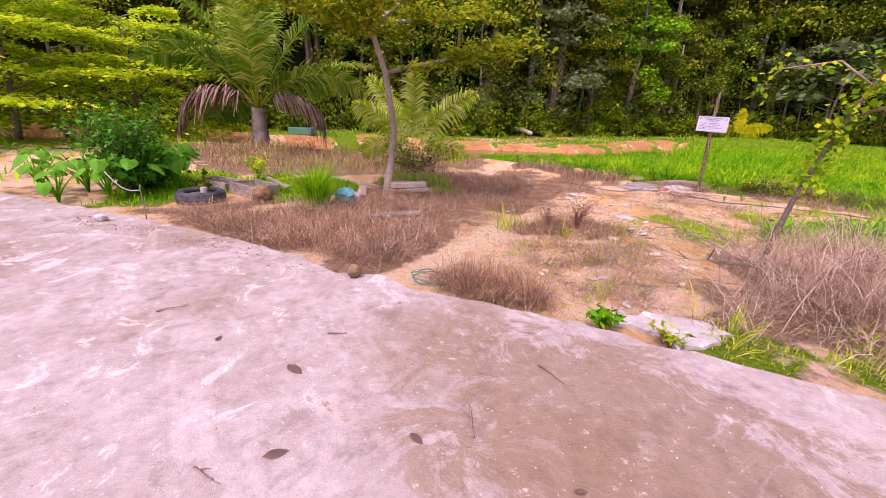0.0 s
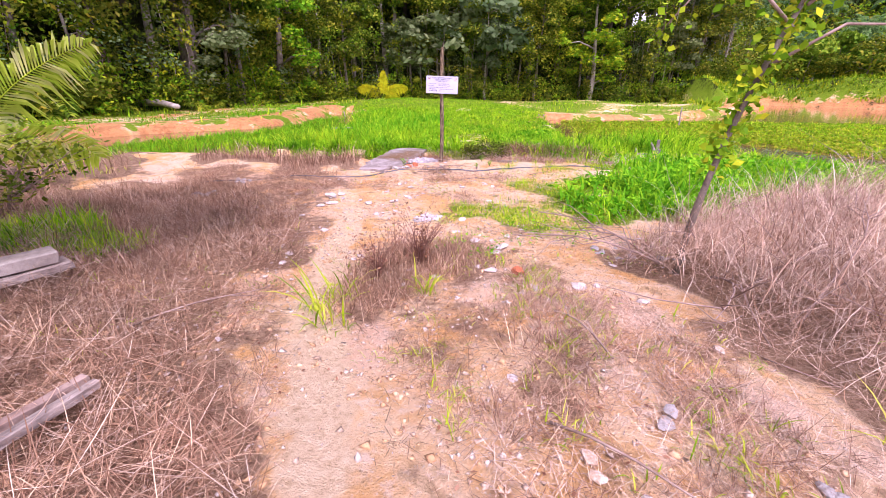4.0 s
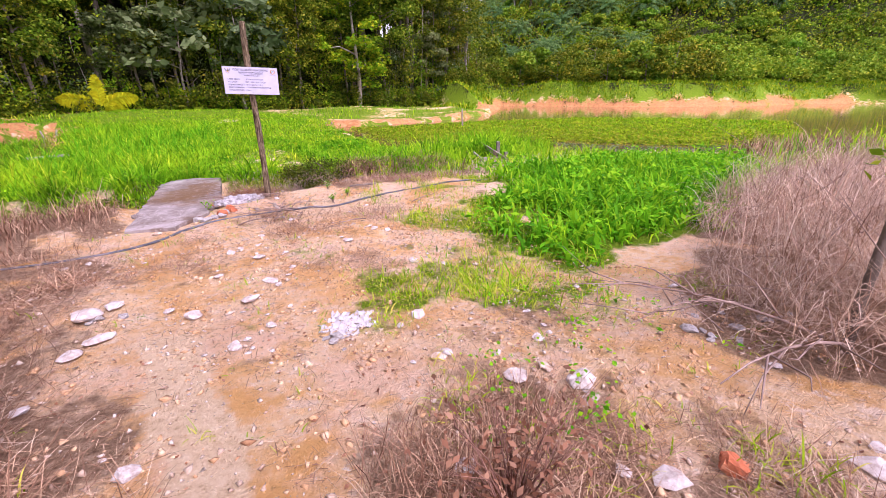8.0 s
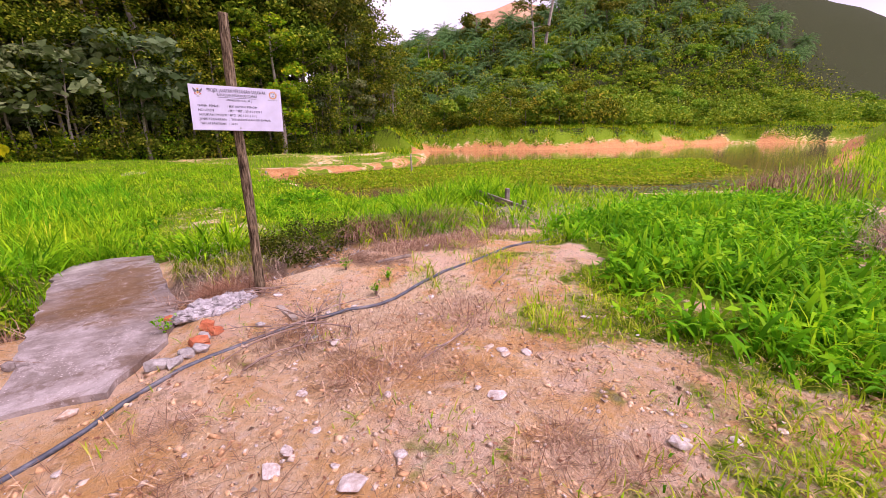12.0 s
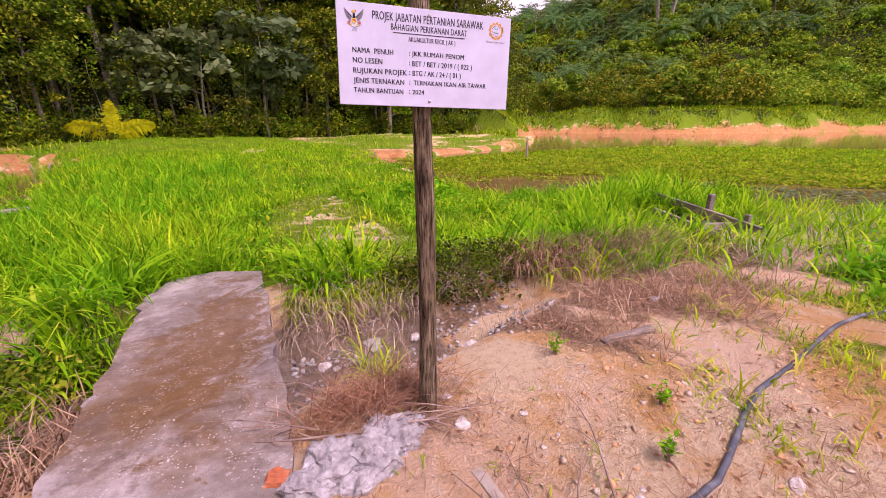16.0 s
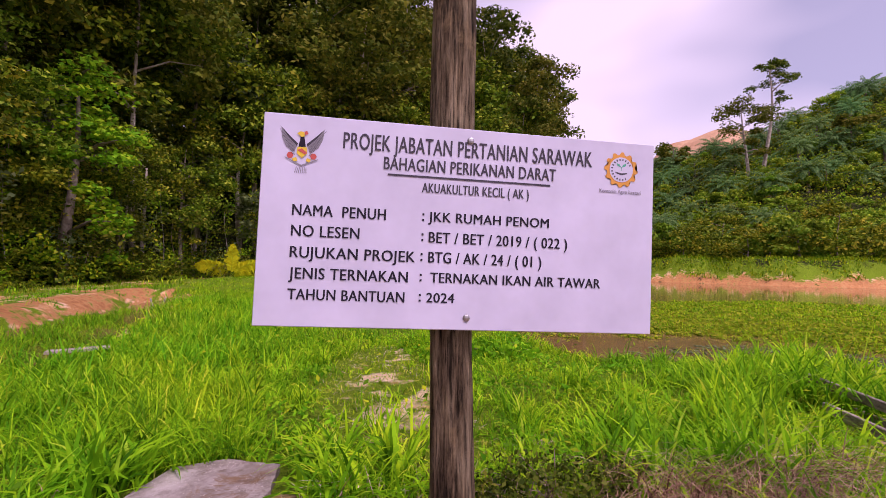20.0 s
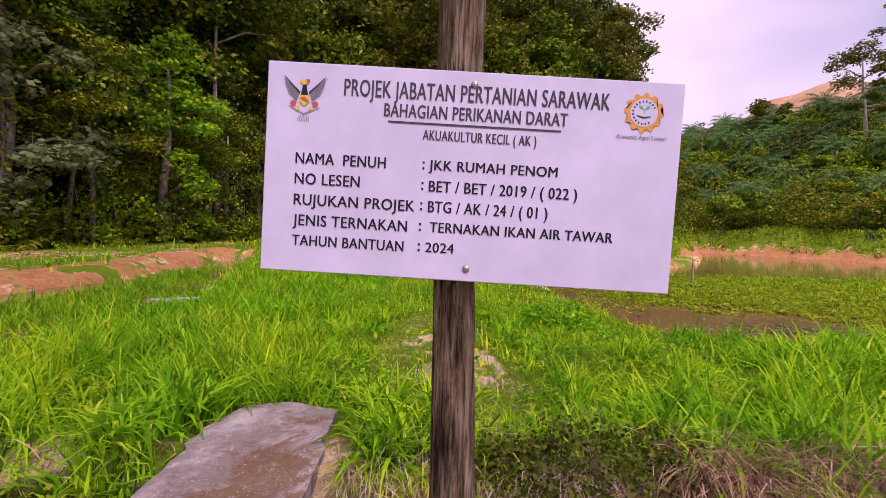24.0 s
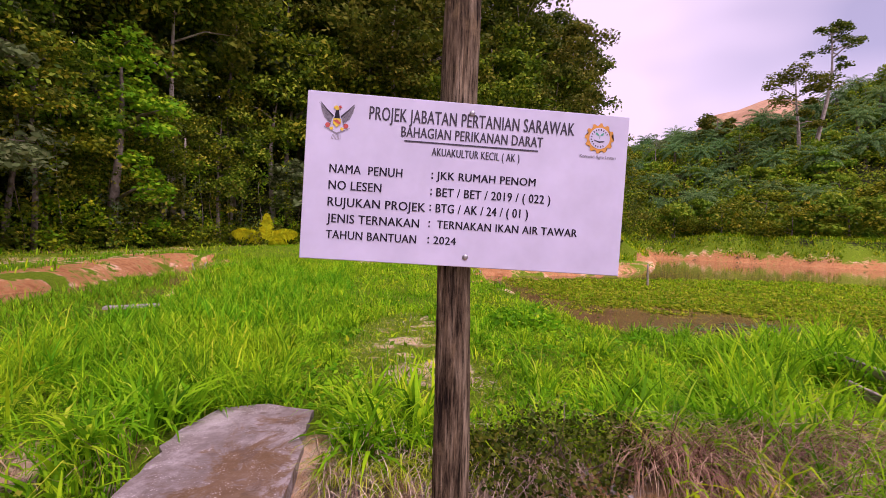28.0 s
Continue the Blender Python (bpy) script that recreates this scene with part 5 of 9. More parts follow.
def palm(name, x, y, trunk_h, trunk_r, fronds, length, material, label, leaflet=0.5, count=34, wide=0.016, lift=(0.3, 1.35), sag=1.3, seed=0, dead=0, up=0.0, set_fronds=()):
    """A feather palm: ringed trunk and separate fronds."""
    g = np.random.default_rng(seed)
    e = base(name, pose(*at(x, y, up)), label, "palm")
    t = np.linspace(0, 1, 12)
    line = np.column_stack([0.06 * trunk_h * t ** 2, 0 * t, trunk_h * t - 0.15])
    under("trunk", mesh_np("trunk", *tube(line, trunk_r * (1.3 - 0.5 * t) * (1 + 0.10 * (np.arange(12) % 2)), 10, 0.05), BARK, True), e)
    shapes = []
    for s in range(4):
        rib, lv = frond_mesh(length, 1.0, 1.0, leaflet, count, wide, seed * 10 + s)
        shapes.append((rib, lv))
    for turn, el, bow, long, withered, twist in set_fronds:
        rib, lv = frond_mesh(long, el, bow, leaflet, count, wide, seed * 70 + int(turn), 1.2 if withered else 0.55, 0.5, twist)
        f = under("frond", mesh_np("frond", *lv, DEADLEAF if withered else material), e, "dead brown hanging frond" if withered else "")
        f.matrix_basis = pose(0.06 * trunk_h, 0, trunk_h - 0.2, 0, 0, turn)
        under("rib", mesh_np("rib", *rib, STEM if withered else SHORT), f)
    for n in range(fronds + dead):
        k = n / max(1, fronds - 1)
        isdead = n >= fronds
        el = g.uniform(-0.3, 0.1) if isdead else lift[0] + (lift[1] - lift[0]) * (1 - k) + 0.08 * g.normal()
        rib, lv = frond_mesh(length * g.uniform(0.8, 1.05), el, (1.5 if isdead else sag * g.uniform(0.6, 1.15)), leaflet, count, wide, seed * 50 + n, 1.1 if isdead else 0.5)
        f = under("frond", mesh_np("frond", *lv, DEADLEAF if isdead else material), e, "dead brown frond" if isdead else "")
        f.matrix_basis = pose(0.06 * trunk_h, 0, trunk_h - 0.2, 0, 0, math.degrees(n * 2.4 + g.uniform(-0.2, 0.2)))
        under("rib", mesh_np("rib", *rib, STEM if isdead else SHORT), f)
    return e


palm("coconut_palm", -10.7, -7.45, 1.35, 0.24, 8, 5.2, PALM, "young coconut palm with arching fronds and grey trunk", 0.95, 84, 0.036, (0.85, 1.5), 0.95, 1, 0, 0.0, ((245, 1.15, 1.9, 4.3, 0, 0.7), (225, 1.25, 1.6, 4.6, 0, 0.5), (65, 0.95, 1.75, 4.0, 0, -0.7), (340, 1.40, 1.0, 5.6, 0, 0.6), (300, 1.45, 0.8, 5.8, 0, -0.5), (150, 1.42, 0.9, 5.6, 0, 0.6), (72, 0.72, 2.5, 2.9, 1, 0.0), (252, 0.85, 2.6, 3.2, 1, 0.0), (205, 0.35, 1.2, 2.6, 0, 0.5)))
palm("coconut_palm", -6.2, -4.3, 0.8, 0.09, 0, 2.4, YOUNG, "small coconut palm with pale upright fronds", 0.66, 46, 0.024, (0.55, 1.35), 0.8, 2, 0, 0.0, ((59, 1.05, 0.75, 2.5, 0, -1.25), (239, 1.2, 0.45, 2.3, 0, 1.2), (250, 0.95, 0.75, 2.1, 0, 1.0), (330, 1.45, 0.4, 2.4, 0, 0.2), (62, 0.5, 1.4, 1.7, 0, -0.9), (235, 0.5, 1.4, 1.6, 0, 0.9), (60, -0.5, 1.0, 1.2, 1, 0.0), (300, -0.4, 1.0, 1.1, 1, 0.0)))
palm("golden_palm", -12.7, 35.4, 0.4, 0.16, 0, 3.1, GOLD, "small yellowing palm at the forest edge", 0.8, 46, 0.075, (0.5, 1.45), 1.0, 3, 0, 0.0, ((18, 1.0, 1.4, 3.0, 0, -1.2), (198, 1.0, 1.5, 2.9, 0, 1.2), (300, 1.45, 0.15, 2.7, 0, 0.0), (40, 0.5, 1.3, 2.0, 0, -0.8)))


def feathery_tree(x, y, tall, seed, leaf, label):
    """A small tree with flat layered sprays of fine yellow-green leaves."""
    g = np.random.default_rng(seed)
    e = base("feathery_tree", pose(*at(x, y)), label, "tree")
    t = np.linspace(0, 1, 8)
    line = np.column_stack([0.25 * np.sin(2 * t), 0.15 * np.sin(3 * t), tall * t - 0.1])
    under("trunk", mesh_np("trunk", *tube(line, 0.09 * (1.1 - 0.85 * t), 8, 0.04), BARK, True), e)
    limbs, pts = [], []
    for n in range(20):
        k = 0.16 + 0.82 * n / 19
        s = np.array([np.interp(k, t, line[:, i]) for i in range(3)])
        a = n * 2.4 + g.uniform(-0.3, 0.3)
        r = tall * g.uniform(0.5, 0.85) * (1.1 - 0.55 * k)
        d = np.array([math.cos(a), math.sin(a), g.uniform(0.02, 0.22)])
        u = np.linspace(0, 1, 6)[:, None]
        arm = s + d * r * u + np.array([0, 0, 0.10 * r]) * np.sin(u * 3)
        under("limb", mesh_np("limb", *tube(arm, 0.028 * (1.1 - u[:, 0]), 5), BARK, True), e)
        m = 760
        q = np.sqrt(g.uniform(0.04, 1, m))
        spread = (g.normal(size=m) * 0.24 * r) * (0.35 + q)
        side = np.array([-d[1], d[0], 0])
        c = np.column_stack([np.interp(q, u[:, 0], arm[:, i]) for i in range(3)]) + spread[:, None] * side
        c[:, 2] += g.normal(size=m) * 0.05 - 0.18 * np.abs(spread) / r
        pts.append(c)
    p = np.concatenate(pts)
    under("crown", mesh_np("crown", *leaf_quads(p, g.uniform(0.10, 0.22, len(p)), np.array([[0.4, -0.25, 1.0]]), 0.5, 0.8), leaf), e)
    return e


feathery_tree(-14.4, -10.8, 5.3, 5, LIME, "small tree with layered yellow-green feathery foliage")
feathery_tree(-12.6, -13.6, 5.0, 6, LIME, "small tree with layered yellow-green feathery foliage")
feathery_tree(-13.6, -16.2, 5.6, 7, LIME, "small tree with layered yellow-green feathery foliage")
feathery_tree(-18.6, -13.2, 6.6, 8, PONDWEED, "small tree with layered dull green feathery foliage")


def leaf_tree(name, x, y, tall, radius, crown_from, leaves, size, material, label, seed, bark=BARK, limbs_n=9, trunk_r=0.12, lean=0.0, clumps=26, group="", flat=0.6):
    """A tree: tapered trunk, limbs, and a ragged crown of leaf clumps."""
    g = np.random.default_rng(seed)
    e = base(name, pose(*at(x, y)), label, "tree", group)
    t = np.linspace(0, 1, 10)
    line = np.column_stack([lean * tall * t + 0.02 * tall * np.sin(5 * t + seed), 0.02 * tall * np.sin(4 * t + 2 * seed), tall * 0.97 * t - 0.2])
    under("trunk", mesh_np("trunk", *tube(line, trunk_r * (1.15 - 0.95 * t), 8, 0.05), bark, True), e)
    limbs, centres = [], []
    for n in range(max(limbs_n, clumps)):
        k = crown_from + (1 - crown_from) * g.uniform(0, 1) ** 0.9
        s = np.array([np.interp(k, t, line[:, i]) for i in range(3)])
        a = g.uniform(0, 6.28)
        w = radius * g.uniform(0.35, 1.0) * (0.45 + 1.1 * math.sin(math.pi * min(0.97, (k - crown_from) / (1.02 - crown_from) * 0.8 + 0.18)))
        end = s + np.array([math.cos(a) * w, math.sin(a) * w, g.uniform(0.0, 0.45) * w])
        if n < limbs_n:
            mid = (s + end) / 2 + np.array([0, 0, 0.12 * w])
            under("limb", mesh_np("limb", *tube([s, mid, end], [trunk_r * 0.38, trunk_r * 0.26, trunk_r * 0.08], 5), bark, True), e)
        centres.append((end, radius * g.uniform(0.18, 0.40)))
    per = leaves // len(centres)
    out = g.normal(size=(len(centres), per, 3))
    out[..., 2] = np.abs(out[..., 2] + 0.35) - 0.25
    out /= np.linalg.norm(out, axis=2, keepdims=True)
    c, r = np.array([c for c, _ in centres])[:, None], np.array([r for _, r in centres])[:, None, None]
    p = (c + out * r * g.uniform(0.55, 1.35, (len(centres), per, 1)) * np.array([1.15, 1.15, 0.8])).reshape(-1, 3)
    under("crown", mesh_np("crown", *leaf_quads(p, size * g.uniform(0.6, 1.35, len(p)), out.reshape(-1, 3) * 1.2, 0.55, flat), material), e)
    return e


# tall mixed brush on the far shore of the clay and hanging grass over the ditch
sh = scatter(SHORE, 9000, 0, 0.8, 23)
turf("grass", sh, 0.3, 0.9, 0.025, 0.45, GRASS, "tall rough grass along the pond shore")
turf("dry_grass", scatter([(9.5, 0.8), (13, 1.6), (17, 1.4), (14, -0.4), (10, -0.6)], 3500, 0, 0.6, 24), 0.2, 0.7, 0.012, 0.6, STRAW, "tall dead reeds on the pond shore", 0.5)
lip = scatter([(-6, 1.75), (-2.1, 1.9), (-2.0, 2.5), (-6, 2.5)], 2200, 0, 0.2, 25)
turf("grass", lip, 0.2, 0.6, 0.015, 0.9, GRASS, "grass hanging over the ditch bank", 1.2)
lip = scatter([(-0.8, 1.7), (0.4, 1.7), (1.6, 1.55), (3.4, 1.9), (3.2, 2.5), (0.4, 2.4), (-0.8, 2.5)], 3800, 0, 0.15, 26, 0.2)
turf("dry_grass", lip[:1400], 0.2, 0.5, 0.007, 0.9, PALESTRAW, "dead grass hanging over the ditch bank", 1.3)
turf("grass", lip[:1500] + 0.1, 0.25, 0.6, 0.014, 0.7, GRASS, "grass hanging over the ditch bank", 1.1)
turf("dry_grass", scatter(DITCH_SIDE, 5200, 0, 0.3, 28), 0.12, 0.5, 0.008, 1.0, STRAW, "withered grass beside the slab bridge", 0.6)
turf("grass", scatter(EAST, 3600, 0, 0.3, 29), 0.1, 0.34, 0.013, 0.5, GRASS, "mixed grass round the sluice")
turf("dry_grass", scatter(EAST, 3000, 0, 0.3, 30), 0.1, 0.34, 0.008, 0.8, STRAW, "dead grass round the sluice", 0.8)
stuff("grass", tufts(scatter([(5.0, 2.2), (6.6, 2.2), (7.8, 4.6), (6.6, 5.4), (5.2, 3.6)], 46, 0, 0.2, 31), 26, 0.1, 0.35, 0.85, 0.02, 0.45), GRASS, "grass tufts growing through the sluice", "grass")
dr = scatter(DRY_RIGHT, 4600, 0, 0.6, 32, 1.6)
stuff("dry_grass", arches(rooted(dr, 0.004), rng.uniform(0.03, 0.18, 4600), rng.uniform(0.0018, 0.0035, 4600), rng.uniform(1.0, 1.7, 4600), rng.uniform(-0.7, 0.8, 4600), None, 3), PALESTRAW, "sparse dead grass over gravelly clay", "dry grass")
turf("grass", scatter(PAD_SIDE, 2600, 0, 0.3, 33), 0.04, 0.16, 0.009, 0.7, SHORT, "thin yellow-green grass at the pad edge")
belt = rng.uniform([18, 20], [150, 75], (160000, 2))
bd = inside(POND_RIGHT, belt[:, 0], belt[:, 1])
belt = keep(belt, (bd < -0.7) & (bd > -9) & (belt[:, 0] < 115) & (wave(belt[:, 0], belt[:, 1], 9, 34) > 0.35 - 0.4 * (-bd - 0.7)) & (inside(HILL, belt[:, 0], belt[:, 1]) < 1))[:26000]
turf("bank_grass", belt, 0.25, 0.95, 0.11, 0.5, BRIGHT, "green grass and scrub on the far pond bank", 0.9)
dw = scatter(DRY_WEST, 14000, 0, 0.5, 36, 1.0)
stuff("dry_grass", arches(rooted(dw, 0.005), rng.uniform(0.06, 0.36, 14000), rng.uniform(0.002, 0.0045, 14000), rng.uniform(0.9, 1.75, 14000), rng.uniform(-0.9, 1.2, 14000), None, 3), STRAW, "grey-brown dead straw lying over clay", "dry grass")

de2 = scatter(DRY_EAST, 3800, 0, 0.4, 58, 0.6)
stuff("dry_grass", arches(rooted(de2, 0.004), rng.uniform(0.05, 0.28, 3800), rng.uniform(0.002, 0.0045, 3800), rng.uniform(0.8, 1.75, 3800), rng.uniform(-1.0, 1.3, 3800), None, 3), STRAW, "pinkish dead straw matted beside the ditch", "dry grass")
stuff("grass", tufts(scatter([(0.9, -0.8), (3.4, -0.6), (4.4, 0.8), (3.0, 1.2), (1.2, 0.6)], 60, 0, 0.5, 59), 10, 0.04, 0.05, 0.2, 0.010, 0.6), SHORT, "small yellow-green sprigs among dead straw", "grass")

# slim tree by the path, its crown above the view
def path_tree(x, y, aim):
    """A slim crooked tree: bare pale trunk, forked limbs and flat sprays of leaves overhead."""
    g = np.random.default_rng(11)
    e = base("tree", pose(*at(x, y)), "slim young tree with pale crooked trunk beside the path", "tree")
    h = np.array([-0.12, 0.12, 0.6, 1.15, 1.6, 2.0, 2.35, 2.65])
    off = np.interp(h, [0, 0.6, 1.15, 2.0, 2.65], [0, 0.09, 0.14, 0.0, -0.22])
    right = np.array([math.cos(aim), math.sin(aim), 0])
    line = off[:, None] * right + h[:, None] * np.array([0, 0, 1.0])
    under("trunk", mesh_np("trunk", *tube(line, np.interp(h, [-0.12, 0.1, 0.6, 2.0, 2.85], [0.105, 0.072, 0.056, 0.047, 0.042]), 12, 0.035), PALEBARK, True), e)
    pts = []
    for n, (z0, turn, reach, climb) in enumerate(((2.65, 180, 2.0, 0.50), (2.65, 20, 2.0, 0.55), (2.0, -8, 2.2, 0.55), (2.6, 95, 1.7, 0.5), (2.6, 270, 1.7, 0.45), (2.65, 140, 1.6, 0.9), (2.65, 320, 1.7, 0.8), (2.65, 215, 1.8, 0.35), (2.65, 50, 1.5, 1.0))):
        a = aim + math.radians(turn)
        s0 = np.interp(z0, h, off) * right + np.array([0, 0, z0])
        d = np.array([math.cos(a), math.sin(a), 0])
        u = np.linspace(0, 1, 7)[:, None]
        arm = s0 + d * reach * u + np.array([0, 0, climb]) * u ** 0.8 + 0.05 * np.sin(7 * u + n) * np.array([-d[1], d[0], 0.6])
        under("limb", mesh_np("limb", *tube(arm, 0.034 * (1.1 - 0.9 * u[:, 0]), 7, 0.04), PALEBARK, True), e)
        for _ in range(15):
            q = g.uniform(0.08, 1.0)
            b0 = np.array([np.interp(q, u[:, 0], arm[:, i]) for i in range(3)])
            b1 = b0 + (d * g.uniform(0.1, 0.7) + np.array([-d[1], d[0], 0]) * g.uniform(-0.8, 0.8) + np.array([0, 0, g.uniform(-0.12, 0.2)]))
            w = g.uniform(0, 1, (95, 1))
            pts.append(b0 + (b1 - b0) * w + g.normal(size=(95, 3)) * np.array([0.13, 0.13, 0.045]))
    p = np.concatenate(pts)
    under("crown", mesh_np("crown", *leaf_quads(p, g.uniform(0.07, 0.14, len(p)), np.array([[0.3, -0.2, 1.0]]), 0.5, 0.6), PONDWEED), e)


path_tree(-2.08, -7.30, 1.10)
bush("bush", -5.5, -4.9, 1.25, 1.0, 16, 620, FOREST, "small leafy bush beside the young palm", "bush", 0.10, 12)
bush("bush", -4.4, -5.2, 1.0, 1.1, 16, 700, FOREST, "sparse green bush behind the slim tree", "bush", 0.09, 13)
bush("bush", -3.68, -11.05, 1.4, 0.72, 30, 3400, BUSHLEAF, "dark green bush at the edge of the pad", "bush", 0.085, 14)

# woods on the slope
KINDS = []
for n in range(7):
    tall = (15, 17, 12, 19, 16, 11, 20)[n]
    mat = (FOREST, DARKLEAF, FOREST, DARKLEAF, FOREST, SILVER, DARKLEAF)[n]
    KINDS.append(leaf_tree("forest_tree", -60 - 9 * n, 60, tall, (3.4, 3.8, 3.2, 3.6, 4.2, 2.8, 3.4)[n], (0.34, 0.40, 0.30, 0.50, 0.36, 0.40, 0.52)[n], 6400, (0.36, 0.38, 0.34, 0.40, 0.38, 0.52, 0.40)[n], mat, "tall tropical forest tree with dense dark foliage", 20 + n, PALEBARK if n in (3, 6) else BARK, 8, 0.2, 0.01 * (n - 3), 34, "forest edge trees", 0.35))
g = np.random.default_rng(31)
spots = []
tries = 0
while len(spots) < 225 and tries < 40000:
    tries += 1
    x, y = g.uniform(-56, 36), g.uniform(-34, 92)
    d = float(inside(WOODS, x, y))
    if not 0.8 < d < 34 or g.uniform() > math.exp(-d / 16) + 0.15:
        continue
    if all((x - a) ** 2 + (y - b) ** 2 > (2.5 + 0.06 * d) ** 2 for a, b in spots):
        spots.append((x, y))
for n, (x, y) in enumerate(spots):
    d = float(inside(WOODS, x, y))
    k = KINDS[g.integers(0, 7)] if d > 2.5 else KINDS[(0, 2, 4, 5)[g.integers(0, 4)]]
    s = g.uniform(0.75, 1.15) * (0.72 if d < 2.5 else 1.0) * (float(np.interp(math.degrees(math.atan2(x, y + 0.7)), [-40, -4, 13, 21, 28], [1.4, 1.45, 1.42, 1.05, 0.65])) if d > 2.5 else 1.0)
    m = pose(*at(x, y, -0.1), 0, 0, g.uniform(0, 360))
    c = copy_thing(k, m)
    c.scale = (s, s, s * g.uniform(0.9, 1.15))


def curtain(poly, n0, n1, clumps, per, size, lo, hi, depth, seed):
    """Leafy clumps heaped along part of an outline: lit shells of leaves over dark gaps."""
    g = np.random.default_rng(seed)
    seg = poly[n0:n1 + 1]
    ln = np.cumsum([0] + [math.dist(a, b) for a, b in zip(seg, seg[1:])])
    q = g.uniform(0, ln[-1], clumps)
    x, y = (np.interp(q, ln, [p[i] for p in seg]) + g.normal(size=clumps) * depth for i in (0, 1))
    top = hi * (0.35 + 0.65 * (0.5 + 0.5 * wave(x, y, 7, seed)))
    c = np.column_stack([x, y, ground_z(x, y) + lo + (top - lo) * g.uniform(0, 1, clumps) ** 1.3])
    r = g.uniform(0.35, 1.0, clumps)[:, None, None]
    out = g.normal(size=(clumps, per, 3))
    out[..., 2] = np.abs(out[..., 2] + 0.3) - 0.3
    out /= np.linalg.norm(out, axis=2, keepdims=True)
    p = (c[:, None] + out * r * g.uniform(0.6, 1.25, (clumps, per, 1)) * np.array([1.0, 1.0, 1.15])).reshape(-1, 3)
    return leaf_quads(p, size * g.uniform(0.6, 1.4, len(p)), out.reshape(-1, 3) * 1.3, 0.55, 0.2)


for material, clumps, per, size, lo, hi, depth, seed in ((FOREST, 300, 70, 0.24, 0.2, 8.0, 1.0, 41), (DARKLEAF, 260, 60, 0.26, 0.5, 9.0, 1.6, 42), (BRIGHT, 430, 60, 0.20, 0.1, 3.0, 0.9, 43), (SILVER, 60, 60, 0.20, 1.5, 8.0, 0.8, 44), (FOREST, 560, 50, 0.20, 0.1, 2.6, 1.0, 45)):
    stuff("undergrowth", curtain(WOODS, 1, 12, int(clumps * 1.15), per, size, lo, hi, depth, seed), material, "tangled climbers and undergrowth along the forest edge", "undergrowth")

leaf_tree("pale_tree", -14.6, 42.5, 15, 3.0, 0.5, 3000, 0.5, FOREST, "tall tree with a pale bare trunk at the forest edge", 71, PALEBARK, 8, 0.26, 0.02, 26)
leaf_tree("silver_tree", -7.5, 40.8, 8.5, 3.4, 0.45, 900, 0.85, SILVER, "tree with large grey-green leaves at the forest edge", 72, PALEBARK, 10, 0.13, 0.03, 22, "", 0.7)
leaf_tree("silver_tree", -2.5, 41.6, 9.5, 3.2, 0.5, 800, 0.85, SILVER, "tree with large grey-green leaves at the forest edge", 73, PALEBARK, 10, 0.13, -0.02, 20, "", 0.7)
leaf_tree("vine_tree", -18.6, 26.5, 13, 2.4, 0.1, 5200, 0.34, BRIGHT, "tall trunk wrapped in bright climbing vines", 74, BARK, 8, 0.3, 0.0, 40)
leaf_tree("vine_tree", -20.0, 17.5, 14, 2.6, 0.1, 5600, 0.34, SILVER, "tall tree draped in pale flowering creepers", 75, BARK, 8, 0.3, 0.02, 40)
leaf_tree("vine_tree", 9, 43.6, 13, 2.6, 0.15, 5200, 0.4, BRIGHT, "tree draped with yellow-green vines at the forest edge", 76, PALEBARK, 8, 0.25, 0.0, 36)
def vine_columns(count, seed, size):
    """Climbers hanging in ragged columns down the forest edge."""
    g = np.random.default_rng(seed)
    seg = WOODS[3:12]
    ln = np.cumsum([0] + [math.dist(a, b) for a, b in zip(seg, seg[1:])])
    q = g.uniform(0, ln[-1], count)
    x, y = (np.interp(q, ln, [p[i] for p in seg]) + g.normal(size=count) * 0.7 for i in (0, 1))
    top, foot_z = g.uniform(5.0, 12.5, count), g.uniform(0.3, 3.5, count)
    per = 170
    t = g.uniform(0, 1, (count, per)) ** 0.9
    wide = g.uniform(0.18, 0.5, count)[:, None] * (0.5 + 0.8 * t)
    p = np.stack([x[:, None] + g.normal(size=t.shape) * wide + 0.3 * np.sin(5 * t + x[:, None]), y[:, None] + g.normal(size=t.shape) * wide, (ground_z(x, y) + foot_z)[:, None] + (top - foot_z)[:, None] * t], -1)
    return leaf_quads(p.reshape(-1, 3), size * g.uniform(0.6, 1.4, count * per), np.array([[0.3, -1.0, 0.5]]), 0.55, 0.1)


for material, count, seed, size in ((BRIGHT, 34, 46, 0.20), (FOREST, 40, 47, 0.22), (SILVER, 18, 48, 0.17), (DARKLEAF, 30, 49, 0.24)):
    stuff("hanging_vines", vine_columns(count, seed, size), material, "leafy climbers hanging down the forest edge", "vines")
for x, y, n, s in ((-19.2, 21.5, 0, 0.7), (-18.4, 30.5, 4, 0.65), (-16.6, 35.6, 0, 0.75), (-4.6, 42.3, 4, 0.7), (3.0, 43.6, 0, 0.75), (12.5, 45.4, 4, 0.75)):
    copy_thing(KINDS[n], pose(*at(x, y, -0.1), 0, 0, 70 * x)).scale = (s, s, s)
EDGE = [WOODS[i] for i in range(2, 13)]
EDGE_AT = np.cumsum([0] + [math.dist(a, b) for a, b in zip(EDGE, EDGE[1:])])


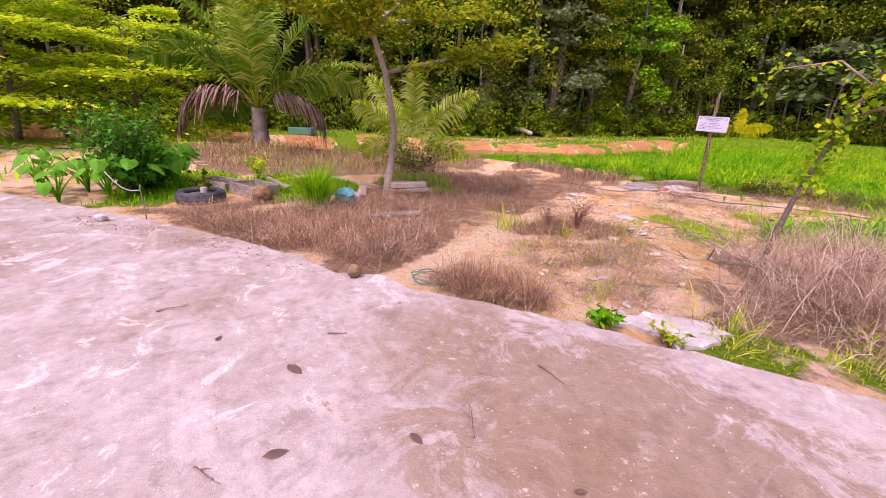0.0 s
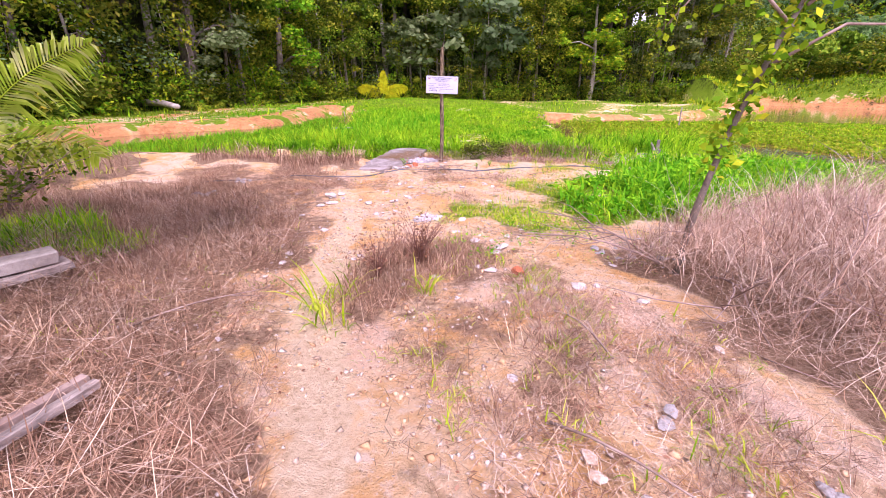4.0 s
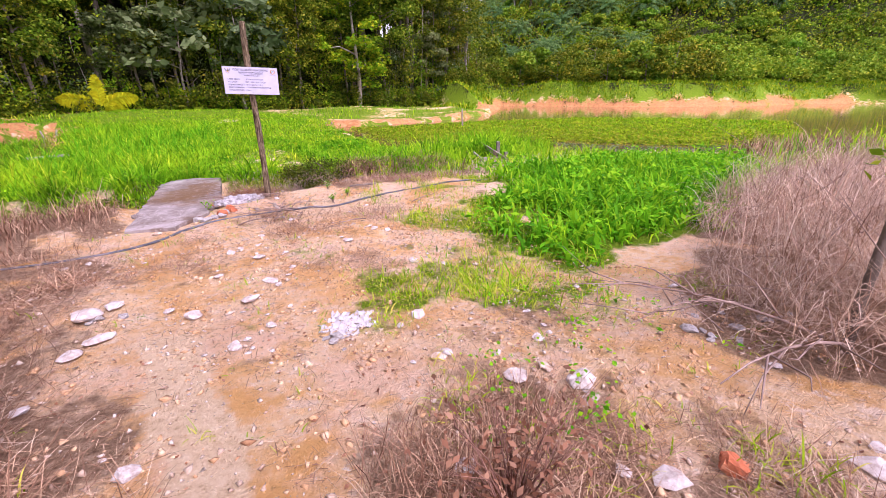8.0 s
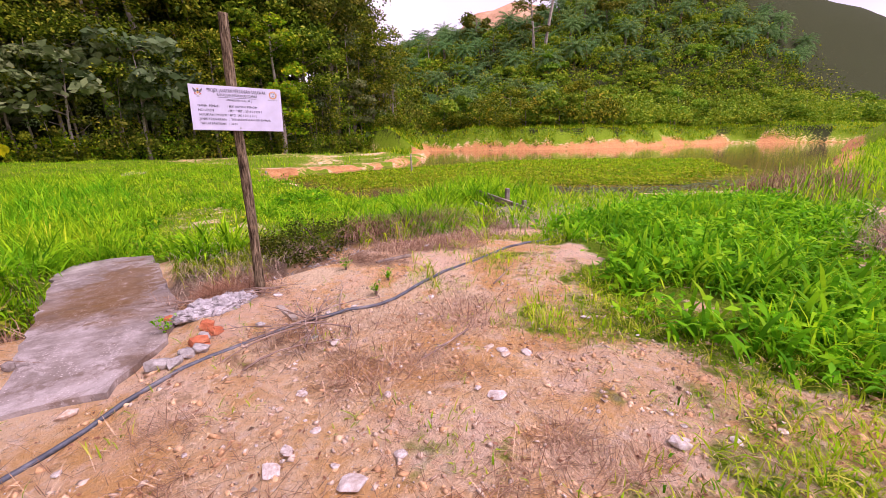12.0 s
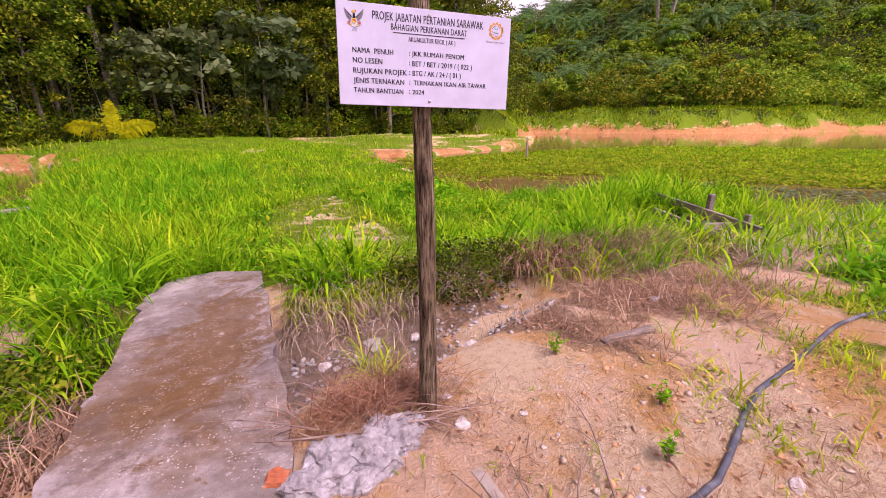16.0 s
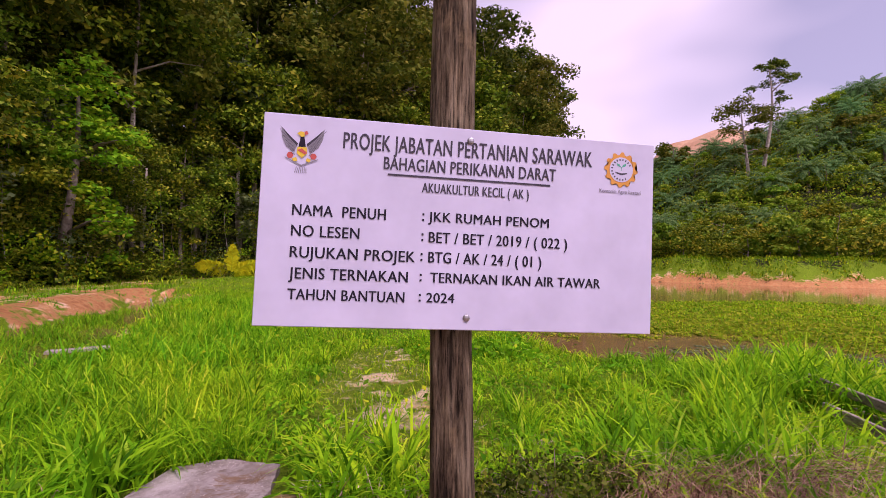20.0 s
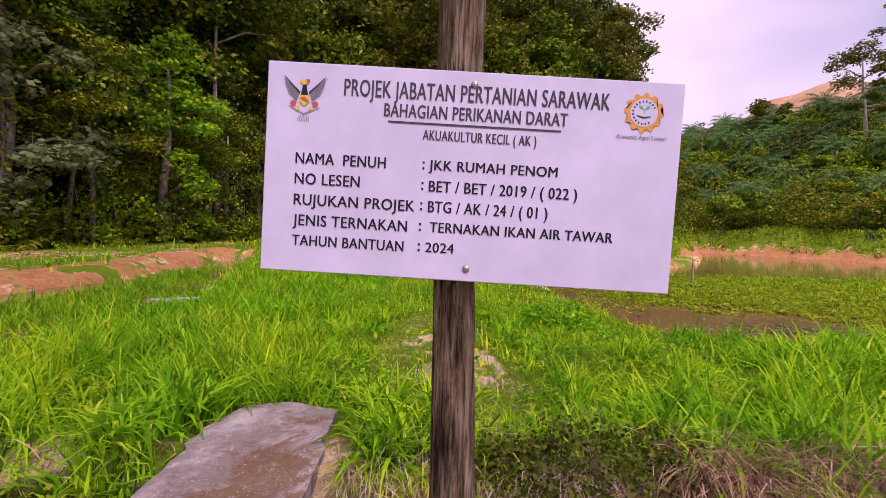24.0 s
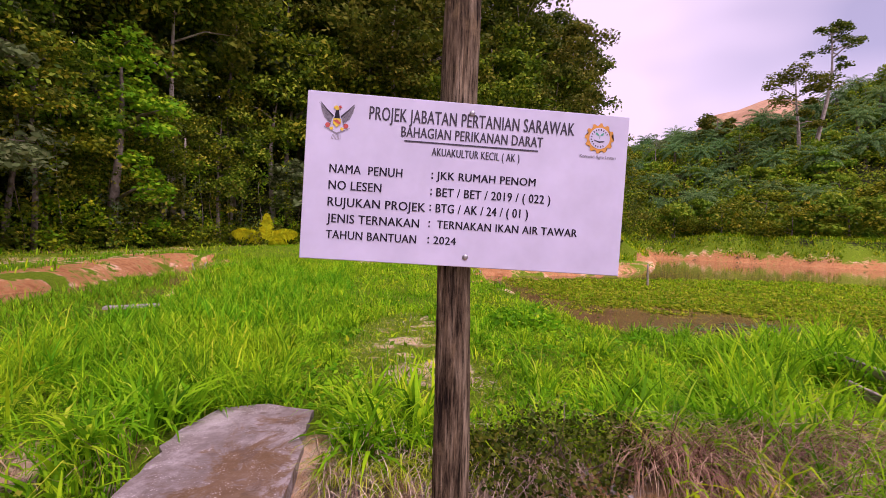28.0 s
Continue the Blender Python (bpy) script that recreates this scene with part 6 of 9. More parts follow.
def along_edge(q, back=0.0):
    """A place on the forest edge, a share q along it, some metres into the woods."""
    d = q * EDGE_AT[-1]
    x, y = (float(np.interp(d, EDGE_AT, [p[i] for p in EDGE])) for i in (0, 1))
    x2, y2 = (float(np.interp(d + 1, EDGE_AT, [p[i] for p in EDGE])) for i in (0, 1))
    ln = math.hypot(x2 - x, y2 - y) or 1
    return x - (y2 - y) / ln * back, y + (x2 - x) / ln * back


# bare slim trunks and lianas at the dark edge of the woods
for n in range(30):
    x, y = along_edge(g.uniform(0.05, 0.98), g.uniform(0.2, 2.4))
    tall, r = g.uniform(6, 13), g.uniform(0.06, 0.16)
    t = np.linspace(0, 1, 9)
    sway = g.uniform(-0.06, 0.06)
    line = np.column_stack([sway * tall * t + 0.12 * np.sin(5 * t + n), 0.10 * np.sin(4 * t + 2 * n), tall * t - 0.3])
    e = base("slim_trunk_tree", pose(*at(x, y)), "slim bare-trunked tree at the dark forest edge", "tree", "slim forest trees")
    under("trunk", mesh_np("trunk", *tube(line, r * (1.2 - 0.7 * t), 7, 0.05), PALEBARK if n % 3 else BARK, True), e)
    for k in range(3):
        q = g.uniform(0.35, 0.9)
        b0 = np.array([np.interp(q, t, line[:, i]) for i in range(3)])
        a = g.uniform(0, 6.28)
        b1 = b0 + np.array([math.cos(a), math.sin(a), 0.5]) * g.uniform(0.7, 1.8)
        under("limb", mesh_np("limb", *tube([b0, (b0 + b1) / 2 + [0, 0, -0.1], b1], [r * 0.4, r * 0.3, r * 0.1], 5), PALEBARK, True), e)
    c = line[-1] + g.normal(size=(7, 3)) * np.array([1.0, 1.0, 0.7])
    p = np.repeat(c, 70, 0) + g.normal(size=(490, 3)) * 0.38
    under("crown", mesh_np("crown", *leaf_quads(p, g.uniform(0.16, 0.36, 490), np.array([[0, 0, 1.0]]), 0.55, 0.5), (FOREST, DARKLEAF, SILVER)[n % 3]), e)
for n in range(44):
    x, y = along_edge(g.uniform(0.05, 0.98), g.uniform(-0.5, 0.8))
    top = g.uniform(4, 9)
    t = np.linspace(0, 1, 8)
    line = np.column_stack([0.4 * np.sin(3 * t + n) * t * (1 - t) * 3, 0.3 * np.sin(2 * t + n), top * t])
    ob = under("liana", mesh_np("liana", *tube(line, g.uniform(0.012, 0.028), 5), PALEBARK if n % 2 else STEM, True))
    ob.matrix_world = pose(*at(x, y))
    tagged(ob, "thin pale liana hanging down the forest edge", "liana", "lianas")
# fern-like palms low along the forest edge
fern = palm("undergrowth_palm", -60, 70, 0.3, 0.06, 11, 2.5, FOREST, "low dark palm among the undergrowth", 0.55, 30, 0.028, (0.3, 1.35), 1.3, 8)
for n in range(34):
    x, y = along_edge(g.uniform(0.04, 0.99), g.uniform(-0.6, 0.8))
    copy_thing(fern, pose(*at(x, y), 0, 0, g.uniform(0, 360))).scale = [g.uniform(0.7, 1.5)] * 3
# cluster of broad dark palms beside the dead palm
for x, y, k in ((-22.3, 9.2, 2.0), (-22.0, 7.6, 1.7), (-22.6, 10.6, 1.8)):
    copy_thing(fern, pose(*at(x, y), 0, 0, 40 * x)).scale = (k, k, k)

# oil palms on the far slope
OILS = []
for n in range(3):
    e = base("oil_palm", pose(60 + 12 * n, 160, float(ground_z(60 + 12 * n, 160))), "oil palm with grey-green fronds on the far slope", "palm", "oil palms on the slope")
    t = np.linspace(0, 1, 6)
    under("trunk", mesh_np("trunk", *tube(np.column_stack([0 * t, 0 * t, (2.2 + n) * t - 0.4]), 0.34 - 0.08 * t, 8, 0.12), BARK, True), e)
    leaves = []
    for k in range(30):
        rib, (v, f) = frond_mesh(4.4, 1.45 - 1.55 * k / 29, 1.6, 0.8, 28, 0.055, 300 + 40 * n + k, 0.8, 0.4)
        a = k * 2.4
        v = v @ np.array([[math.cos(a), math.sin(a), 0], [-math.sin(a), math.cos(a), 0], [0, 0, 1]]) + [0, 0, 2.0 + n]
        leaves.append((v, f))
    under("crown", mesh_np("crown", *joined(leaves), OILPALM), e)
    OILS.append(e)
oil_spots, tries = [], 0
while len(oil_spots) < 270 and tries < 40000:
    tries += 1
    x, y = g.uniform(26, 190), g.uniform(20, 190)
    d = float(inside(HILL, x, y))
    if 7 < d < 85 and (x < 72 or d > 26) and all((x - a) ** 2 + (y - b) ** 2 > 5.6 ** 2 for a, b in oil_spots):
        oil_spots.append((x, y))
for x, y in oil_spots:
    s = g.uniform(0.75, 1.3)
    copy_thing(OILS[g.integers(0, 3)], pose(*at(x, y, -0.1), 0, 0, g.uniform(0, 360))).scale = (s, s, s)
hx = g.uniform([26, 20], [200, 190], (260000, 2))
hd = inside(HILL, hx[:, 0], hx[:, 1])
hx = hx[(hd > -0.5) & (g.uniform(0, 1, len(hx)) < np.exp(-np.maximum(hd, 0) / 9) + 0.07)][:80000]
hz = ground_z(hx[:, 0], hx[:, 1]) + g.uniform(0, 1, len(hx)) ** 1.3 * (1.6 + 2.4 * np.clip(wave(hx[:, 0], hx[:, 1], 7, 51), 0, 1))
half = len(hx) // 2
hd2 = inside(HILL, hx[:, 0], hx[:, 1])
def clumps_at(xy, r_lo, r_hi, per, size, seed, rise=0.5):
    """Round leafy bushes: shells of leaves over dark insides."""
    g = np.random.default_rng(seed)
    c = rooted(xy, 0.0)
    r = g.uniform(r_lo, r_hi, len(xy))[:, None, None]
    c[:, 2] += r[:, 0, 0] * rise
    out = g.normal(size=(len(xy), per, 3))
    out[..., 2] = np.abs(out[..., 2] + 0.25) - 0.25
    out /= np.linalg.norm(out, axis=2, keepdims=True)
    p = (c[:, None] + out * r * g.uniform(0.6, 1.2, (len(xy), per, 1))).reshape(-1, 3)
    return leaf_quads(p, size * g.uniform(0.6, 1.4, len(p)), out.reshape(-1, 3) * 1.3, 0.6, 0.2)


foot = g.uniform([28, 24], [170, 120], (60000, 2))
fd, fb = inside(HILL, foot[:, 0], foot[:, 1]), inside(POND_RIGHT, foot[:, 0], foot[:, 1])
foot = foot[(fb < -3.2) & (fd > -16) & (g.uniform(0, 1, len(foot)) < np.exp(-np.maximum(fd, 0) / np.where(foot[:, 0] > 66, 26, 9))) & (foot[:, 0] < 150)][:620]
lively = wave(foot[:, 0], foot[:, 1], 14, 57) + (foot[:, 0] - 68) / 40
stuff("hillside_scrub", clumps_at(foot[lively < -0.1], 1.2, 3.6, 90, 0.42, 52, 0.7), FOREST, "olive green bushes along the foot of the slope", "scrub")
stuff("hillside_scrub", clumps_at(foot[lively >= -0.1], 1.3, 4.0, 110, 0.44, 53, 0.7), HILLBUSH, "yellow-green bushes along the foot of the slope", "scrub")
BUSHES = [leaf_tree("hill_bush", -60 - 7 * n, 76, (4.6, 6.0, 3.8)[n], (2.6, 3.0, 2.4)[n], 0.06, 3000, 0.36, (HILLBUSH, FOREST, HILLBUSH)[n], "rounded broadleaf bush on the far slope", 90 + n, BARK, 3, 0.1, 0.02, 13, "bushes on the slope", 0.3) for n in range(3)]
bush_spots, tries = [], 0
while len(bush_spots) < 170 and tries < 60000:
    tries += 1
    x, y = g.uniform(30, 150), g.uniform(24, 130)
    d, b = float(inside(HILL, x, y)), float(inside(POND_RIGHT, x, y))
    if b > -6 or d < -14 or g.uniform() > math.exp(-max(d, 0) / (30 if x > 66 else 10)):
        continue
    if all((x - u) ** 2 + (y - v) ** 2 > 3.6 ** 2 for u, v in bush_spots):
        bush_spots.append((x, y))
for x, y in bush_spots:
    k = g.uniform(0.7, 1.5)
    east = x > 62 + 8 * math.sin(0.2 * y)
    copy_thing(BUSHES[(0, 2)[int(g.integers(0, 2))] if east or g.uniform() < 0.35 else 1], pose(*at(x, y, -0.2), 0, 0, g.uniform(0, 360))).scale = (k, k, k * g.uniform(0.8, 1.15))
gaps = g.uniform([28, 24], [170, 170], (12000, 2))
gd = inside(HILL, gaps[:, 0], gaps[:, 1])
gaps = gaps[(gd > 6) & (gd < 66)][:2600]
stuff("hillside_scrub", clumps_at(gaps[:1500], 0.8, 2.4, 26, 0.6, 54), DARKLEAF, "dark undergrowth between the oil palms", "scrub")
stuff("hillside_scrub", clumps_at(gaps[1500:2150], 1.2, 3.2, 60, 0.6, 55, 0.8), FOREST, "olive broadleaf bushes between the oil palms", "scrub")
stuff("hillside_scrub", clumps_at(gaps[2150:], 1.0, 2.8, 60, 0.55, 56, 0.8), BRIGHT, "yellow-green broadleaf bushes on the slope", "scrub")
stuff("hillside_scrub", leaf_quads(np.column_stack([hx, hz])[:half][hd2[:half] < 11], g.uniform(0.35, 0.95, int((hd2[:half] < 11).sum())), np.array([[0, 0, 1.0]]), 0.6, 0.4), BRIGHT, "bright green scrub along the foot of the slope", "scrub")
stuff("hillside_scrub", leaf_quads(np.column_stack([hx, hz])[half:], g.uniform(0.4, 1.1, len(hx) - half), np.array([[0, 0, 1.0]]), 0.6, 0.4), FOREST, "dark green scrub between the oil palms", "scrub")
# tall single trees on the ridge and a bare earth hill beyond
leaf_tree("ridge_tree", 91, 89, 31, 4.0, 0.6, 2600, 0.55, DARKLEAF, "tall spreading tree standing above the slope", 61, PALEBARK, 12, 0.45, 0.06, 16)
leaf_tree("ridge_tree", 87, 89.5, 21, 4.8, 0.4, 3800, 0.6, DARKLEAF, "leaning bushy tree beside the tall ridge tree", 64, PALEBARK, 10, 0.4, -0.08, 18)
leaf_tree("ridge_tree", 70, 118, 11, 2.6, 0.6, 420, 0.5, SILVER, "thin pale tree on the far ridge", 65, PALEBARK, 8, 0.15, 0.0, 10)
leaf_tree("ridge_tree", 112, 86, 8, 3.5, 0.4, 1400, 0.7, DARKLEAF, "small round tree on the ridge", 62, BARK, 8, 0.3, 0.0, 14)
leaf_tree("ridge_tree", 84, 112, 9, 4.0, 0.3, 1600, 0.8, DARKLEAF, "dark bushy tree on the ridge", 63, BARK, 8, 0.3, 0.0, 16)

# ---- sign ----
sign = base("signboard", pose(0, 0, -0.1), "white project signboard with black print on a weathered post", "signboard")
t = np.linspace(0, 1, 26)
t = np.linspace(0, 1, 64)
line = np.column_stack([0.012 * np.sin(5 * t) + np.where(t > 0.68, 0.10 * (t - 0.68) ** 1.0 * 0.6, 0) - 0.012, 0.058 + 0.006 * np.sin(7 * t), 2.42 * t - 0.12])
pv, pf4 = tube(line, 0.0385 * (1.04 - 0.1 * t) * (1 + 0.05 * np.sin(17 * t)), 36)
ring_c = np.repeat(np.concatenate([line[:1], line, line[-1:]]), 36, 0)
ang, high = np.tile(np.arange(36) / 36 * 2 * np.pi, 66), ring_c[:, 2]
ridges = 0.035 * np.sin(9 * ang + 1.5 * np.sin(1.1 * high)) + 0.03 * np.sin(14 * ang + 2 + 0.8 * high) + 0.02 * np.sin(5 * ang + 3 * high) + 0.010 * rng.normal(size=len(ang))
pv = ring_c + (pv - ring_c) * (1 + ridges)[:, None]
under("post", mesh_np("post", pv, pf4, POST, True), sign, "grey cracked timber post")
BW, BH = 0.66, 0.333
bm = bmesh.new()
bmesh.ops.create_cube(bm, size=1, matrix=Matrix.Diagonal((BW, 0.005, BH, 1)))
bmesh.ops.bevel(bm, geom=bm.edges[:], offset=0.0012, segments=1, affect="EDGES")
board = part("board", bm, WHITE, sign, "white sheet with faint scuffs")
board.matrix_basis = pose(0.006, 0.002, 1.597, 0, 1.6, 0)


def lettering(text, u0, v0, u1, v1, material, bold=0.0):
    """Print on the board between two corners given as shares of its width and height."""
    cu = bpy.data.curves.new("print", "FONT")
    cu.body, cu.resolution_u, cu.offset, cu.space_character = text, 3, bold, 1.06
    tmp = bpy.data.objects.new("print", cu)
    scene.collection.objects.link(tmp)
    me = bpy.data.meshes.new_from_object(tmp.evaluated_get(bpy.context.evaluated_depsgraph_get()))
    bpy.data.objects.remove(tmp)
    co = np.zeros(len(me.vertices) * 3)
    me.vertices.foreach_get("co", co)
    co = co.reshape(-1, 3)
    lo, hi = co.min(0), co.max(0)
    cap = 0.685
    x = (u0 - 0.5 + (co[:, 0] - lo[0]) / (hi[0] - lo[0]) * (u1 - u0)) * BW
    z = (0.5 - v1 + co[:, 1] / cap * (v1 - v0)) * BH
    me.materials.clear()
    me.materials.append(material)
    me.vertices.foreach_set("co", np.column_stack([x, np.full(len(x), -0.0033), z]).ravel())
    under("print", me, board)
    twin = me.copy()
    twin.vertices.foreach_set("co", np.column_stack([x + 0.0009, np.full(len(x), -0.0035), z]).ravel())
    under("print", twin, board)


def shape(name, pts, material, y=-0.0034, parent=None):
    bm = bmesh.new()
    f = bm.faces.new([bm.verts.new(((u - 0.5) * BW, y, (0.5 - v) * BH)) for u, v in pts])
    bmesh.ops.triangulate(bm, faces=[f])
    return part(name, bm, material, parent or board)


for text, u0, v0, u1, v1, ink in (
    ("PROJEK JABATAN PERTANIAN SARAWAK", 0.186, 0.067, 0.823, 0.145, INK_GREY),
    ("BAHAGIAN PERIKANAN DARAT", 0.285, 0.171, 0.725, 0.232, INK_GREY),
    ("NAMA  PENUH", 0.076, 0.427, 0.295, 0.479, INK), ("NO LESEN", 0.076, 0.525, 0.234, 0.577, INK),
    ("RUJUKAN PROJEK", 0.076, 0.625, 0.371, 0.677, INK), ("JENIS TERNAKAN", 0.076, 0.724, 0.355, 0.776, INK), ("TAHUN BANTUAN", 0.076, 0.823, 0.349, 0.873, INK),
    ("JKK RUMAH PENOM", 0.400, 0.427, 0.710, 0.474, INK), ("TERNAKAN IKAN AIR TAWAR", 0.411, 0.723, 0.854, 0.771, INK), ("2024", 0.403, 0.822, 0.472, 0.868, INK)):
    lettering(text, u0, v0, u1, v1, ink, 0.0)
lettering("AKUAKULTUR KECIL ( AK )", 0.381, 0.286, 0.654, 0.333, INK_GREY, -0.004)
lettering("BET / BET / 2019 / ( 022 )", 0.403, 0.525, 0.761, 0.577, INK, 0.0)
lettering("BTG / AK / 24 / ( 01 )", 0.404, 0.622, 0.693, 0.675, INK, 0.0)
for v in (0.436, 0.534, 0.631, 0.731, 0.829):
    for dv in (0.0, 0.027):
        shape("colon_dot", [(0.385, v + dv), (0.390, v + dv), (0.390, v + dv + 0.010), (0.385, v + dv + 0.010)], INK)
shape("rule", [(0.296, 0.252), (0.712, 0.252), (0.712, 0.261), (0.296, 0.261)], INK_GREY)
lettering("Komuniti Agro Lestari", 0.846, 0.252, 0.962, 0.272, INK_PALE, -0.008)
# round cog badge and winged badge as plain shapes
cog = [(0.906 + 0.0475 * r * math.cos(a), 0.147 + 0.094 * r * math.sin(a)) for a, r in ((k * math.pi / 24, 1.0 if k % 4 < 2 else 0.84) for k in range(48))]
shape("badge_cog", cog, ORANGE)
shape("badge_disc", [(0.906 + 0.033 * math.cos(k * math.pi / 16), 0.147 + 0.066 * math.sin(k * math.pi / 16)) for k in range(32)], WHITE, -0.0038)
for k in list(range(7, 26, 2)) + list(range(35, 46, 2)):
    a = k * math.pi / 20 + math.pi / 2 + 0.3
    c, s = math.cos(a), math.sin(a)
    shape("badge_bar", [(0.906 + r * c - w * s, 0.147 + 2 * (r * s + w * c)) for r, w in ((0.024, -0.0016), (0.029, -0.0016), (0.029, 0.0016), (0.024, 0.0016))], INK_GREY, -0.0042)
for sgn in (-1, 1):
    shape("badge_leaf", [(0.906, 0.135), (0.906 + sgn * 0.006, 0.118), (0.906 + sgn * 0.014, 0.112), (0.906 + sgn * 0.011, 0.128)], GREENINK, -0.0042)
shape("badge_stalk", [(0.9052, 0.132), (0.9068, 0.132), (0.9068, 0.152), (0.9052, 0.152)], GREENINK, -0.0042)
shape("badge_swoosh", [(0.888, 0.158), (0.905, 0.166), (0.922, 0.162), (0.922, 0.168), (0.905, 0.175), (0.890, 0.166)], INK_GREY, -0.0042)
for sgn in (-1, 1):
    shape("badge_wing", [(0.091 + sgn * 0.012, 0.150), (0.091 + sgn * 0.030, 0.112), (0.091 + sgn * 0.050, 0.066), (0.091 + sgn * 0.047, 0.115), (0.091 + sgn * 0.037, 0.158), (0.091 + sgn * 0.018, 0.180)], INK_PALE, -0.0032)
    shape("badge_wing_edge", [(0.091 + sgn * 0.010, 0.140), (0.091 + sgn * 0.030, 0.104), (0.091 + sgn * 0.052, 0.060), (0.091 + sgn * 0.033, 0.110), (0.091 + sgn * 0.012, 0.152)], INK_GREY, -0.0037)
    for k in range(8):
        tipx, tipv = 0.091 + sgn * (0.055 - 0.0042 * k), 0.070 + 0.016 * k
        shape("badge_feather", [(0.091 + sgn * 0.017, 0.150 + 0.006 * k), (tipx, tipv), (tipx - sgn * 0.002, tipv + 0.006), (0.091 + sgn * 0.016, 0.153 + 0.006 * k)], INK_GREY)
    shape("badge_flower", [(0.091 + sgn * 0.027 + 0.008 * math.cos(k), 0.197 + 0.016 * math.sin(k)) for k in (0, 1.05, 2.1, 3.14, 4.2, 5.2)], REDINK)
    shape("badge_sprig", [(0.091 + sgn * 0.012, 0.205), (0.091 + sgn * 0.022, 0.212), (0.091 + sgn * 0.018, 0.228), (0.091 + sgn * 0.010, 0.222)], YELLOW)
shape("badge_body", [(0.087, 0.098), (0.094, 0.098), (0.100, 0.160), (0.082, 0.160)], INK, -0.0036)
shape("badge_head", [(0.078, 0.092), (0.086, 0.080), (0.094, 0.084), (0.096, 0.104), (0.088, 0.108)], YELLOW, -0.0040)
shape("badge_crest", [(0.094, 0.082), (0.101, 0.078), (0.104, 0.092), (0.097, 0.098)], REDINK, -0.0042)
shape("badge_shield", [(0.080, 0.156), (0.102, 0.156), (0.103, 0.185), (0.091, 0.208), (0.079, 0.185)], YELLOW, -0.0040)
shape("badge_stripe", [(0.080, 0.172), (0.091, 0.162), (0.103, 0.182), (0.098, 0.190)], REDINK, -0.0044)
shape("badge_ribbon", [(0.052, 0.205), (0.091, 0.240), (0.130, 0.208), (0.128, 0.214), (0.091, 0.247), (0.054, 0.211)], INK_PALE, -0.0036)
for k in range(7):
    shape("badge_tail", [(0.080 + 0.0036 * k, 0.249), (0.0812 + 0.0036 * k, 0.249), (0.0805 + 0.0044 * k - 0.003, 0.279), (0.0785 + 0.0044 * k - 0.003, 0.279)], INK_PALE, -0.0034)
for u, v in ((0.499, 0.060), (0.505, 0.939)):
    bm = bmesh.new()
    bmesh.ops.create_uvsphere(bm, u_segments=10, v_segments=6, radius=0.0062, matrix=pose((u - 0.5) * BW, -0.003, (0.5 - v) * BH) @ Matrix.Diagonal((1, 0.5, 1, 1)))
    part("screw", bm, STEEL, board, "round screw head")

# ---- slab bridge over the ditch ----
slab = base("slab_bridge", pose(0, 0, 0), "worn concrete slab laid as a bridge over the ditch", "slab")
sheet("deck", SLAB_EDGE, 0, SLAB, 0.13, "", "", "", 0.12, 0.012, slab, lambda x, y: float(np.interp(y, [-1.1, -0.3, 3.1], [-0.10, -0.07, -0.235])) + 0.012 * math.sin(3 * x + 2 * y))


def stone_mesh(seed, material, squash=(1, 0.75, 0.5)):
    g = np.random.default_rng(seed)
    bm = bmesh.new()
    for _ in range(26):
        v = Vector(g.normal(size=3)).normalized() * 0.5 * g.uniform(0.78, 1.1)
        bm.verts.new((v.x * squash[0], v.y * squash[1], v.z * squash[2]))
    hull = bmesh.ops.convex_hull(bm, input=bm.verts)
    bmesh.ops.delete(bm, geom=[v for v in hull["geom_interior"] if isinstance(v, bmesh.types.BMVert)], context="VERTS")
    bmesh.ops.bevel(bm, geom=bm.edges[:], offset=0.009, segments=1, affect="EDGES")
    me = bpy.data.meshes.new("stone")
    bm.to_mesh(me)
    bm.free()
    me.materials.append(material)
    return me


STONES = [stone_mesh(s, STONE, (1, 0.62 + 0.08 * (s % 4), 0.22 + 0.05 * (s % 4))) for s in range(12)]
PEBBLES = [stone_mesh(40 + s, PEBBLE, (1, 0.7, 0.45)) for s in range(5)]
ROCKS = [stone_mesh(20 + s, RUBBLE, (1, 0.7, 0.5)) for s in range(5)]


def stone(name, x, y, size, meshes, label, category, group, turn=None, tall=1.0):
    ob = new(name, meshes[int(rng.integers(0, len(meshes)))])
    ob.matrix_world = pose(*at(x, y, 0.10 * size), rng.uniform(-12, 12), rng.uniform(-12, 12), rng.uniform(0, 360) if turn is None else turn) @ Matrix.Diagonal((size, size, size * tall, 1))
    return tagged(ob, label, category, group)


for x, y, s in ((-1.13, -3.22, 0.30), (-0.96, -3.55, 0.26), (-1.06, -3.7, 0.2), (-0.64, -3.24, 0.13), (-0.46, -3.37, 0.2), (-0.09, -3.34, 0.18), (-0.14, -3.95, 0.13), (0.05, -3.75, 0.1), (-1.09, -4.18, 0.13), (1.26, -4.87, 0.2), (1.55, -5.03, 0.22), (1.5, -5.16, 0.14), (1.01, -3.98, 0.15), (1.48, -5.64, 0.18), (2.2, -5.9, 0.18), (1.36, -5.53, 0.1), (0.78, -5.31, 0.14), (2.58, -5.31, 0.11), (0.78, -2.34, 0.14), (-0.06, -2.46, 0.17), (1.14, -1.94, 0.13), (0.18, -2.42, 0.1), (-0.36, -2.79, 0.14), (0.05, -3.06, 0.17), (-1.0, -3.1, 0.2)):
    stone("stone", x, y, 0.86 * s, STONES, "flat whitish limestone chip lying on clay", "stone", "loose stones")
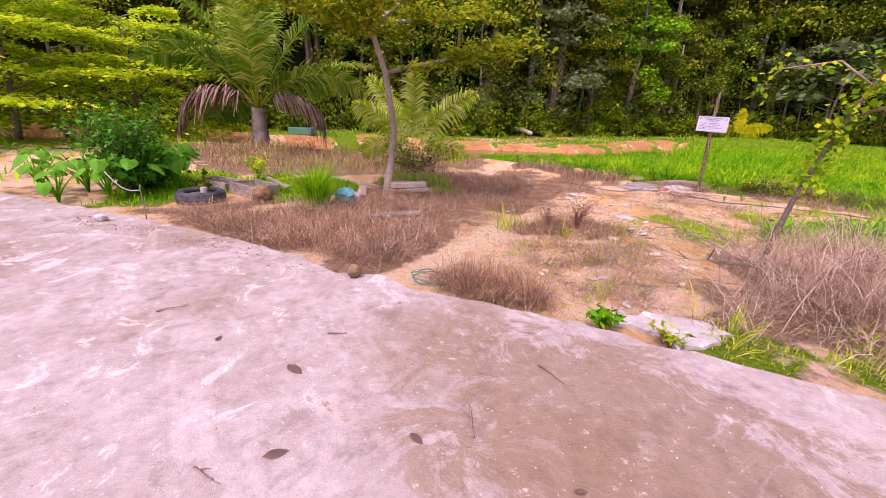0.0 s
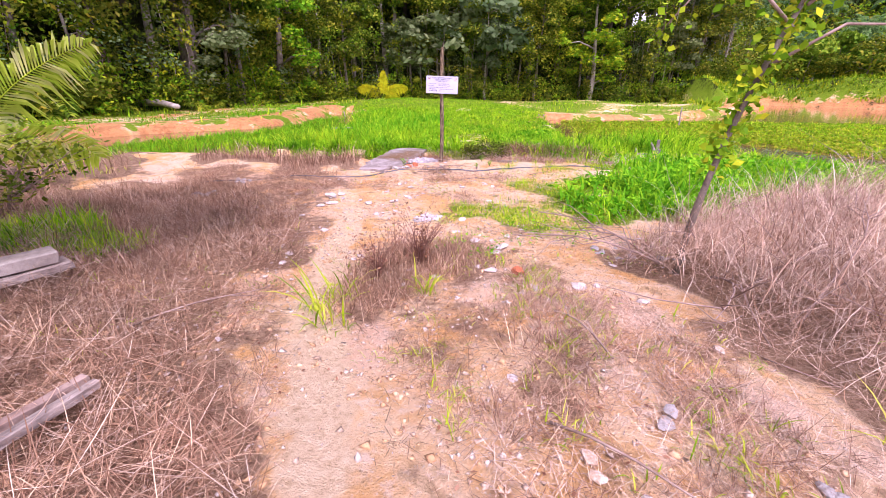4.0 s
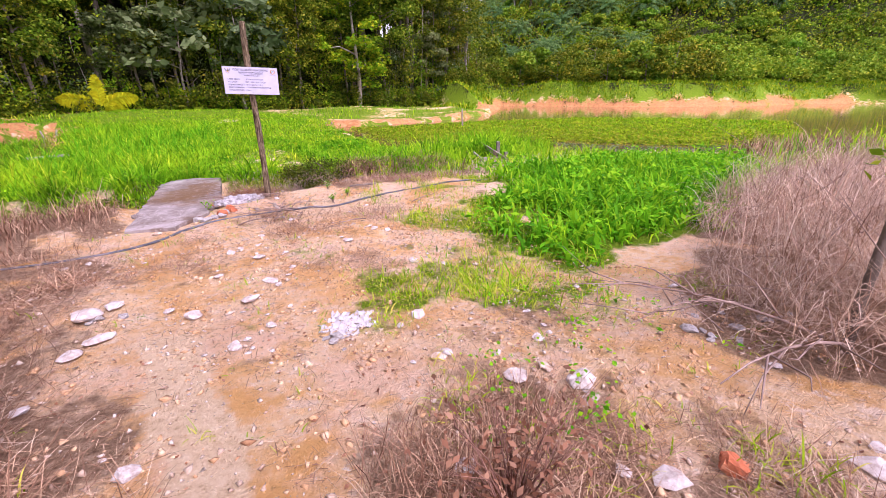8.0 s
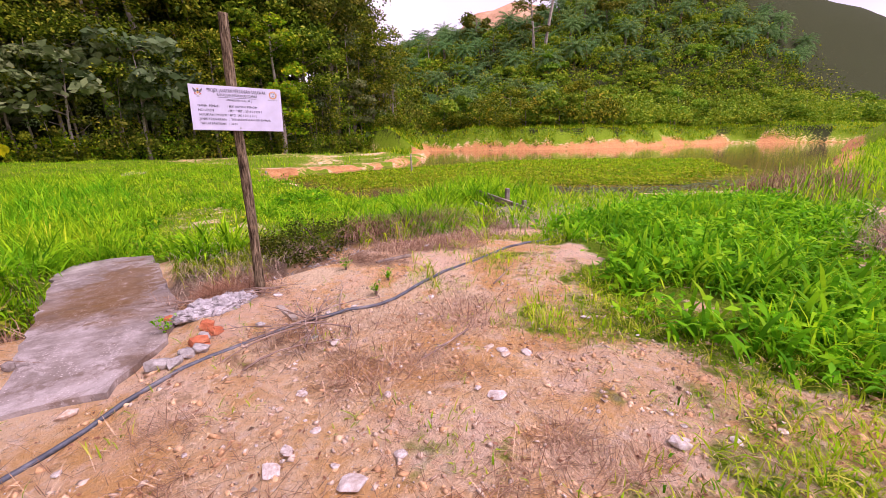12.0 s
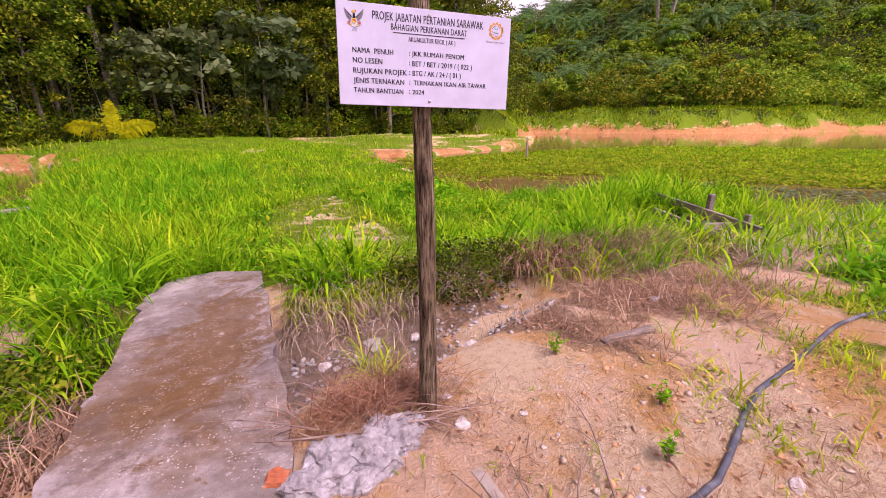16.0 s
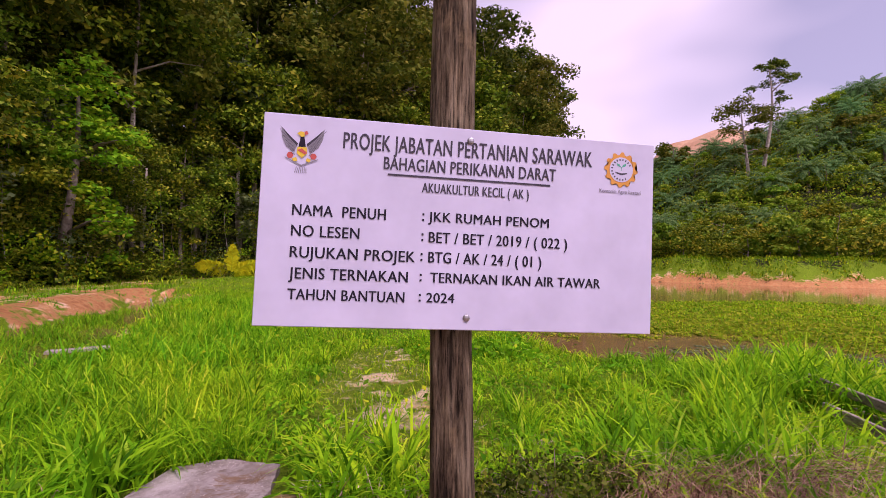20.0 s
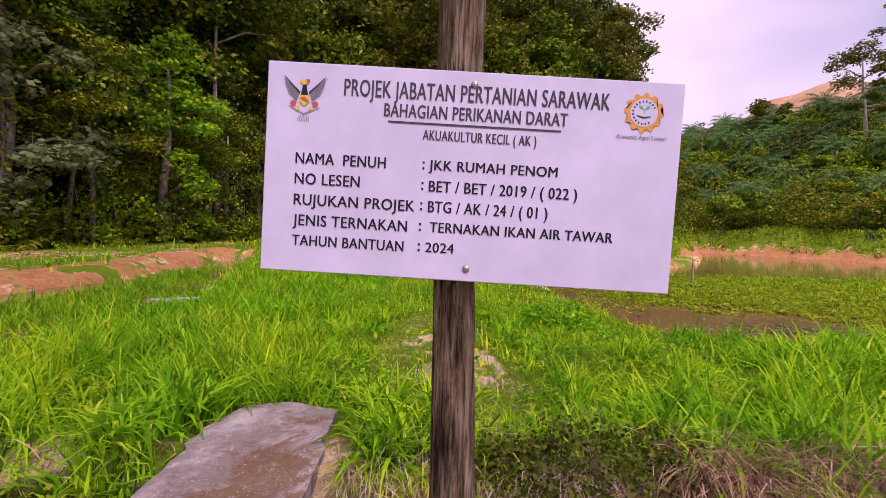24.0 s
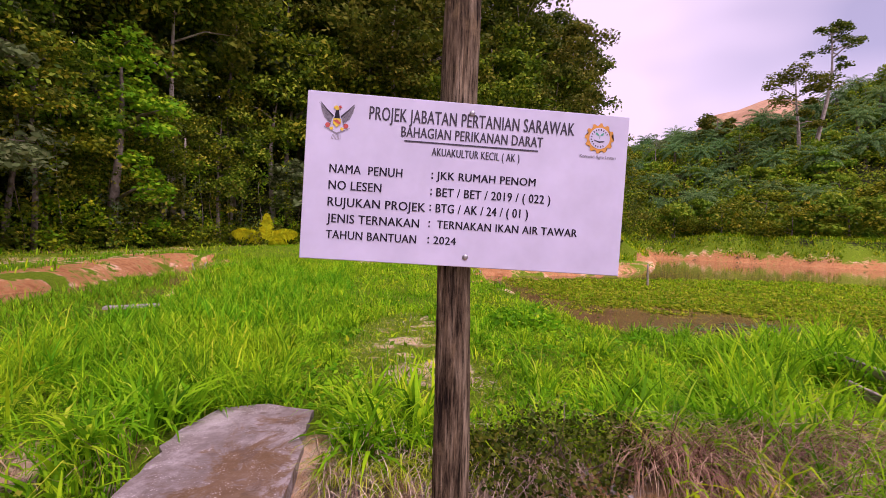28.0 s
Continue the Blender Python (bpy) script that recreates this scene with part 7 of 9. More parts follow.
area = scatter([(-2.2, -8.3), (2.9, -8.2), (3.3, -4.4), (2.2, -2.6), (1.6, -0.3), (-1.4, -0.9), (-2.6, -3.4)], 480, 0, 0.5, 71)
for x, y in area:
    if inside(DRY_LEFT, x, y) < 0.2 and (wave(x, y, 1.3, 73) > 0.1 or rng.uniform() < 0.25):
        stone("stone", x, y, 0.025 + 0.09 * rng.uniform() ** 2.5, STONES if rng.uniform() < 0.75 else PEBBLES, "small pale stone lying on clay", "stone", "loose stones")
pit = scatter([(-2.2, -8.6), (3.0, -8.4), (3.3, -4.2), (2.6, -0.6), (0.8, 0.6), (-1.6, -0.9), (-3.2, -3.4)], 9000, 0, 0.5, 72)
pit = keep(pit, (wave(pit[:, 0], pit[:, 1], 1.3, 73) > -0.25) | (rng.uniform(0, 1, len(pit)) < 0.3))
pr = rooted(pit, 0.004)
ps = (0.003 + 0.017 * rng.uniform(0, 1, len(pit)) ** 3)[:, None, None]
octa = np.array([[1, 0, 0], [0, 1, 0], [-1, 0, 0], [0, -1, 0], [0, 0, 0.6], [0, 0, -0.6]], float)
pv = pr[:, None] + ps * (octa + 0.38 * rng.normal(size=(len(pit), 6, 3)))
pf = np.array([[0, 1, 4], [1, 2, 4], [2, 3, 4], [3, 0, 4], [1, 0, 5], [2, 1, 5], [3, 2, 5], [0, 3, 5]])
tagged(new("gravel", mesh_np("gravel", pv.reshape(-1, 3), (np.arange(len(pit))[:, None, None] * 6 + pf).reshape(-1, 3), PEBBLE)), "loose pale gravel scattered over clay", "gravel", kind="stuff")
clod = scatter([(-2.2, -8.6), (3.0, -8.4), (3.3, -4.2), (3.2, 0.2), (0.8, 0.5), (-1.4, -0.9), (-3.2, -3.4)], 9000, 0, 0.5, 74)
clod = keep(clod, wave(clod[:, 0], clod[:, 1], 0.9, 75) > 0.0)
cs = (0.006 + 0.022 * rng.uniform(0, 1, len(clod)) ** 2.5)[:, None, None]
cv = rooted(clod, 0.0)[:, None] + cs * (octa + 0.3 * rng.normal(size=(len(clod), 6, 3)))
tagged(new("clay_clods", mesh_np("clay_clods", cv.reshape(-1, 3), (np.arange(len(clod))[:, None, None] * 6 + pf).reshape(-1, 3), rough_mat("clay_clod", (0.34, 0.17, 0.08), (0.62, 0.36, 0.18), (0.80, 0.55, 0.36), 3, 40, 0.95, 0.6, 0.006))), "crumbled clods of orange clay", "clods", kind="stuff")
# crumbled whitish lumps
for cx, cy, n, r in ((0.53, -4.05, 4, 0.2), (-3.25, -3.3, 12, 0.25), (-3.0, -2.6, 10, 0.2), (-1.05, -3.25, 6, 0.15), (2.9, -4.9, 14, 0.45), (3.2, -7.8, 10, 0.4)):
    for _ in range(n):
        a, q = rng.uniform(0, 6.28), r * math.sqrt(rng.uniform())
        stone("rubble_lump", cx + q * math.cos(a), cy + 0.6 * q * math.sin(a), rng.uniform(0.04, 0.12), ROCKS, "crumbling pale mortar lump on the ground", "rubble", "mortar rubble")

for x, y, size, up in ((-0.78, 0.95, 0.12, -0.21), (-0.70, 0.1, 0.11, -0.16), (-1.55, -0.4, 0.12, -0.14), (-1.66, 0.8, 0.13, -0.2)):
    chunk = under("edge_chunk", stone_mesh(int(80 + 10 * x), SLAB, (1, 0.8, 0.6)), slab)
    chunk.matrix_basis = pose(x, y, up + 0.05, 0, 0, 60 * x) @ Matrix.Diagonal((size, size, size, 1))
# broken bricks and mortar beside the slab
for x, y, s, m in ((-0.48, -0.69, 0.13, 0), (-0.52, -0.89, 0.16, 0), (-0.59, -0.92, 0.15, 0), (-0.75, -0.95, 0.2, 0), (-0.66, -1.0, 0.14, 0), (-0.13, -0.72, 0.09, 0), (0.17, -1.06, 0.08, 0), (-0.62, -0.85, 0.1, 0)):
    stone("rubble_lump", x, y, s, ROCKS, "grey broken mortar lump beside the slab bridge", "rubble", "mortar rubble")
bm = bmesh.new()
bmesh.ops.create_cube(bm, size=1, matrix=Matrix.Diagonal((0.16, 0.085, 0.06, 1)))
bmesh.ops.subdivide_edges(bm, edges=bm.edges[:], cuts=3, use_grid_fill=True)
for v in bm.verts:
    v.co *= 1 - 0.16 * (abs(v.co.x) / 0.08 * abs(v.co.y) / 0.0425 * abs(v.co.z) / 0.03)
    v.co += Vector(rng.normal(size=3) * 0.0035)
brick_me = bpy.data.meshes.new("brick")
bm.to_mesh(brick_me)
bm.free()
brick_me.materials.append(BRICK)
for x, y, s, a, tip in ((-0.70, -0.13, 0.6, 80, 10), (-0.46, -0.52, 0.6, 80, 14), (-0.52, -0.80, 0.7, 20, 8), (-0.42, -0.66, 0.5, 130, 20), (1.72, -5.7, 0.5, 40, 20)):
    b = new("brick", brick_me)
    b.matrix_world = pose(*at(x, y, 0.035 * s), tip, 5, a) @ Matrix.Diagonal((s, 1, 1, 1))
    tagged(b, "broken red clay brick lying by the slab", "brick", "broken bricks")

# black water pipe
px = np.linspace(-3.6, 6.2, 70)
py = np.interp(px, [-3.6, -2.4, -1.5, -0.6, 0.0, 0.5, 0.9, 1.6, 2.3, 3.2, 4.4, 6.2], [-2.9, -2.2, -1.72, -1.06, -0.8, -0.77, -0.72, -0.42, -0.2, -0.05, 0.1, 0.3]) + 0.02 * np.sin(px * 5)
pz = ground_z(px, py) + 0.010 - 0.010 * smooth01((np.sin(px * 2.6 + 2.4) - 0.3) / 0.4) - 0.008 * (px < -1.2)
under("water_pipe", mesh_np("water_pipe", *tube(np.column_stack([px, py, pz]), 0.0145, 9), PIPE, True))
tagged(bpy.data.objects["water_pipe"], "black plastic water pipe lying across the clay", "pipe")

# ---- small things ----


def board_box(bm, lx, ly, lz, m):
    r = bmesh.ops.create_cube(bm, size=1, matrix=m @ Matrix.Diagonal((lx, ly, lz, 1)))
    return r


def plank(name, x, y, lx, ly, lz, turn, material, label, category="plank", up=0.0, tip=0.0, pitch=0.0):
    bm = bmesh.new()
    board_box(bm, lx, ly, lz, Matrix.Identity(4))
    bmesh.ops.subdivide_edges(bm, edges=[e for e in bm.edges if abs((e.verts[0].co - e.verts[1].co).x) > lx * 0.9], cuts=5)
    for v in bm.verts:
        v.co += Vector((rng.normal() * 0.004, rng.normal() * 0.004, rng.normal() * 0.002 + 0.012 * math.sin(3 * v.co.x)))
    bmesh.ops.bevel(bm, geom=bm.edges[:], offset=min(lz, ly) * 0.08, segments=1, affect="EDGES")
    ob = part(name, bm, material, None)
    ob.matrix_world = pose(*at(x, y, lz / 2 + up), tip, pitch, turn)
    return tagged(ob, label, category)


litter = scatter([(-2.6, -9.2), (3.2, -8.6), (4.2, -6.0), (3.4, -3.6), (4.2, 0.6), (1.4, 1.0), (-1.8, 0.2), (-4.4, -2.6)], 22000, 0, 0.6, 81)
track = np.interp(litter[:, 1], [p[1] for p in PATH_LINE[::-1]], [p[0] for p in PATH_LINE[::-1]])
litter = keep(litter, (np.abs(litter[:, 0] - track) > 0.25) | (litter[:, 1] > -4.4))
nl = len(litter)
stuff("straw_litter", blades(rooted(litter, 0.012), rng.uniform(0.015, 0.11, nl), rng.uniform(0.0015, 0.0038, nl), rng.uniform(1.35, 1.6, nl), rng.uniform(-0.2, 0.25, nl)), STRAW, "short dead straw littering the clay", "litter")
for k, (x, y) in enumerate(((0.25, -1.75), (1.25, -1.35), (0.15, -1.15), (-1.5, -2.5), (-1.9, -1.6), (-1.3, -4.9), (1.9, -6.9))):
    c = np.array([[x, y]])
    c = np.repeat(c, 260, 0) + rng.normal(0, 0.13 + 0.05 * (k % 3), (260, 2))
    stuff("dry_tuft", blades(rooted(c), rng.uniform(0.08, 0.28, 260), np.full(260, 0.005), rng.uniform(0.6, 1.6, 260), rng.uniform(-0.2, 0.6, 260)), STRAW, "matted tuft of dead grass on clay", "dry grass")

mats = scatter([(-1.8, -3.6), (1.2, -4.4), (2.0, -2.6), (1.8, -0.6), (0.2, -0.4), (-1.0, -1.2), (-2.6, -2.6)], 26, 0, 0.3, 115)
for x, y in mats:
    m_n = int(rng.integers(90, 200))
    c = np.array([[x, y]]) + rng.normal(0, 1, (m_n, 2)) * rng.uniform(0.06, 0.18, 2)
    stuff("dry_tuft", arches(rooted(c, 0.003), rng.uniform(0.05, 0.2, m_n), rng.uniform(0.002, 0.004, m_n), rng.uniform(0.8, 1.7, m_n), rng.uniform(-0.6, 1.4, m_n), None, 3), STRAW, "matted tuft of dead grass on clay", "dry grass")
roots = scatter([(-1.6, -3.4), (2.2, -4.6), (2.6, -2.4), (2.4, 0.0), (0.2, 0.0), (-0.9, -1.0), (-2.6, -2.4)], 5200, 0, 0.5, 116)
roots = keep(roots, wave(roots[:, 0], roots[:, 1], 1.0, 117) > -0.1)
n = len(roots)
stuff("root_litter", arches(rooted(roots, 0.006), rng.uniform(0.03, 0.16, n), rng.uniform(0.0015, 0.0035, n), rng.uniform(1.2, 1.65, n), rng.uniform(-0.3, 0.4, n), None, 3), RUSTLEAF, "red-brown dead roots and stems strewn over clay", "litter")

crumb = scatter([(-2.2, -8.6), (3.0, -8.2), (3.3, -4.2), (3.4, 0.4), (1.2, 0.7), (-1.4, -0.6), (-3.2, -3.4)], 5200, 0, 0.5, 113)
crumb = keep(crumb, wave(crumb[:, 0], crumb[:, 1], 1.1, 114) > -0.1)
nc = len(crumb)
stuff("leaf_crumbs", leaf_quads(rooted(crumb, 0.008), rng.uniform(0.008, 0.034, nc), np.array([[0, 0, 2.0]]), 0.5, 0.9), RUSTLEAF, "brown crumbs of dead leaves littering the clay", "litter")

# weeds floating on the pond
RAFT = [(4.4, 10.2), (3.9, 14), (4.0, 18.6), (8, 19.6), (13.5, 21.0), (22, 21.5), (27, 18), (31, 12), (22, 5.5), (13.5, 4.2), (11.2, 6.5), (9.6, 9.0), (7, 10.0)]
raft = scatter(RAFT, 90000, 0, 0.8, 82, 1.5)
raft = keep(raft, rng.uniform(0, 1, len(raft)) < np.clip(11 / np.hypot(raft[:, 0], raft[:, 1]), 0.3, 1))
nr = len(raft)
far = np.hypot(raft[:, 0], raft[:, 1])
stuff("water_weed", leaf_quads(np.column_stack([raft, LEVEL + 0.01 + rng.uniform(0, 0.16, nr) ** 1.5]), (0.045 + 0.0055 * far) * rng.uniform(0.6, 1.4, nr), np.array([[0, 0, 2.0]]), 0.7, 0.8), PONDWEED, "dense mat of green weeds floating on the pond", "water weed")
stand = raft[::2]
ns = len(stand)
stand_far = np.hypot(stand[:, 0], stand[:, 1])
stuff("water_weed", blades(np.column_stack([stand, np.full(ns, LEVEL - 0.01)]), (0.07 + 0.004 * stand_far) * rng.uniform(0.5, 1.4, ns), 0.006 + 0.0014 * stand_far, np.abs(rng.normal(0, 0.45, ns)), rng.uniform(0.2, 1.0, ns)), GRASS, "bright green water grass standing in the pond", "water weed")
patchy = scatter([(9.2, 3.6), (12, 2.4), (20, 3.6), (13, 5.0), (10.5, 7.5), (8.6, 8.8), (5.0, 8.6), (5.5, 7.6), (8.6, 6.6)], 2600, 0, 0.6, 83)
stuff("water_weed", leaf_quads(np.column_stack([patchy, np.full(2600, LEVEL + 0.012)]), rng.uniform(0.05, 0.14, 2600), np.array([[0, 0, 3.0]]), 0.7, 0.9), SILVER, "thin pale weeds on the open water", "water weed")

# low broad leaves among the bank grass
low = keep(scatter(CAUSEWAY, 16000, 0.1, 0.5, 84), slice(None))
low = keep(low, (low[:, 1] < 16) & (wave(low[:, 0], low[:, 1], 2.4, 85) > 0.05))
ln = len(low)
stuff("broad_weed", leaf_quads(rooted(low, 0.0) + np.column_stack([np.zeros((ln, 2)), rng.uniform(0.04, 0.34, ln)]), rng.uniform(0.05, 0.12, ln), np.array([[0, 0, 1.4]]), 0.55, 0.6), BRIGHT, "low broad-leaved creepers among the grass", "weeds")
for x, y in ((-0.05, 4.3), (0.55, 4.0), (1.3, 3.3)):
    c = np.array([[x, y]]) + rng.normal(0, 0.12, (220, 2))
    stuff("dry_tuft", blades(rooted(c), rng.uniform(0.06, 0.25, 220), np.full(220, 0.006), rng.uniform(0.8, 1.6, 220), rng.uniform(-0.2, 0.6, 220)), PALESTRAW, "dead straw on the worn bank path", "dry grass")
def mound(name, x, y, z, rx, ry, rz, leaves, size, material, label, seed):
    """A low creeper heaped over a bank: stems inside a shell of small leaves."""
    g = np.random.default_rng(seed)
    e = base(name, pose(*at(x, y)), label, "creeper")
    out = g.normal(size=(leaves, 3))
    out /= np.linalg.norm(out, axis=1, keepdims=True)
    lump = 1 + 0.22 * wave(out[:, 0] * 2 + out[:, 2], out[:, 1] * 2 - out[:, 2], 1.6, seed)
    p = out * np.array([rx, ry, rz]) * (lump * g.uniform(0.6, 1.08, leaves))[:, None] + [0, 0, z]
    under("foliage", mesh_np("foliage", *leaf_quads(p, size * g.uniform(0.6, 1.4, leaves), out, 0.65, 0.2), material), e)
    limbs = []
    for _ in range(46):
        d = g.normal(size=3)
        d /= np.linalg.norm(d)
        tip = d * np.array([rx, ry, rz]) * g.uniform(0.8, 1.15) + [0, 0, z]
        limbs.append(tube([(g.normal() * rx * 0.4, 0, z - rz * 0.6), tip * 0.6 + [0, 0, 0.08], tip], [0.005, 0.004, 0.002], 4))
    under("stalk", mesh_np("stalk", *joined(limbs), STEM), e)


mound("creeper_bush", 0.98, 1.95, 0.10, 0.72, 0.38, 0.32, 4600, 0.036, DARKLEAF, "dark small-leaved creeper hanging over the ditch bank", 105)
mound("creeper_bush", -2.5, 1.75, 0.05, 0.6, 0.4, 0.3, 3200, 0.05, FOREST, "leafy creeper on the ditch bank beside the slab", 106)
mound("creeper_bush", -2.5, 0.95, 0.02, 0.42, 0.3, 0.18, 1300, 0.04, DARKLEAF, "leafy creeper in the ditch beside the slab", 110)
mound("creeper_bush", 2.1, 7.3, 0.1, 0.7, 0.5, 0.2, 2200, 0.09, WEED, "bright broad-leaved creeper at the pond edge", 107)
# dead and green blades bowed down the ditch bank
face_xy = scatter([(1.35, 1.55), (3.6, 1.95), (3.6, 2.35), (1.4, 2.15)], 2400, 0, 0.1, 108, 0.1)
nf = len(face_xy)
stuff("dry_grass", arches(rooted(face_xy, 0.05), rng.uniform(0.25, 0.7, nf), rng.uniform(0.003, 0.008, nf), rng.uniform(0.0, 0.9, nf), rng.uniform(1.2, 2.8, nf), rng.normal(-1.6, 0.9, nf)), STRAW, "pinkish dead blades hanging down the ditch bank", "dry grass")
face_xy = scatter([(-0.7, 2.1), (1.2, 2.0), (3.6, 1.95), (3.8, 2.5), (-0.7, 2.5)], 900, 0, 0.1, 109, 0.1)
nf = len(face_xy)
stuff("grass", arches(rooted(face_xy, 0.02), rng.uniform(0.2, 0.5, nf), rng.uniform(0.008, 0.018, nf), rng.uniform(0.0, 0.7, nf), rng.uniform(0.6, 2.2, nf), rng.normal(-1.6, 1.3, nf)), GRASS, "green blades arching over the ditch bank", "grass")
# mortar ridge beside the slab
MORTAR = rough_mat("pale_mortar", (0.24, 0.215, 0.21), (0.44, 0.405, 0.41), (0.66, 0.63, 0.645), 14, 70, 0.9, 1.0, 0.014)
ridge = base("mortar_ridge", pose(*at(-0.36, -0.17, 0.0), 0, 0, 10), "lumpy ridge of pale grey mortar beside the slab", "mortar")
for k, (x, y, lx, ly, lz) in enumerate(((-0.22, -0.03, 0.17, 0.14, 0.07), (-0.10, 0.02, 0.20, 0.19, 0.10), (0.04, -0.01, 0.20, 0.20, 0.11), (0.16, 0.03, 0.17, 0.18, 0.10), (0.25, 0.06, 0.10, 0.12, 0.07), (-0.03, -0.11, 0.15, 0.10, 0.06), (0.10, 0.11, 0.14, 0.10, 0.08), (-0.15, 0.09, 0.12, 0.10, 0.06))):
    bm = bmesh.new()
    bmesh.ops.create_icosphere(bm, subdivisions=4, radius=0.5)
    for v in bm.verts:
        c = v.co.copy()
        q = 1 + 0.16 * math.sin(7 * c.x + 3 + k) * math.cos(8 * c.y + k) + 0.14 * math.sin(17 * c.x + 5 * c.z + k) * math.sin(15 * c.y + 2) + 0.05 * rng.normal()
        v.co = Vector((c.x * lx * 1.3 * q, c.y * ly * 1.3 * q, max(-0.03, c.z * lz * 1.5 * q)))
    part("lump", bm, MORTAR, ridge).matrix_basis = pose(x, y, 0.0, 0, 0, 40 * k)
plank("plank", 0.09, -0.55, 0.36, 0.045, 0.02, -82, PALEBARK, "pale split stick of wood on orange clay")
for k, (x, y, s) in enumerate(((-0.72, -0.42, 0.13), (0.86, 0.28, 0.10), (1.08, -0.30, 0.09), (0.84, -0.58, 0.09))):
    bush("weed", x, y, 1.25 * s, 0.8 * s, 8, 60, WEED, "small bright green weed on clay", "weed", 0.034, 190 + k, STEM, 0.45)
for k in range(12):
    twig("stick", rng.uniform(0.25, 0.6), 2, 0.005, 0.35, 210 + k, pose(*at(-0.35 + 0.22 * rng.normal(), 0.05 + 0.12 * rng.normal(), 0.02), 0, -3, rng.uniform(-40, 40) + 180 * (k % 2)), "thin dry stick lying by the mortar ridge", "stick", "dry sticks")
bush("creeper_bush", 1.6, 2.1, 0.3, 0.3, 14, 400, DARKLEAF, "low dark creeper hanging over the ditch bank", "bush", 0.055, 91)
bush("creeper_bush", 0.45, 2.05, 0.3, 0.35, 18, 700, DARKLEAF, "low dark creeper on the ditch bank", "bush", 0.05, 92)
bush("creeper_bush", 7.3, 4.1, 0.45, 0.5, 20, 1100, BRIGHT, "green creeper growing over the sluice", "bush", 0.08, 93)
reddish = scatter([(1.5, 1.6), (2.6, 1.4), (3.8, 2.0), (2.6, 2.4)], 700, 0, 0.2, 94)
stuff("dry_grass", arches(rooted(reddish), rng.uniform(0.2, 0.55, 700), np.full(700, 0.006), rng.uniform(0.4, 1.6, 700), rng.uniform(0.6, 2.2, 700)), PALESTRAW, "reddish dead grass along the ditch rim", "dry grass")


# shallow puddle, dead weeds and pale stones in the ditch by the post
sheet("puddle", [(-0.62, 0.78), (-0.30, 0.70), (0.02, 0.76), (0.20, 0.90), (0.16, 1.08), (-0.12, 1.16), (-0.42, 1.12), (-0.64, 0.98)], float(ground_z(-0.2, 0.95)) + 0.028, water_mat("milky_water", (0.40, 0.30, 0.20)), 0.05, "shallow milky puddle on the ditch floor", "puddle", "", 0.06, 0.015)
heap_xy = np.column_stack([rng.normal(-0.24, 0.19, 1500), rng.normal(0.20, 0.10, 1500)])
stuff("dead_weeds", arches(rooted(heap_xy, 0.0) + np.column_stack([np.zeros((1500, 2)), rng.uniform(0, 0.10, 1500)]), rng.uniform(0.06, 0.24, 1500), rng.uniform(0.002, 0.004, 1500), rng.uniform(0.8, 1.9, 1500), rng.uniform(-0.8, 1.8, 1500), None, 3), RUSTLEAF, "reddish dead weeds heaped at the foot of the post", "dead weeds")
stuff("dead_weeds", arches(rooted(heap_xy[:500], 0.02), rng.uniform(0.1, 0.3, 500), rng.uniform(0.002, 0.004, 500), rng.uniform(0.9, 1.7, 500), rng.uniform(-0.6, 1.4, 500), None, 3), STRAW, "pale dead stalks over the reddish weeds", "dead weeds")
for x, y, k in ((-0.10, 0.60, 0.17), (0.10, 0.12, 0.09), (0.11, -0.10, 0.10), (0.55, 0.82, 0.16), (0.42, -0.12, 0.05), (-0.45, 1.5, 0.14), (0.0, 1.68, 0.18), (0.34, 1.62, 0.15), (-0.5, 0.55, 0.07)):
    stone("stone", x, y, k, STONES if k < 0.17 else ROCKS, "pale stone lying at the ditch by the post", "stone", "loose stones")
bed = np.column_stack([rng.uniform(-0.72, 1.35, 2600), rng.uniform(0.3, 2.0, 2600)])
bed = keep(bed, (inside(DITCH, bed[:, 0], bed[:, 1]) > -0.15) & (wave(bed[:, 0], bed[:, 1], 0.5, 76) > -0.15))
bs = (0.004 + 0.035 * rng.uniform(0, 1, len(bed)) ** 3.5)[:, None, None]
bv = rooted(bed, 0.0)[:, None] + bs * (octa + 0.35 * rng.normal(size=(len(bed), 6, 3)))
tagged(new("ditch_gravel", mesh_np("ditch_gravel", bv.reshape(-1, 3), (np.arange(len(bed))[:, None, None] * 6 + pf).reshape(-1, 3), RUBBLE)), "grey gravel and crumbs on the ditch floor", "gravel", kind="stuff")
skirt = np.column_stack([rng.uniform(-0.78, 1.0, 620), rng.normal(1.96, 0.09, 620)])
stuff("dry_grass", arches(rooted(skirt, 0.03), rng.uniform(0.15, 0.5, 620), rng.uniform(0.003, 0.007, 620), rng.uniform(0.4, 1.3, 620), rng.uniform(1.0, 2.6, 620), rng.normal(-1.57, 0.8, 620)), PALESTRAW, "dead straw skirt hanging down the ditch bank", "dry grass")
bl = bed[:700]
nb = len(bl)
stuff("straw_litter", arches(rooted(bl, 0.01), rng.uniform(0.04, 0.22, nb), rng.uniform(0.002, 0.005, nb), rng.uniform(0.9, 1.7, nb), rng.uniform(-0.6, 1.0, nb), None, 3), STRAW, "dead stalks fallen into the ditch", "litter")
hang = np.column_stack([rng.uniform(-0.72, 0.6, 520), rng.normal(2.04, 0.05, 520)])
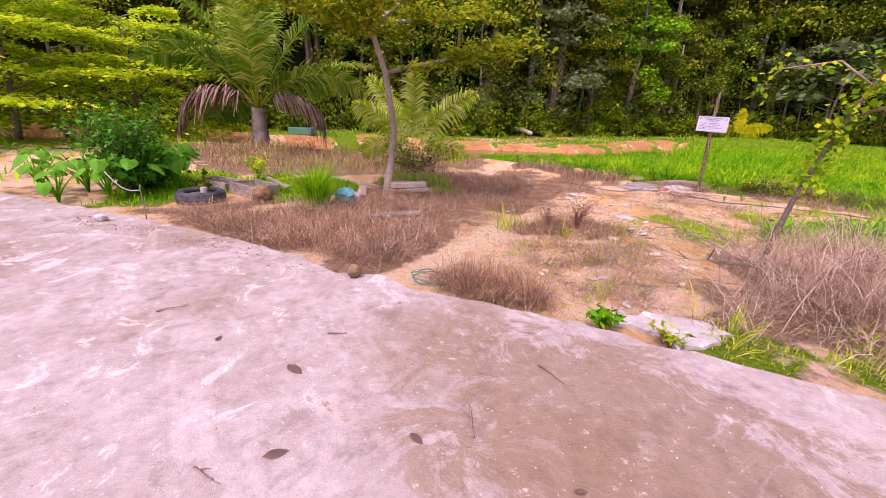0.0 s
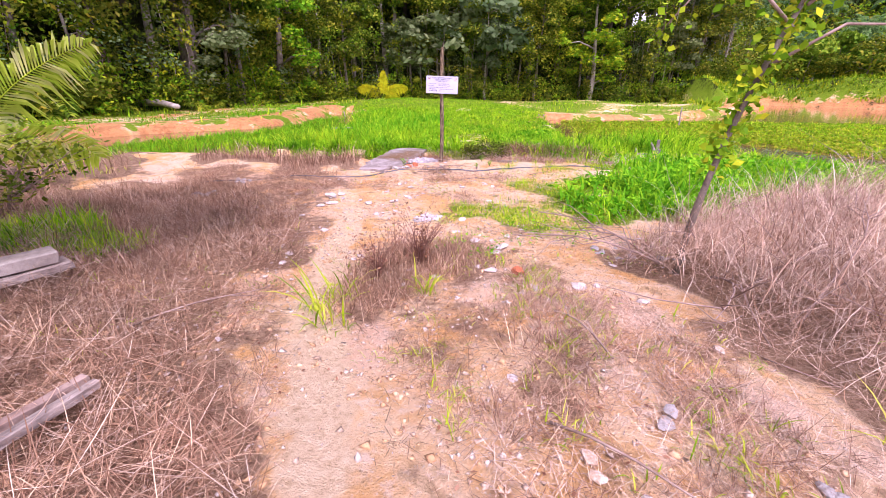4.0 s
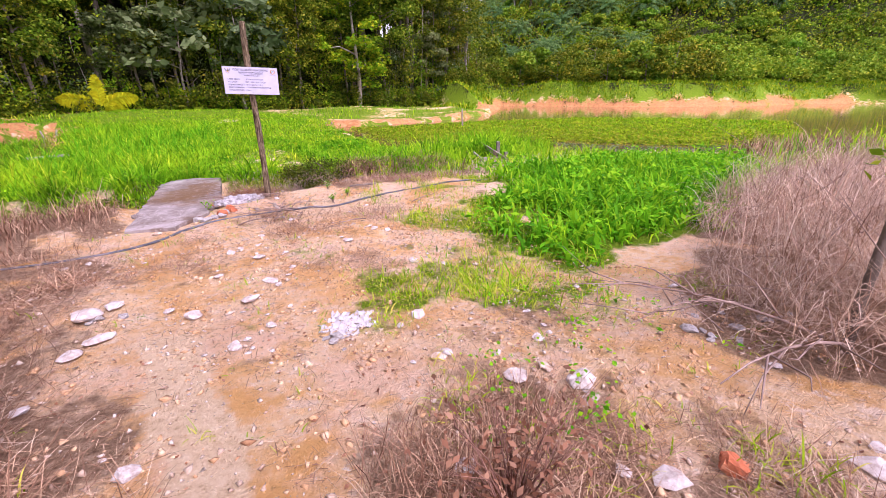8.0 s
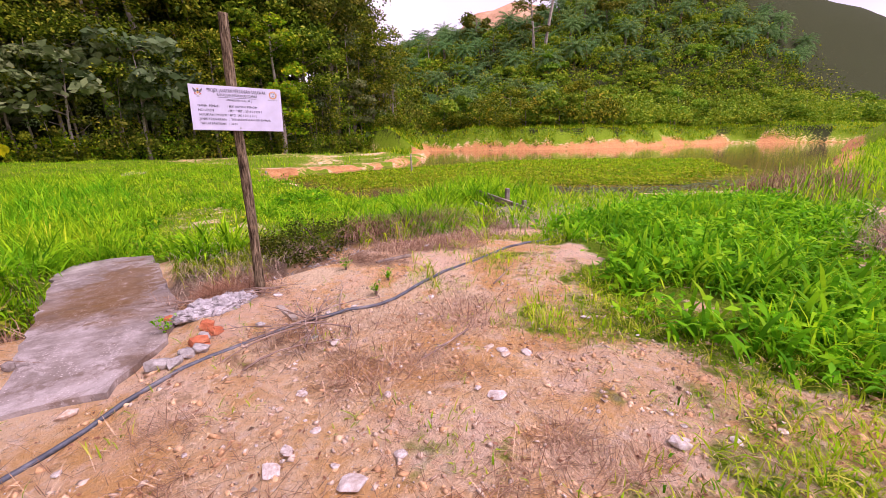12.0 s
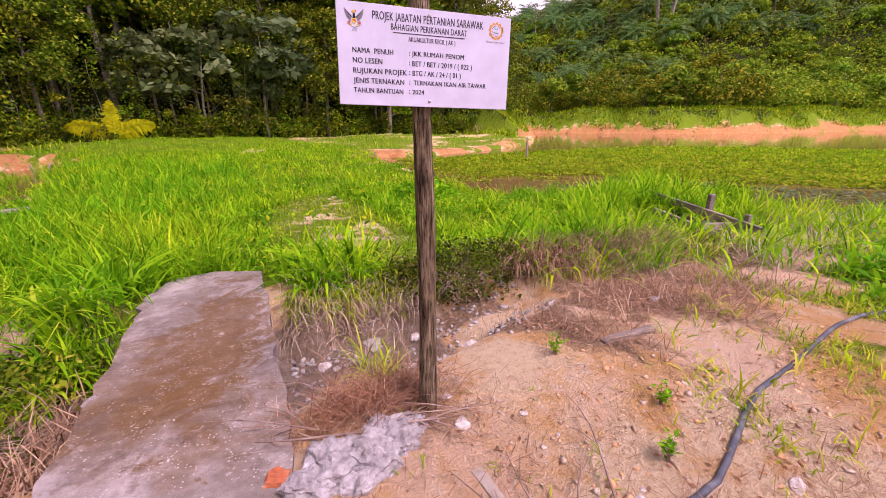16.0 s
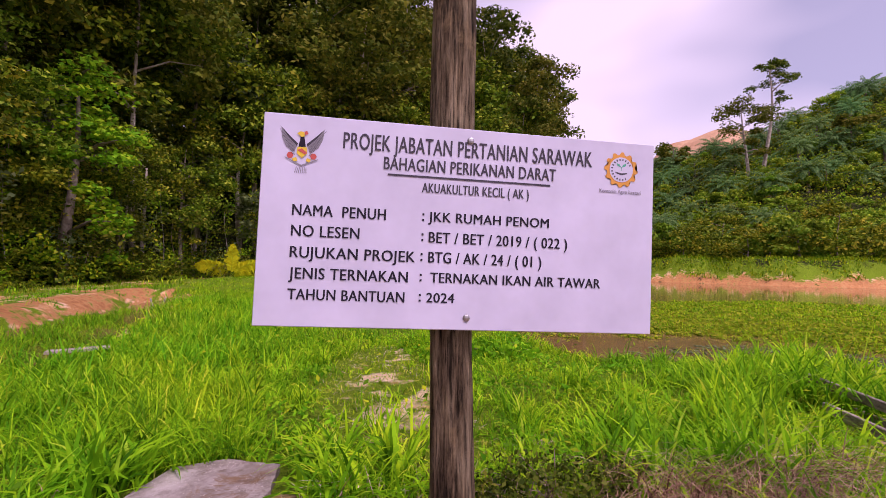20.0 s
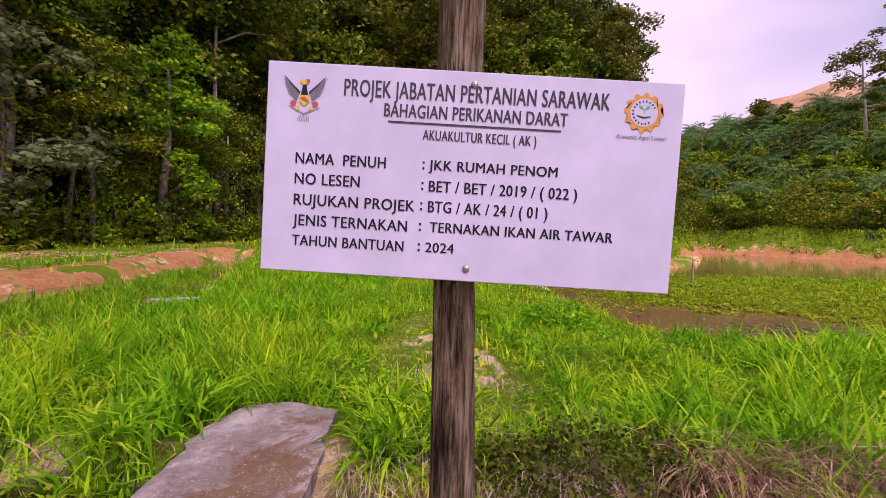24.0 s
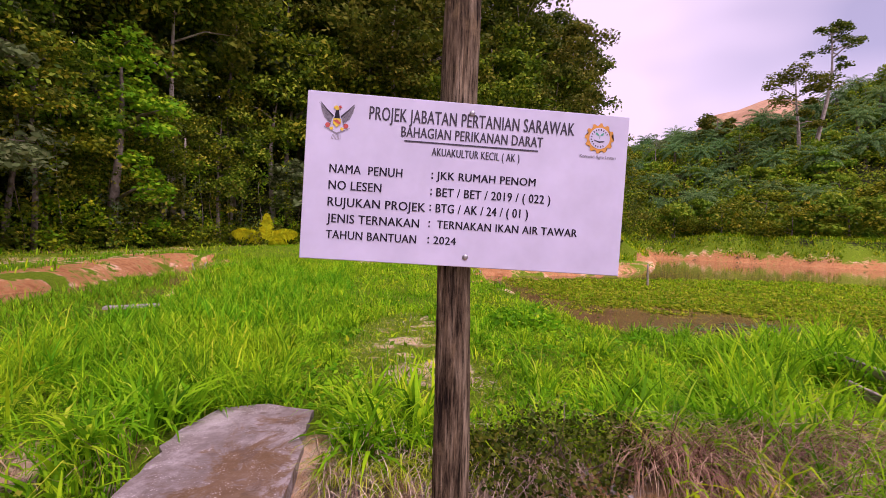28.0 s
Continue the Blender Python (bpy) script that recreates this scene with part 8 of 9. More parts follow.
stuff("grass", arches(rooted(hang, 0.0), rng.uniform(0.12, 0.38, 520), rng.uniform(0.006, 0.012, 520), rng.uniform(0.2, 1.0, 520), rng.uniform(1.2, 2.6, 520), rng.normal(-1.57, 0.7, 520)), SHORT, "yellow-green blades hanging into the ditch", "grass")
inner = np.repeat(np.column_stack([rng.uniform(-0.25, 0.15, 5), rng.uniform(1.05, 1.5, 5)]), 12, 0) + rng.normal(0, 0.04, (60, 2))
stuff("grass", arches(rooted(inner), rng.uniform(0.2, 0.5, 60), rng.uniform(0.008, 0.014, 60), rng.uniform(0.1, 0.7, 60), rng.uniform(0.4, 1.8, 60)), SHORT, "grass tufts growing on the ditch floor", "grass")

# timber sluice at the pond edge
sl = base("sluice_frame", pose(*at(5.15, 3.0, -0.08), 0, 0, -103), "grey weathered timber sluice frame at the pond edge", "sluice")
for lx, ly, lz, px_, py_, pz_, nm in ((2.4, 0.05, 0.11, 0, 0, 0.36, "rail"), (1.6, 0.05, 0.12, 0.35, -0.38, 0.22, "rail"), (2.2, 0.04, 0.12, 0.05, 0.04, 0.16, "rail"), (0.08, 0.08, 0.75, 0.12, 0.09, 0.24, "upright"), (0.08, 0.08, 0.6, 0.85, 0.09, 0.16, "upright"), (0.08, 0.08, 0.5, -0.9, 0.09, 0.12, "upright"), (0.05, 0.5, 0.10, 0.7, -0.18, 0.28, "crosspiece")):
    bm = bmesh.new()
    board_box(bm, lx, ly, lz, Matrix.Identity(4))
    bmesh.ops.bevel(bm, geom=bm.edges[:], offset=0.008, segments=1, affect="EDGES")
    part(nm, bm, TIMBER, sl).matrix_basis = pose(px_, py_, pz_, 0, rng.uniform(-3, 3), rng.uniform(-2, 2))


def stake(name, x, y, tall, r, material, label, z=None, lean=(0.0, 0.0), up=0.0):
    t = np.linspace(0, 1, 7)
    line = np.column_stack([lean[0] * t + 0.015 * np.sin(6 * t), lean[1] * t + 0.01 * np.sin(5 * t), tall * t - 0.15])
    ob = under(name, mesh_np(name, *tube(line, r * (1.1 - 0.3 * t), 7, 0.05), material, True))
    ob.matrix_world = pose(x, y, float(ground_z(x, y)) + up if z is None else z)
    return tagged(ob, label, name.replace("_", " "))


stake("pond_stake", 10.3, 17.0, 1.15, 0.045, PALEBARK, "pale wooden stake standing in the pond", LEVEL)
stake("pond_stake", 2.72, 18.4, 0.55, 0.06, PALEBARK, "short pale stake at the pond edge", LEVEL)
stake("pond_stake", 3.0, 18.3, 0.55, 0.06, PALEBARK, "short pale stake at the pond edge", LEVEL)
stake("bank_stake", -9.8, 18.7, 0.9, 0.04, PALEBARK, "pale stake on the clay pond bank", None, (-0.25, 0))
stake("bank_stake", -9.5, 18.4, 0.7, 0.04, PALEBARK, "pale stake on the clay pond bank", None, (0.2, 0))
plank("plank", -6.0, 8.2, 2.0, 0.14, 0.05, 70, TIMBER, "pale plank lying at the pond edge", up=0.06)
plank("plank", -5.5, 7.6, 0.9, 0.22, 0.05, 20, PALEBARK, "pale broken board on the grass by the pond", up=0.12)
plank("plank", 1.41, 0.29, 0.42, 0.05, 0.03, 2, TIMBER, "grey stick of timber lying in dead grass")
stone("plastic_scrap", 2.1, 0.75, 0.14, [stone_mesh(55, PLASTIC, (1, 0.6, 0.2))], "white plastic scrap lying on clay", "litter", "")
stone("rubble_lump", -0.02, 1.75, 0.2, ROCKS, "grey lump on the ditch bank", "rubble", "mortar rubble")
stone("plastic_scrap", -1.72, 2.45, 0.11, [stone_mesh(57, PLASTIC, (1, 0.5, 0.1))], "white plastic scrap on the slab bridge", "litter", "", 20)

# crumpled white sheet among rubble
bm = bmesh.new()
bmesh.ops.create_grid(bm, x_segments=60, y_segments=60, size=0.27)
bmesh.ops.delete(bm, geom=[f for f in bm.faces if (lambda c: c.length > 0.185 + 0.035 * math.sin(5 * math.atan2(c.y, c.x)) + 0.02 * math.sin(13 * math.atan2(c.y, c.x)) or math.sin(31 * c.x + 6 * math.sin(19 * c.y)) * math.sin(27 * c.y + 5 * math.sin(23 * c.x)) > 0.86)(f.calc_center_median())], context="FACES")
for v in bm.verts:
    c = v.co.copy()
    v.co.z = 0.008 + 0.016 * (1 - abs(math.sin(21 * c.x + 4 * math.sin(17 * c.y)))) ** 2 + 0.014 * (1 - abs(math.sin(26 * c.y - 13 * c.x + 2 * math.sin(31 * c.x)))) ** 2 + 0.004 * math.sin(67 * c.x + 3) * math.sin(61 * c.y)
    v.co.x += 0.012 * math.sin(25 * c.y)
    v.co.y = c.y * 0.85 + 0.012 * math.sin(29 * c.x)
bmesh.ops.solidify(bm, geom=bm.faces[:], thickness=0.002)
crumple = part("plastic_sheet", bm, PLASTIC, None)
crumple.matrix_world = pose(*at(0.55, -3.85, 0.0), 0, 0, 25)
tagged(crumple, "crumpled white plastic sheet half buried in clay", "litter")

# ---- beside the pad ----
lemon = base("lemongrass", pose(*at(-1.68, -8.73)), "dense green lemongrass clump with arching blades", "grass clump")
n = 420
c = rng.normal(0, 0.07, (n, 2))
r3 = np.column_stack([c, np.full(n, -0.02)])
out_az = np.arctan2(c[:, 1], c[:, 0]) + 0.5 * rng.normal(size=n)
under("blade_tuft", mesh_np("blade_tuft", *blades(r3, rng.uniform(0.5, 0.95, n), rng.uniform(0.008, 0.014, n), np.abs(rng.normal(0.25, 0.2, n)), rng.uniform(0.4, 1.1, n), out_az), GRASS), lemon)
n = 120
under("dead_skirt", mesh_np("dead_skirt", *blades(np.column_stack([rng.normal(0, 0.1, (n, 2)), np.full(n, 0.0)]), rng.uniform(0.3, 0.6, n), np.full(n, 0.008), rng.uniform(0.9, 1.5, n), rng.uniform(0, 0.5, n)), PALESTRAW), lemon, "dead pale blades round the foot")

tyre = base("tyre_planter", pose(*at(-2.8, -10.15)), "old black tyre half used as a planter", "tyre")
bm = bmesh.new()
prof = [(0.30, 0.0), (0.345, 0.02), (0.355, 0.09), (0.34, 0.16), (0.30, 0.19), (0.235, 0.175), (0.22, 0.15), (0.23, 0.10), (0.24, 0.02)]
rings = [[bm.verts.new((r * math.cos(k * math.pi / 20), r * math.sin(k * math.pi / 20), z)) for r, z in prof] for k in range(40)]
for k in range(40):
    for j in range(len(prof)):
        a, b2 = rings[k], rings[(k + 1) % 40]
        bm.faces.new((a[j], b2[j], b2[(j + 1) % len(prof)], a[(j + 1) % len(prof)]))
part("casing", bm, RUBBER, tyre)
bm = bmesh.new()
bmesh.ops.create_circle(bm, cap_ends=True, radius=0.24, segments=24, matrix=Matrix.Translation((0, 0, 0.12)))
part("soil", bm, rough_mat("soil", (0.06, 0.04, 0.03), (0.13, 0.09, 0.065), (0.22, 0.16, 0.12), 8, 50), tyre)
for dx in (-0.07, 0.05, 0.13):
    bm = bmesh.new()
    bmesh.ops.create_cone(bm, cap_ends=True, segments=10, radius1=0.045, radius2=0.05, depth=0.12, matrix=Matrix.Translation((dx, 0.05 - 0.1 * dx, 0.18)))
    part("pot", bm, PLASTIC, tyre, "pale plastic pot")
bush("seedling", -2.78, -10.1, 0.6, 0.16, 5, 60, FOREST, "thin dark seedling growing in the tyre", "seedling", 0.12, 95)


def planter(x, y, lx, ly, tall, turn, seed):
    e = base("planter_box", pose(*at(x, y), 0, 0, turn), "weathered timber planter box filled with soil", "planter")
    for sx, sy, px_, py_ in ((lx, 0.03, 0, -ly / 2), (lx, 0.03, 0, ly / 2), (0.03, ly - 0.036, -lx / 2 + 0.02, 0), (0.03, ly - 0.036, lx / 2 - 0.02, 0)):
        bm = bmesh.new()
        board_box(bm, sx, sy, tall, Matrix.Identity(4))
        bmesh.ops.bevel(bm, geom=bm.edges[:], offset=0.005, segments=1, affect="EDGES")
        part("side_board", bm, TIMBER, e).matrix_basis = pose(px_, py_, tall / 2 - 0.02, rng.uniform(-4, 4), 0, 0)
    bm = bmesh.new()
    bmesh.ops.create_grid(bm, x_segments=10, y_segments=6, size=0.5, matrix=Matrix.Diagonal((lx - 0.05, ly - 0.05, 1, 1)))
    for v in bm.verts:
        v.co.z = tall * 0.62 + 0.015 * math.sin(13 * v.co.x + 7 * v.co.y)
    part("soil", bm, bpy.data.materials["soil"], e)
    return e


planter(-3.15, -9.30, 0.75, 0.45, 0.22, 20, 1)
planter(-4.0, -9.7, 0.9, 0.4, 0.2, 25, 2)
plank("plank", -2.95, -8.95, 0.7, 0.07, 0.03, 15, TIMBER, "grey stick lying over the planter box", up=0.2, pitch=8)
plank("plank", -1.86, -6.98, 0.62, 0.2, 0.09, 62, PALEBARK, "pale flaking board stacked behind the slim tree", up=0.16)
plank("plank", -1.84, -7.02, 0.8, 0.22, 0.05, 66, TIMBER, "grey board lying behind the slim tree", up=0.10)
plank("plank", -2.1, -7.75, 0.5, 0.14, 0.05, -30, PALEBARK, "pale board end leaning among dead grass", up=0.08, pitch=12)
plank("plank", -0.30, -8.06, 0.60, 0.045, 0.04, 84, STEM, "brown weathered plank lying in dead grass", up=0.115, pitch=3)
plank("plank", -0.21, -8.14, 0.70, 0.045, 0.04, 83, TIMBER, "grey weathered plank lying in dead grass", up=0.11, pitch=2)
for x, y, k, turn, up in ((2.40, -7.42, 0.15, 50, 0), (2.44, -7.34, 0.13, 75, 0.02), (2.30, -8.08, 0.12, 20, 0)):
    chip = new("tile_fragment", ROCKS[int(k * 100) % 5])
    chip.matrix_world = pose(*at(x, y, 0.012 + up), 6, 4, turn) @ Matrix.Diagonal((k, 0.75 * k, 0.045, 1))
    tagged(chip, "broken pale tile fragment lying on orange clay", "tile", "broken tiles")
bm = bmesh.new()
bmesh.ops.create_icosphere(bm, subdivisions=4, radius=0.17)
for v in bm.verts:
    c = v.co.copy()
    fold = 1 + 0.22 * abs(math.sin(17 * c.x + 9 * c.y)) * abs(math.cos(15 * c.z - 11 * c.y)) - 0.16 * abs(math.sin(23 * c.z + 13 * c.x)) + 0.12 * math.sin(31 * c.y + 7 * c.x)
    v.co = Vector((c.x * 1.25 * fold, c.y * 0.9 * fold, max(-0.10, c.z * 0.72 * fold) + 0.11))
bag = part("plastic_bag", bm, BLUE, None)
bag.matrix_world = pose(*at(-1.86, -8.16))
tagged(bag, "crumpled blue and white plastic bag beside the lemongrass", "bag")
stone("plastic_scrap", -1.98, -7.98, 0.34, [stone_mesh(58, PLASTIC, (1, 0.7, 0.5))], "dirty white sack behind the blue bag", "bag", "")


def coconut(x, y, r, up, label):
    bm = bmesh.new()
    bmesh.ops.create_uvsphere(bm, u_segments=18, v_segments=12, radius=r)
    for v in bm.verts:
        k = 1 + 0.06 * math.cos(3 * math.atan2(v.co.y, v.co.x)) + 0.02 * rng.normal()
        v.co = Vector((v.co.x * k, v.co.y * k, v.co.z * 1.2))
    ob = part("coconut", bm, HUSK, None)
    ob.matrix_world = pose(*at(x, y, up), 70, 0, 40)
    return tagged(ob, label, "coconut")


coconut(1.36, -9.44, 0.06, 0.115, "dry brown coconut at the pad edge")
coconut(-2.47, -9.32, 0.15, 0.12, "large brown coconut husk beside the planter")
cup = stone("foam_block", -1.78, -11.33, 0.16, [stone_mesh(59, PLASTIC, (1, 0.8, 0.7))], "white foam lump on the concrete pad", "litter", "")
cup.location.z = 0.15
# wire stake with string
wire = stake("wire_stake", -1.95, -10.9, 0.62, 0.008, STEM, "thin stake with white string tied to it", None, (0.05, 0.02))
t = np.linspace(0, 1, 20)
under("string", mesh_np("string", *tube(np.column_stack([0.04 - 0.6 * t, -0.35 * t, 0.40 + 0.18 * t - 0.10 * np.sin(3.1 * t)]), 0.006, 5), PLASTIC), wire, "white string")


def taro(x, y, s, seed):
    """A taro plant: stalks with large drooping heart-shaped leaves."""
    g = np.random.default_rng(seed)
    e = base("taro_plant", pose(*at(x, y)), "taro plant with large bright green leaves", "plant", "taro plants")
    for k in range(8):
        a, tall, r = k * 0.8 + g.uniform(-0.3, 0.3), s * g.uniform(0.35, 0.75), s * g.uniform(0.12, 0.4)
        t = np.linspace(0, 1, 5)
        tip = np.array([math.cos(a) * r, math.sin(a) * r, tall])
        line = np.column_stack([tip[0] * t ** 1.6, tip[1] * t ** 1.6, tall * t])
        stalk = under("stalk", mesh_np("stalk", *tube(line, 0.012 * (1.2 - 0.6 * t), 5), WEED), e)
        size = s * g.uniform(0.20, 0.32)
        rim = [(0.0, -0.16), (0.22, -0.34), (0.42, -0.18), (0.46, 0.10), (0.30, 0.45), (0.0, 0.80), (-0.30, 0.45), (-0.46, 0.10), (-0.42, -0.18), (-0.22, -0.34)]
        bm = bmesh.new()
        mid = bm.verts.new((0, 0.05, 0.03))
        vs = [bm.verts.new((u * size, v * size, -0.12 * size * (u * u * 3 + v * v))) for u, v in rim]
        for i in range(len(vs)):
            bm.faces.new((mid, vs[i], vs[(i + 1) % len(vs)]))
        lf = part("leaf", bm, TARO, stalk)
        lf.matrix_basis = pose(*tip, -g.uniform(15, 60), g.uniform(-15, 15), math.degrees(a) - 90)


for k, (x, y, s) in enumerate(((-3.5, -10.9, 1.0), (-3.9, -10.4, 1.1), (-4.4, -10.8, 1.2), (-3.4, -11.3, 0.8), (-4.3, -11.6, 1.0), (-4.9, -10.3, 1.1), (-3.55, -11.9, 0.8), (-4.6, -12.2, 0.9))):
    taro(x, y, s, 400 + k)
bush("leafy_bed", -4.0, -10.8, 0.55, 0.95, 26, 900, TARO, "dense bed of dark green leafy plants", "plants", 0.16, 101, STEM, 0.7)
bush("leafy_bed", -4.9, -11.0, 0.7, 0.9, 22, 800, BRIGHT, "dense bed of green leafy plants", "plants", 0.15, 102, STEM, 0.7)
bush("yellow_shrub", -4.6, -8.9, 0.55, 0.3, 9, 200, LIME, "small yellow-green shrub behind the planters", "bush", 0.10, 96)
# broken cement patch and weed by the pad
sheet("cement_patch", [(3.06, -8.08), (3.02, -7.98), (3.10, -7.72), (3.24, -7.62), (3.40, -7.42), (3.62, -7.5), (3.64, -7.7), (3.53, -8.06), (3.26, -7.96)], 0.06, concrete_mat("pale_cement", (0.36, 0.31, 0.30), (0.55, 0.50, 0.50), (0.26, 0.19, 0.14), (0.24, 0.18, 0.15)), 0.1, "broken pale cement patch beside the pad", "cement", "", 0.09, 0.025, None, lambda x, y: float(ground_z(x, y)) + 0.03)
bush("weed", 3.02, -8.18, 0.16, 0.18, 8, 90, WEED, "small green weed at the pad edge", "weed", 0.08, 97)
bush("weed", 3.45, -8.02, 0.12, 0.16, 8, 70, SHORT, "small green weed at the pad edge", "weed", 0.06, 98)
# green cord ring at the pad edge
a = np.linspace(0, 4.6 * np.pi, 70)
cord = under("net_cord", mesh_np("net_cord", *tube(np.column_stack([1.60 + (0.2 - 0.004 * a) * np.cos(a) + 0.04 * np.sin(2.3 * a), -8.80 + (0.11 + 0.004 * a) * np.sin(a) + 0.02 * np.sin(3.7 * a), 0.055 + 0.012 * np.abs(np.sin(1.7 * a))]), 0.0055, 6), GREENMESH))
tagged(cord, "loop of green cord lying at the pad edge", "cord")
# dead leaves, sticks and crumbs on the pad
for k, (x, y, s, a) in enumerate(((2.48, -10.3, 0.13, 20), (3.05, -10.55, 0.11, 80), (3.3, -10.0, 0.09, 10), (1.9, -10.6, 0.07, 140), (3.9, -9.6, 0.06, 60))):
    bm = bmesh.new()
    vs = [bm.verts.new((u * s, v * s, 0.02 * s * 8 * (v * v) + 0.004)) for u, v in ((-0.5, 0), (-0.2, 0.22), (0.15, 0.2), (0.5, 0), (0.15, -0.2), (-0.2, -0.22))]
    bm.faces.new(vs)
    bmesh.ops.solidify(bm, geom=bm.faces[:], thickness=0.002)
    lf = part("dead_leaf", bm, DEADLEAF, None)
    lf.matrix_world = pose(x, y, 0.108, 4, 3, a)
    tagged(lf, "curled brown dead leaf on the concrete pad", "leaf", "dead leaves")
for k, (x, y, s, a) in enumerate(((2.95, -10.85, 0.16, 35), (3.45, -9.75, 0.3, 160), (2.2, -10.0, 0.12, 70), (3.2, -9.1, 0.25, 10), (1.3, -10.9, 0.2, 100))):
    twig("stick", s, 2, 0.006, 0.4, 120 + k, pose(x, y, 0.112, 0, 0, a), "thin dry stick lying on the concrete pad", "stick", "dry sticks")
# straw and soil blown in from the dead grass along the broken edge
edge_xy = scatter([(-2.4, -11.6), (-1.9, -11.1), (-0.66, -10.4), (0.6, -9.7), (1.2, -9.6), (1.1, -10.0), (0.3, -10.3), (-0.8, -11.0), (-1.6, -11.7)], 900, 0, 0.15, 97, 0.3)
edge_xy = keep(edge_xy, inside(PAD, edge_xy[:, 0], edge_xy[:, 1]) > 0.02)
n = len(edge_xy)
stuff("straw_litter", arches(np.column_stack([edge_xy, np.full(n, 0.108)]), rng.uniform(0.02, 0.12, n), rng.uniform(0.0015, 0.003, n), rng.uniform(1.35, 1.6, n), rng.uniform(-0.1, 0.15, n), None, 3), STRAW, "bits of dead straw strewn on the concrete", "litter")
soil_xy = edge_xy[:520] + rng.normal(0, 0.05, (len(edge_xy[:520]), 2))
soil_xy = keep(soil_xy, inside(PAD, soil_xy[:, 0], soil_xy[:, 1]) > 0.02)
n = len(soil_xy)
ss = (0.003 + 0.012 * rng.uniform(0, 1, n) ** 3)[:, None, None]
sv = np.column_stack([soil_xy, np.full(n, 0.106)])[:, None] + ss * (octa + 0.3 * rng.normal(size=(n, 6, 3)))
tagged(new("soil_crumbs", mesh_np("soil_crumbs", sv.reshape(-1, 3), (np.arange(n)[:, None, None] * 6 + pf).reshape(-1, 3), STEM)), "brown soil crumbs scattered on the concrete", "soil", kind="stuff")
grit_xy = scatter(PAD[1:13] + [(9, -14), (-4, -16)], 2600, 0.05, 0.0, 86)
gs = (0.002 + 0.006 * rng.uniform(0, 1, 2600) ** 4)[:, None, None]
gv = np.column_stack([grit_xy, np.full(2600, 0.106)])[:, None] + gs * (octa + 0.25 * rng.normal(size=(2600, 6, 3)))
tagged(new("grit", mesh_np("grit", gv.reshape(-1, 3), (np.arange(2600)[:, None, None] * 6 + pf).reshape(-1, 3), PEBBLE)), "loose grit and crumbs on the pad", "grit", kind="stuff")
for k, (x, y, s, a) in enumerate(((1.85, -7.6, 0.9, -20), (2.3, -6.9, 0.6, 130), (1.1, -1.6, 0.5, 200), (-0.3, -1.35, 0.6, 20), (0.1, -1.2, 0.5, 75), (-1.2, -5.4, 0.7, 30), (-0.6, -7.2, 0.9, 60), (1.9, -0.9, 0.6, 40), (-0.35, -0.12, 0.45, 10), (-0.3, -0.05, 0.5, 170))):
    twig("stick", s, 4, 0.008, 0.35, 140 + k, pose(*at(x, y, 0.03), 0, -2, a), "dry branching stick lying on the ground", "stick", "dry sticks")

for k in range(14):
    twig("stick", rng.uniform(0.3, 0.75), 3, 0.006, 0.35, 240 + k, pose(*at(0.22 + 0.18 * rng.normal(), -0.86 + 0.12 * rng.normal(), 0.025 + 0.004 * k), 0, -3, rng.uniform(0, 360)), "thin dry stick in a small pile by the pipe", "stick", "dry sticks")
# dark stalky shrub by the path
bush("stalk_bush", 0.82, -5.6, 0.58, 0.34, 44, 420, RUSTLEAF, "dead reddish-brown shrub beside the path", "bush", 0.032, 99, RUST)
bush("stalk_bush", 0.55, -5.95, 0.44, 0.3, 30, 220, RUSTLEAF, "dead reddish-brown shrub beside the path", "bush", 0.032, 100, RUST)
stuff("grass", tufts(np.array([[0.32, -6.6], [0.42, -6.35], [0.5, -6.8], [1.0, -6.1]]), 16, 0.05, 0.2, 0.45, 0.014, 0.4), SHORT, "yellow-green grass sprigs by the path", "grass")

sprig = scatter([(0.9, -5.4), (2.4, -5.6), (3.0, -4.4), (2.0, -3.6), (1.0, -3.9)], 42, 0, 0.4, 111, 0.8)
sp = np.repeat(sprig, 9, 0) + rng.normal(0, 0.05, (378, 2))
stuff("small_weed", leaf_quads(rooted(sp, 0.0) + np.column_stack([np.zeros((378, 2)), rng.uniform(0.02, 0.10, 378)]), rng.uniform(0.018, 0.038, 378), np.array([[0, 0, 1.0]]), 0.7, 0.5), WEED, "small round-leaved weeds dotted over clay", "weeds")
# sapling overgrown by a vine
vine = base("vine_sapling", pose(*at(3.1, -5.35)), "leaning dead sapling overgrown by a green vine", "sapling")
t = np.linspace(0, 1, 9)
trunk_line = np.column_stack([0.10 * t + 0.48 * t ** 2, 0.12 * t, 2.5 * t - 0.1])
under("trunk", mesh_np("trunk", *tube(trunk_line, 0.028 * (1.15 - 0.6 * t), 8, 0.06), BARK, True), vine)
arms = [((0.45, 0.1, 1.95), (0.15, 0.05, 2.2), (-0.3, 0.0, 2.15), (-0.5, 0, 1.9)), ((0.5, 0.1, 2.1), (0.9, 0.15, 2.5), (1.5, 0.2, 2.6), (2.0, 0.3, 2.45)), ((0.35, 0.1, 1.7), (0.9, 0.3, 2.0), (1.6, 0.4, 2.0), (2.2, 0.5, 2.2)), ((0.5, 0.1, 2.2), (0.45, 0.3, 2.7), (0.2, 0.5, 3.0), (0.1, 0.6, 3.2))]
pts = []
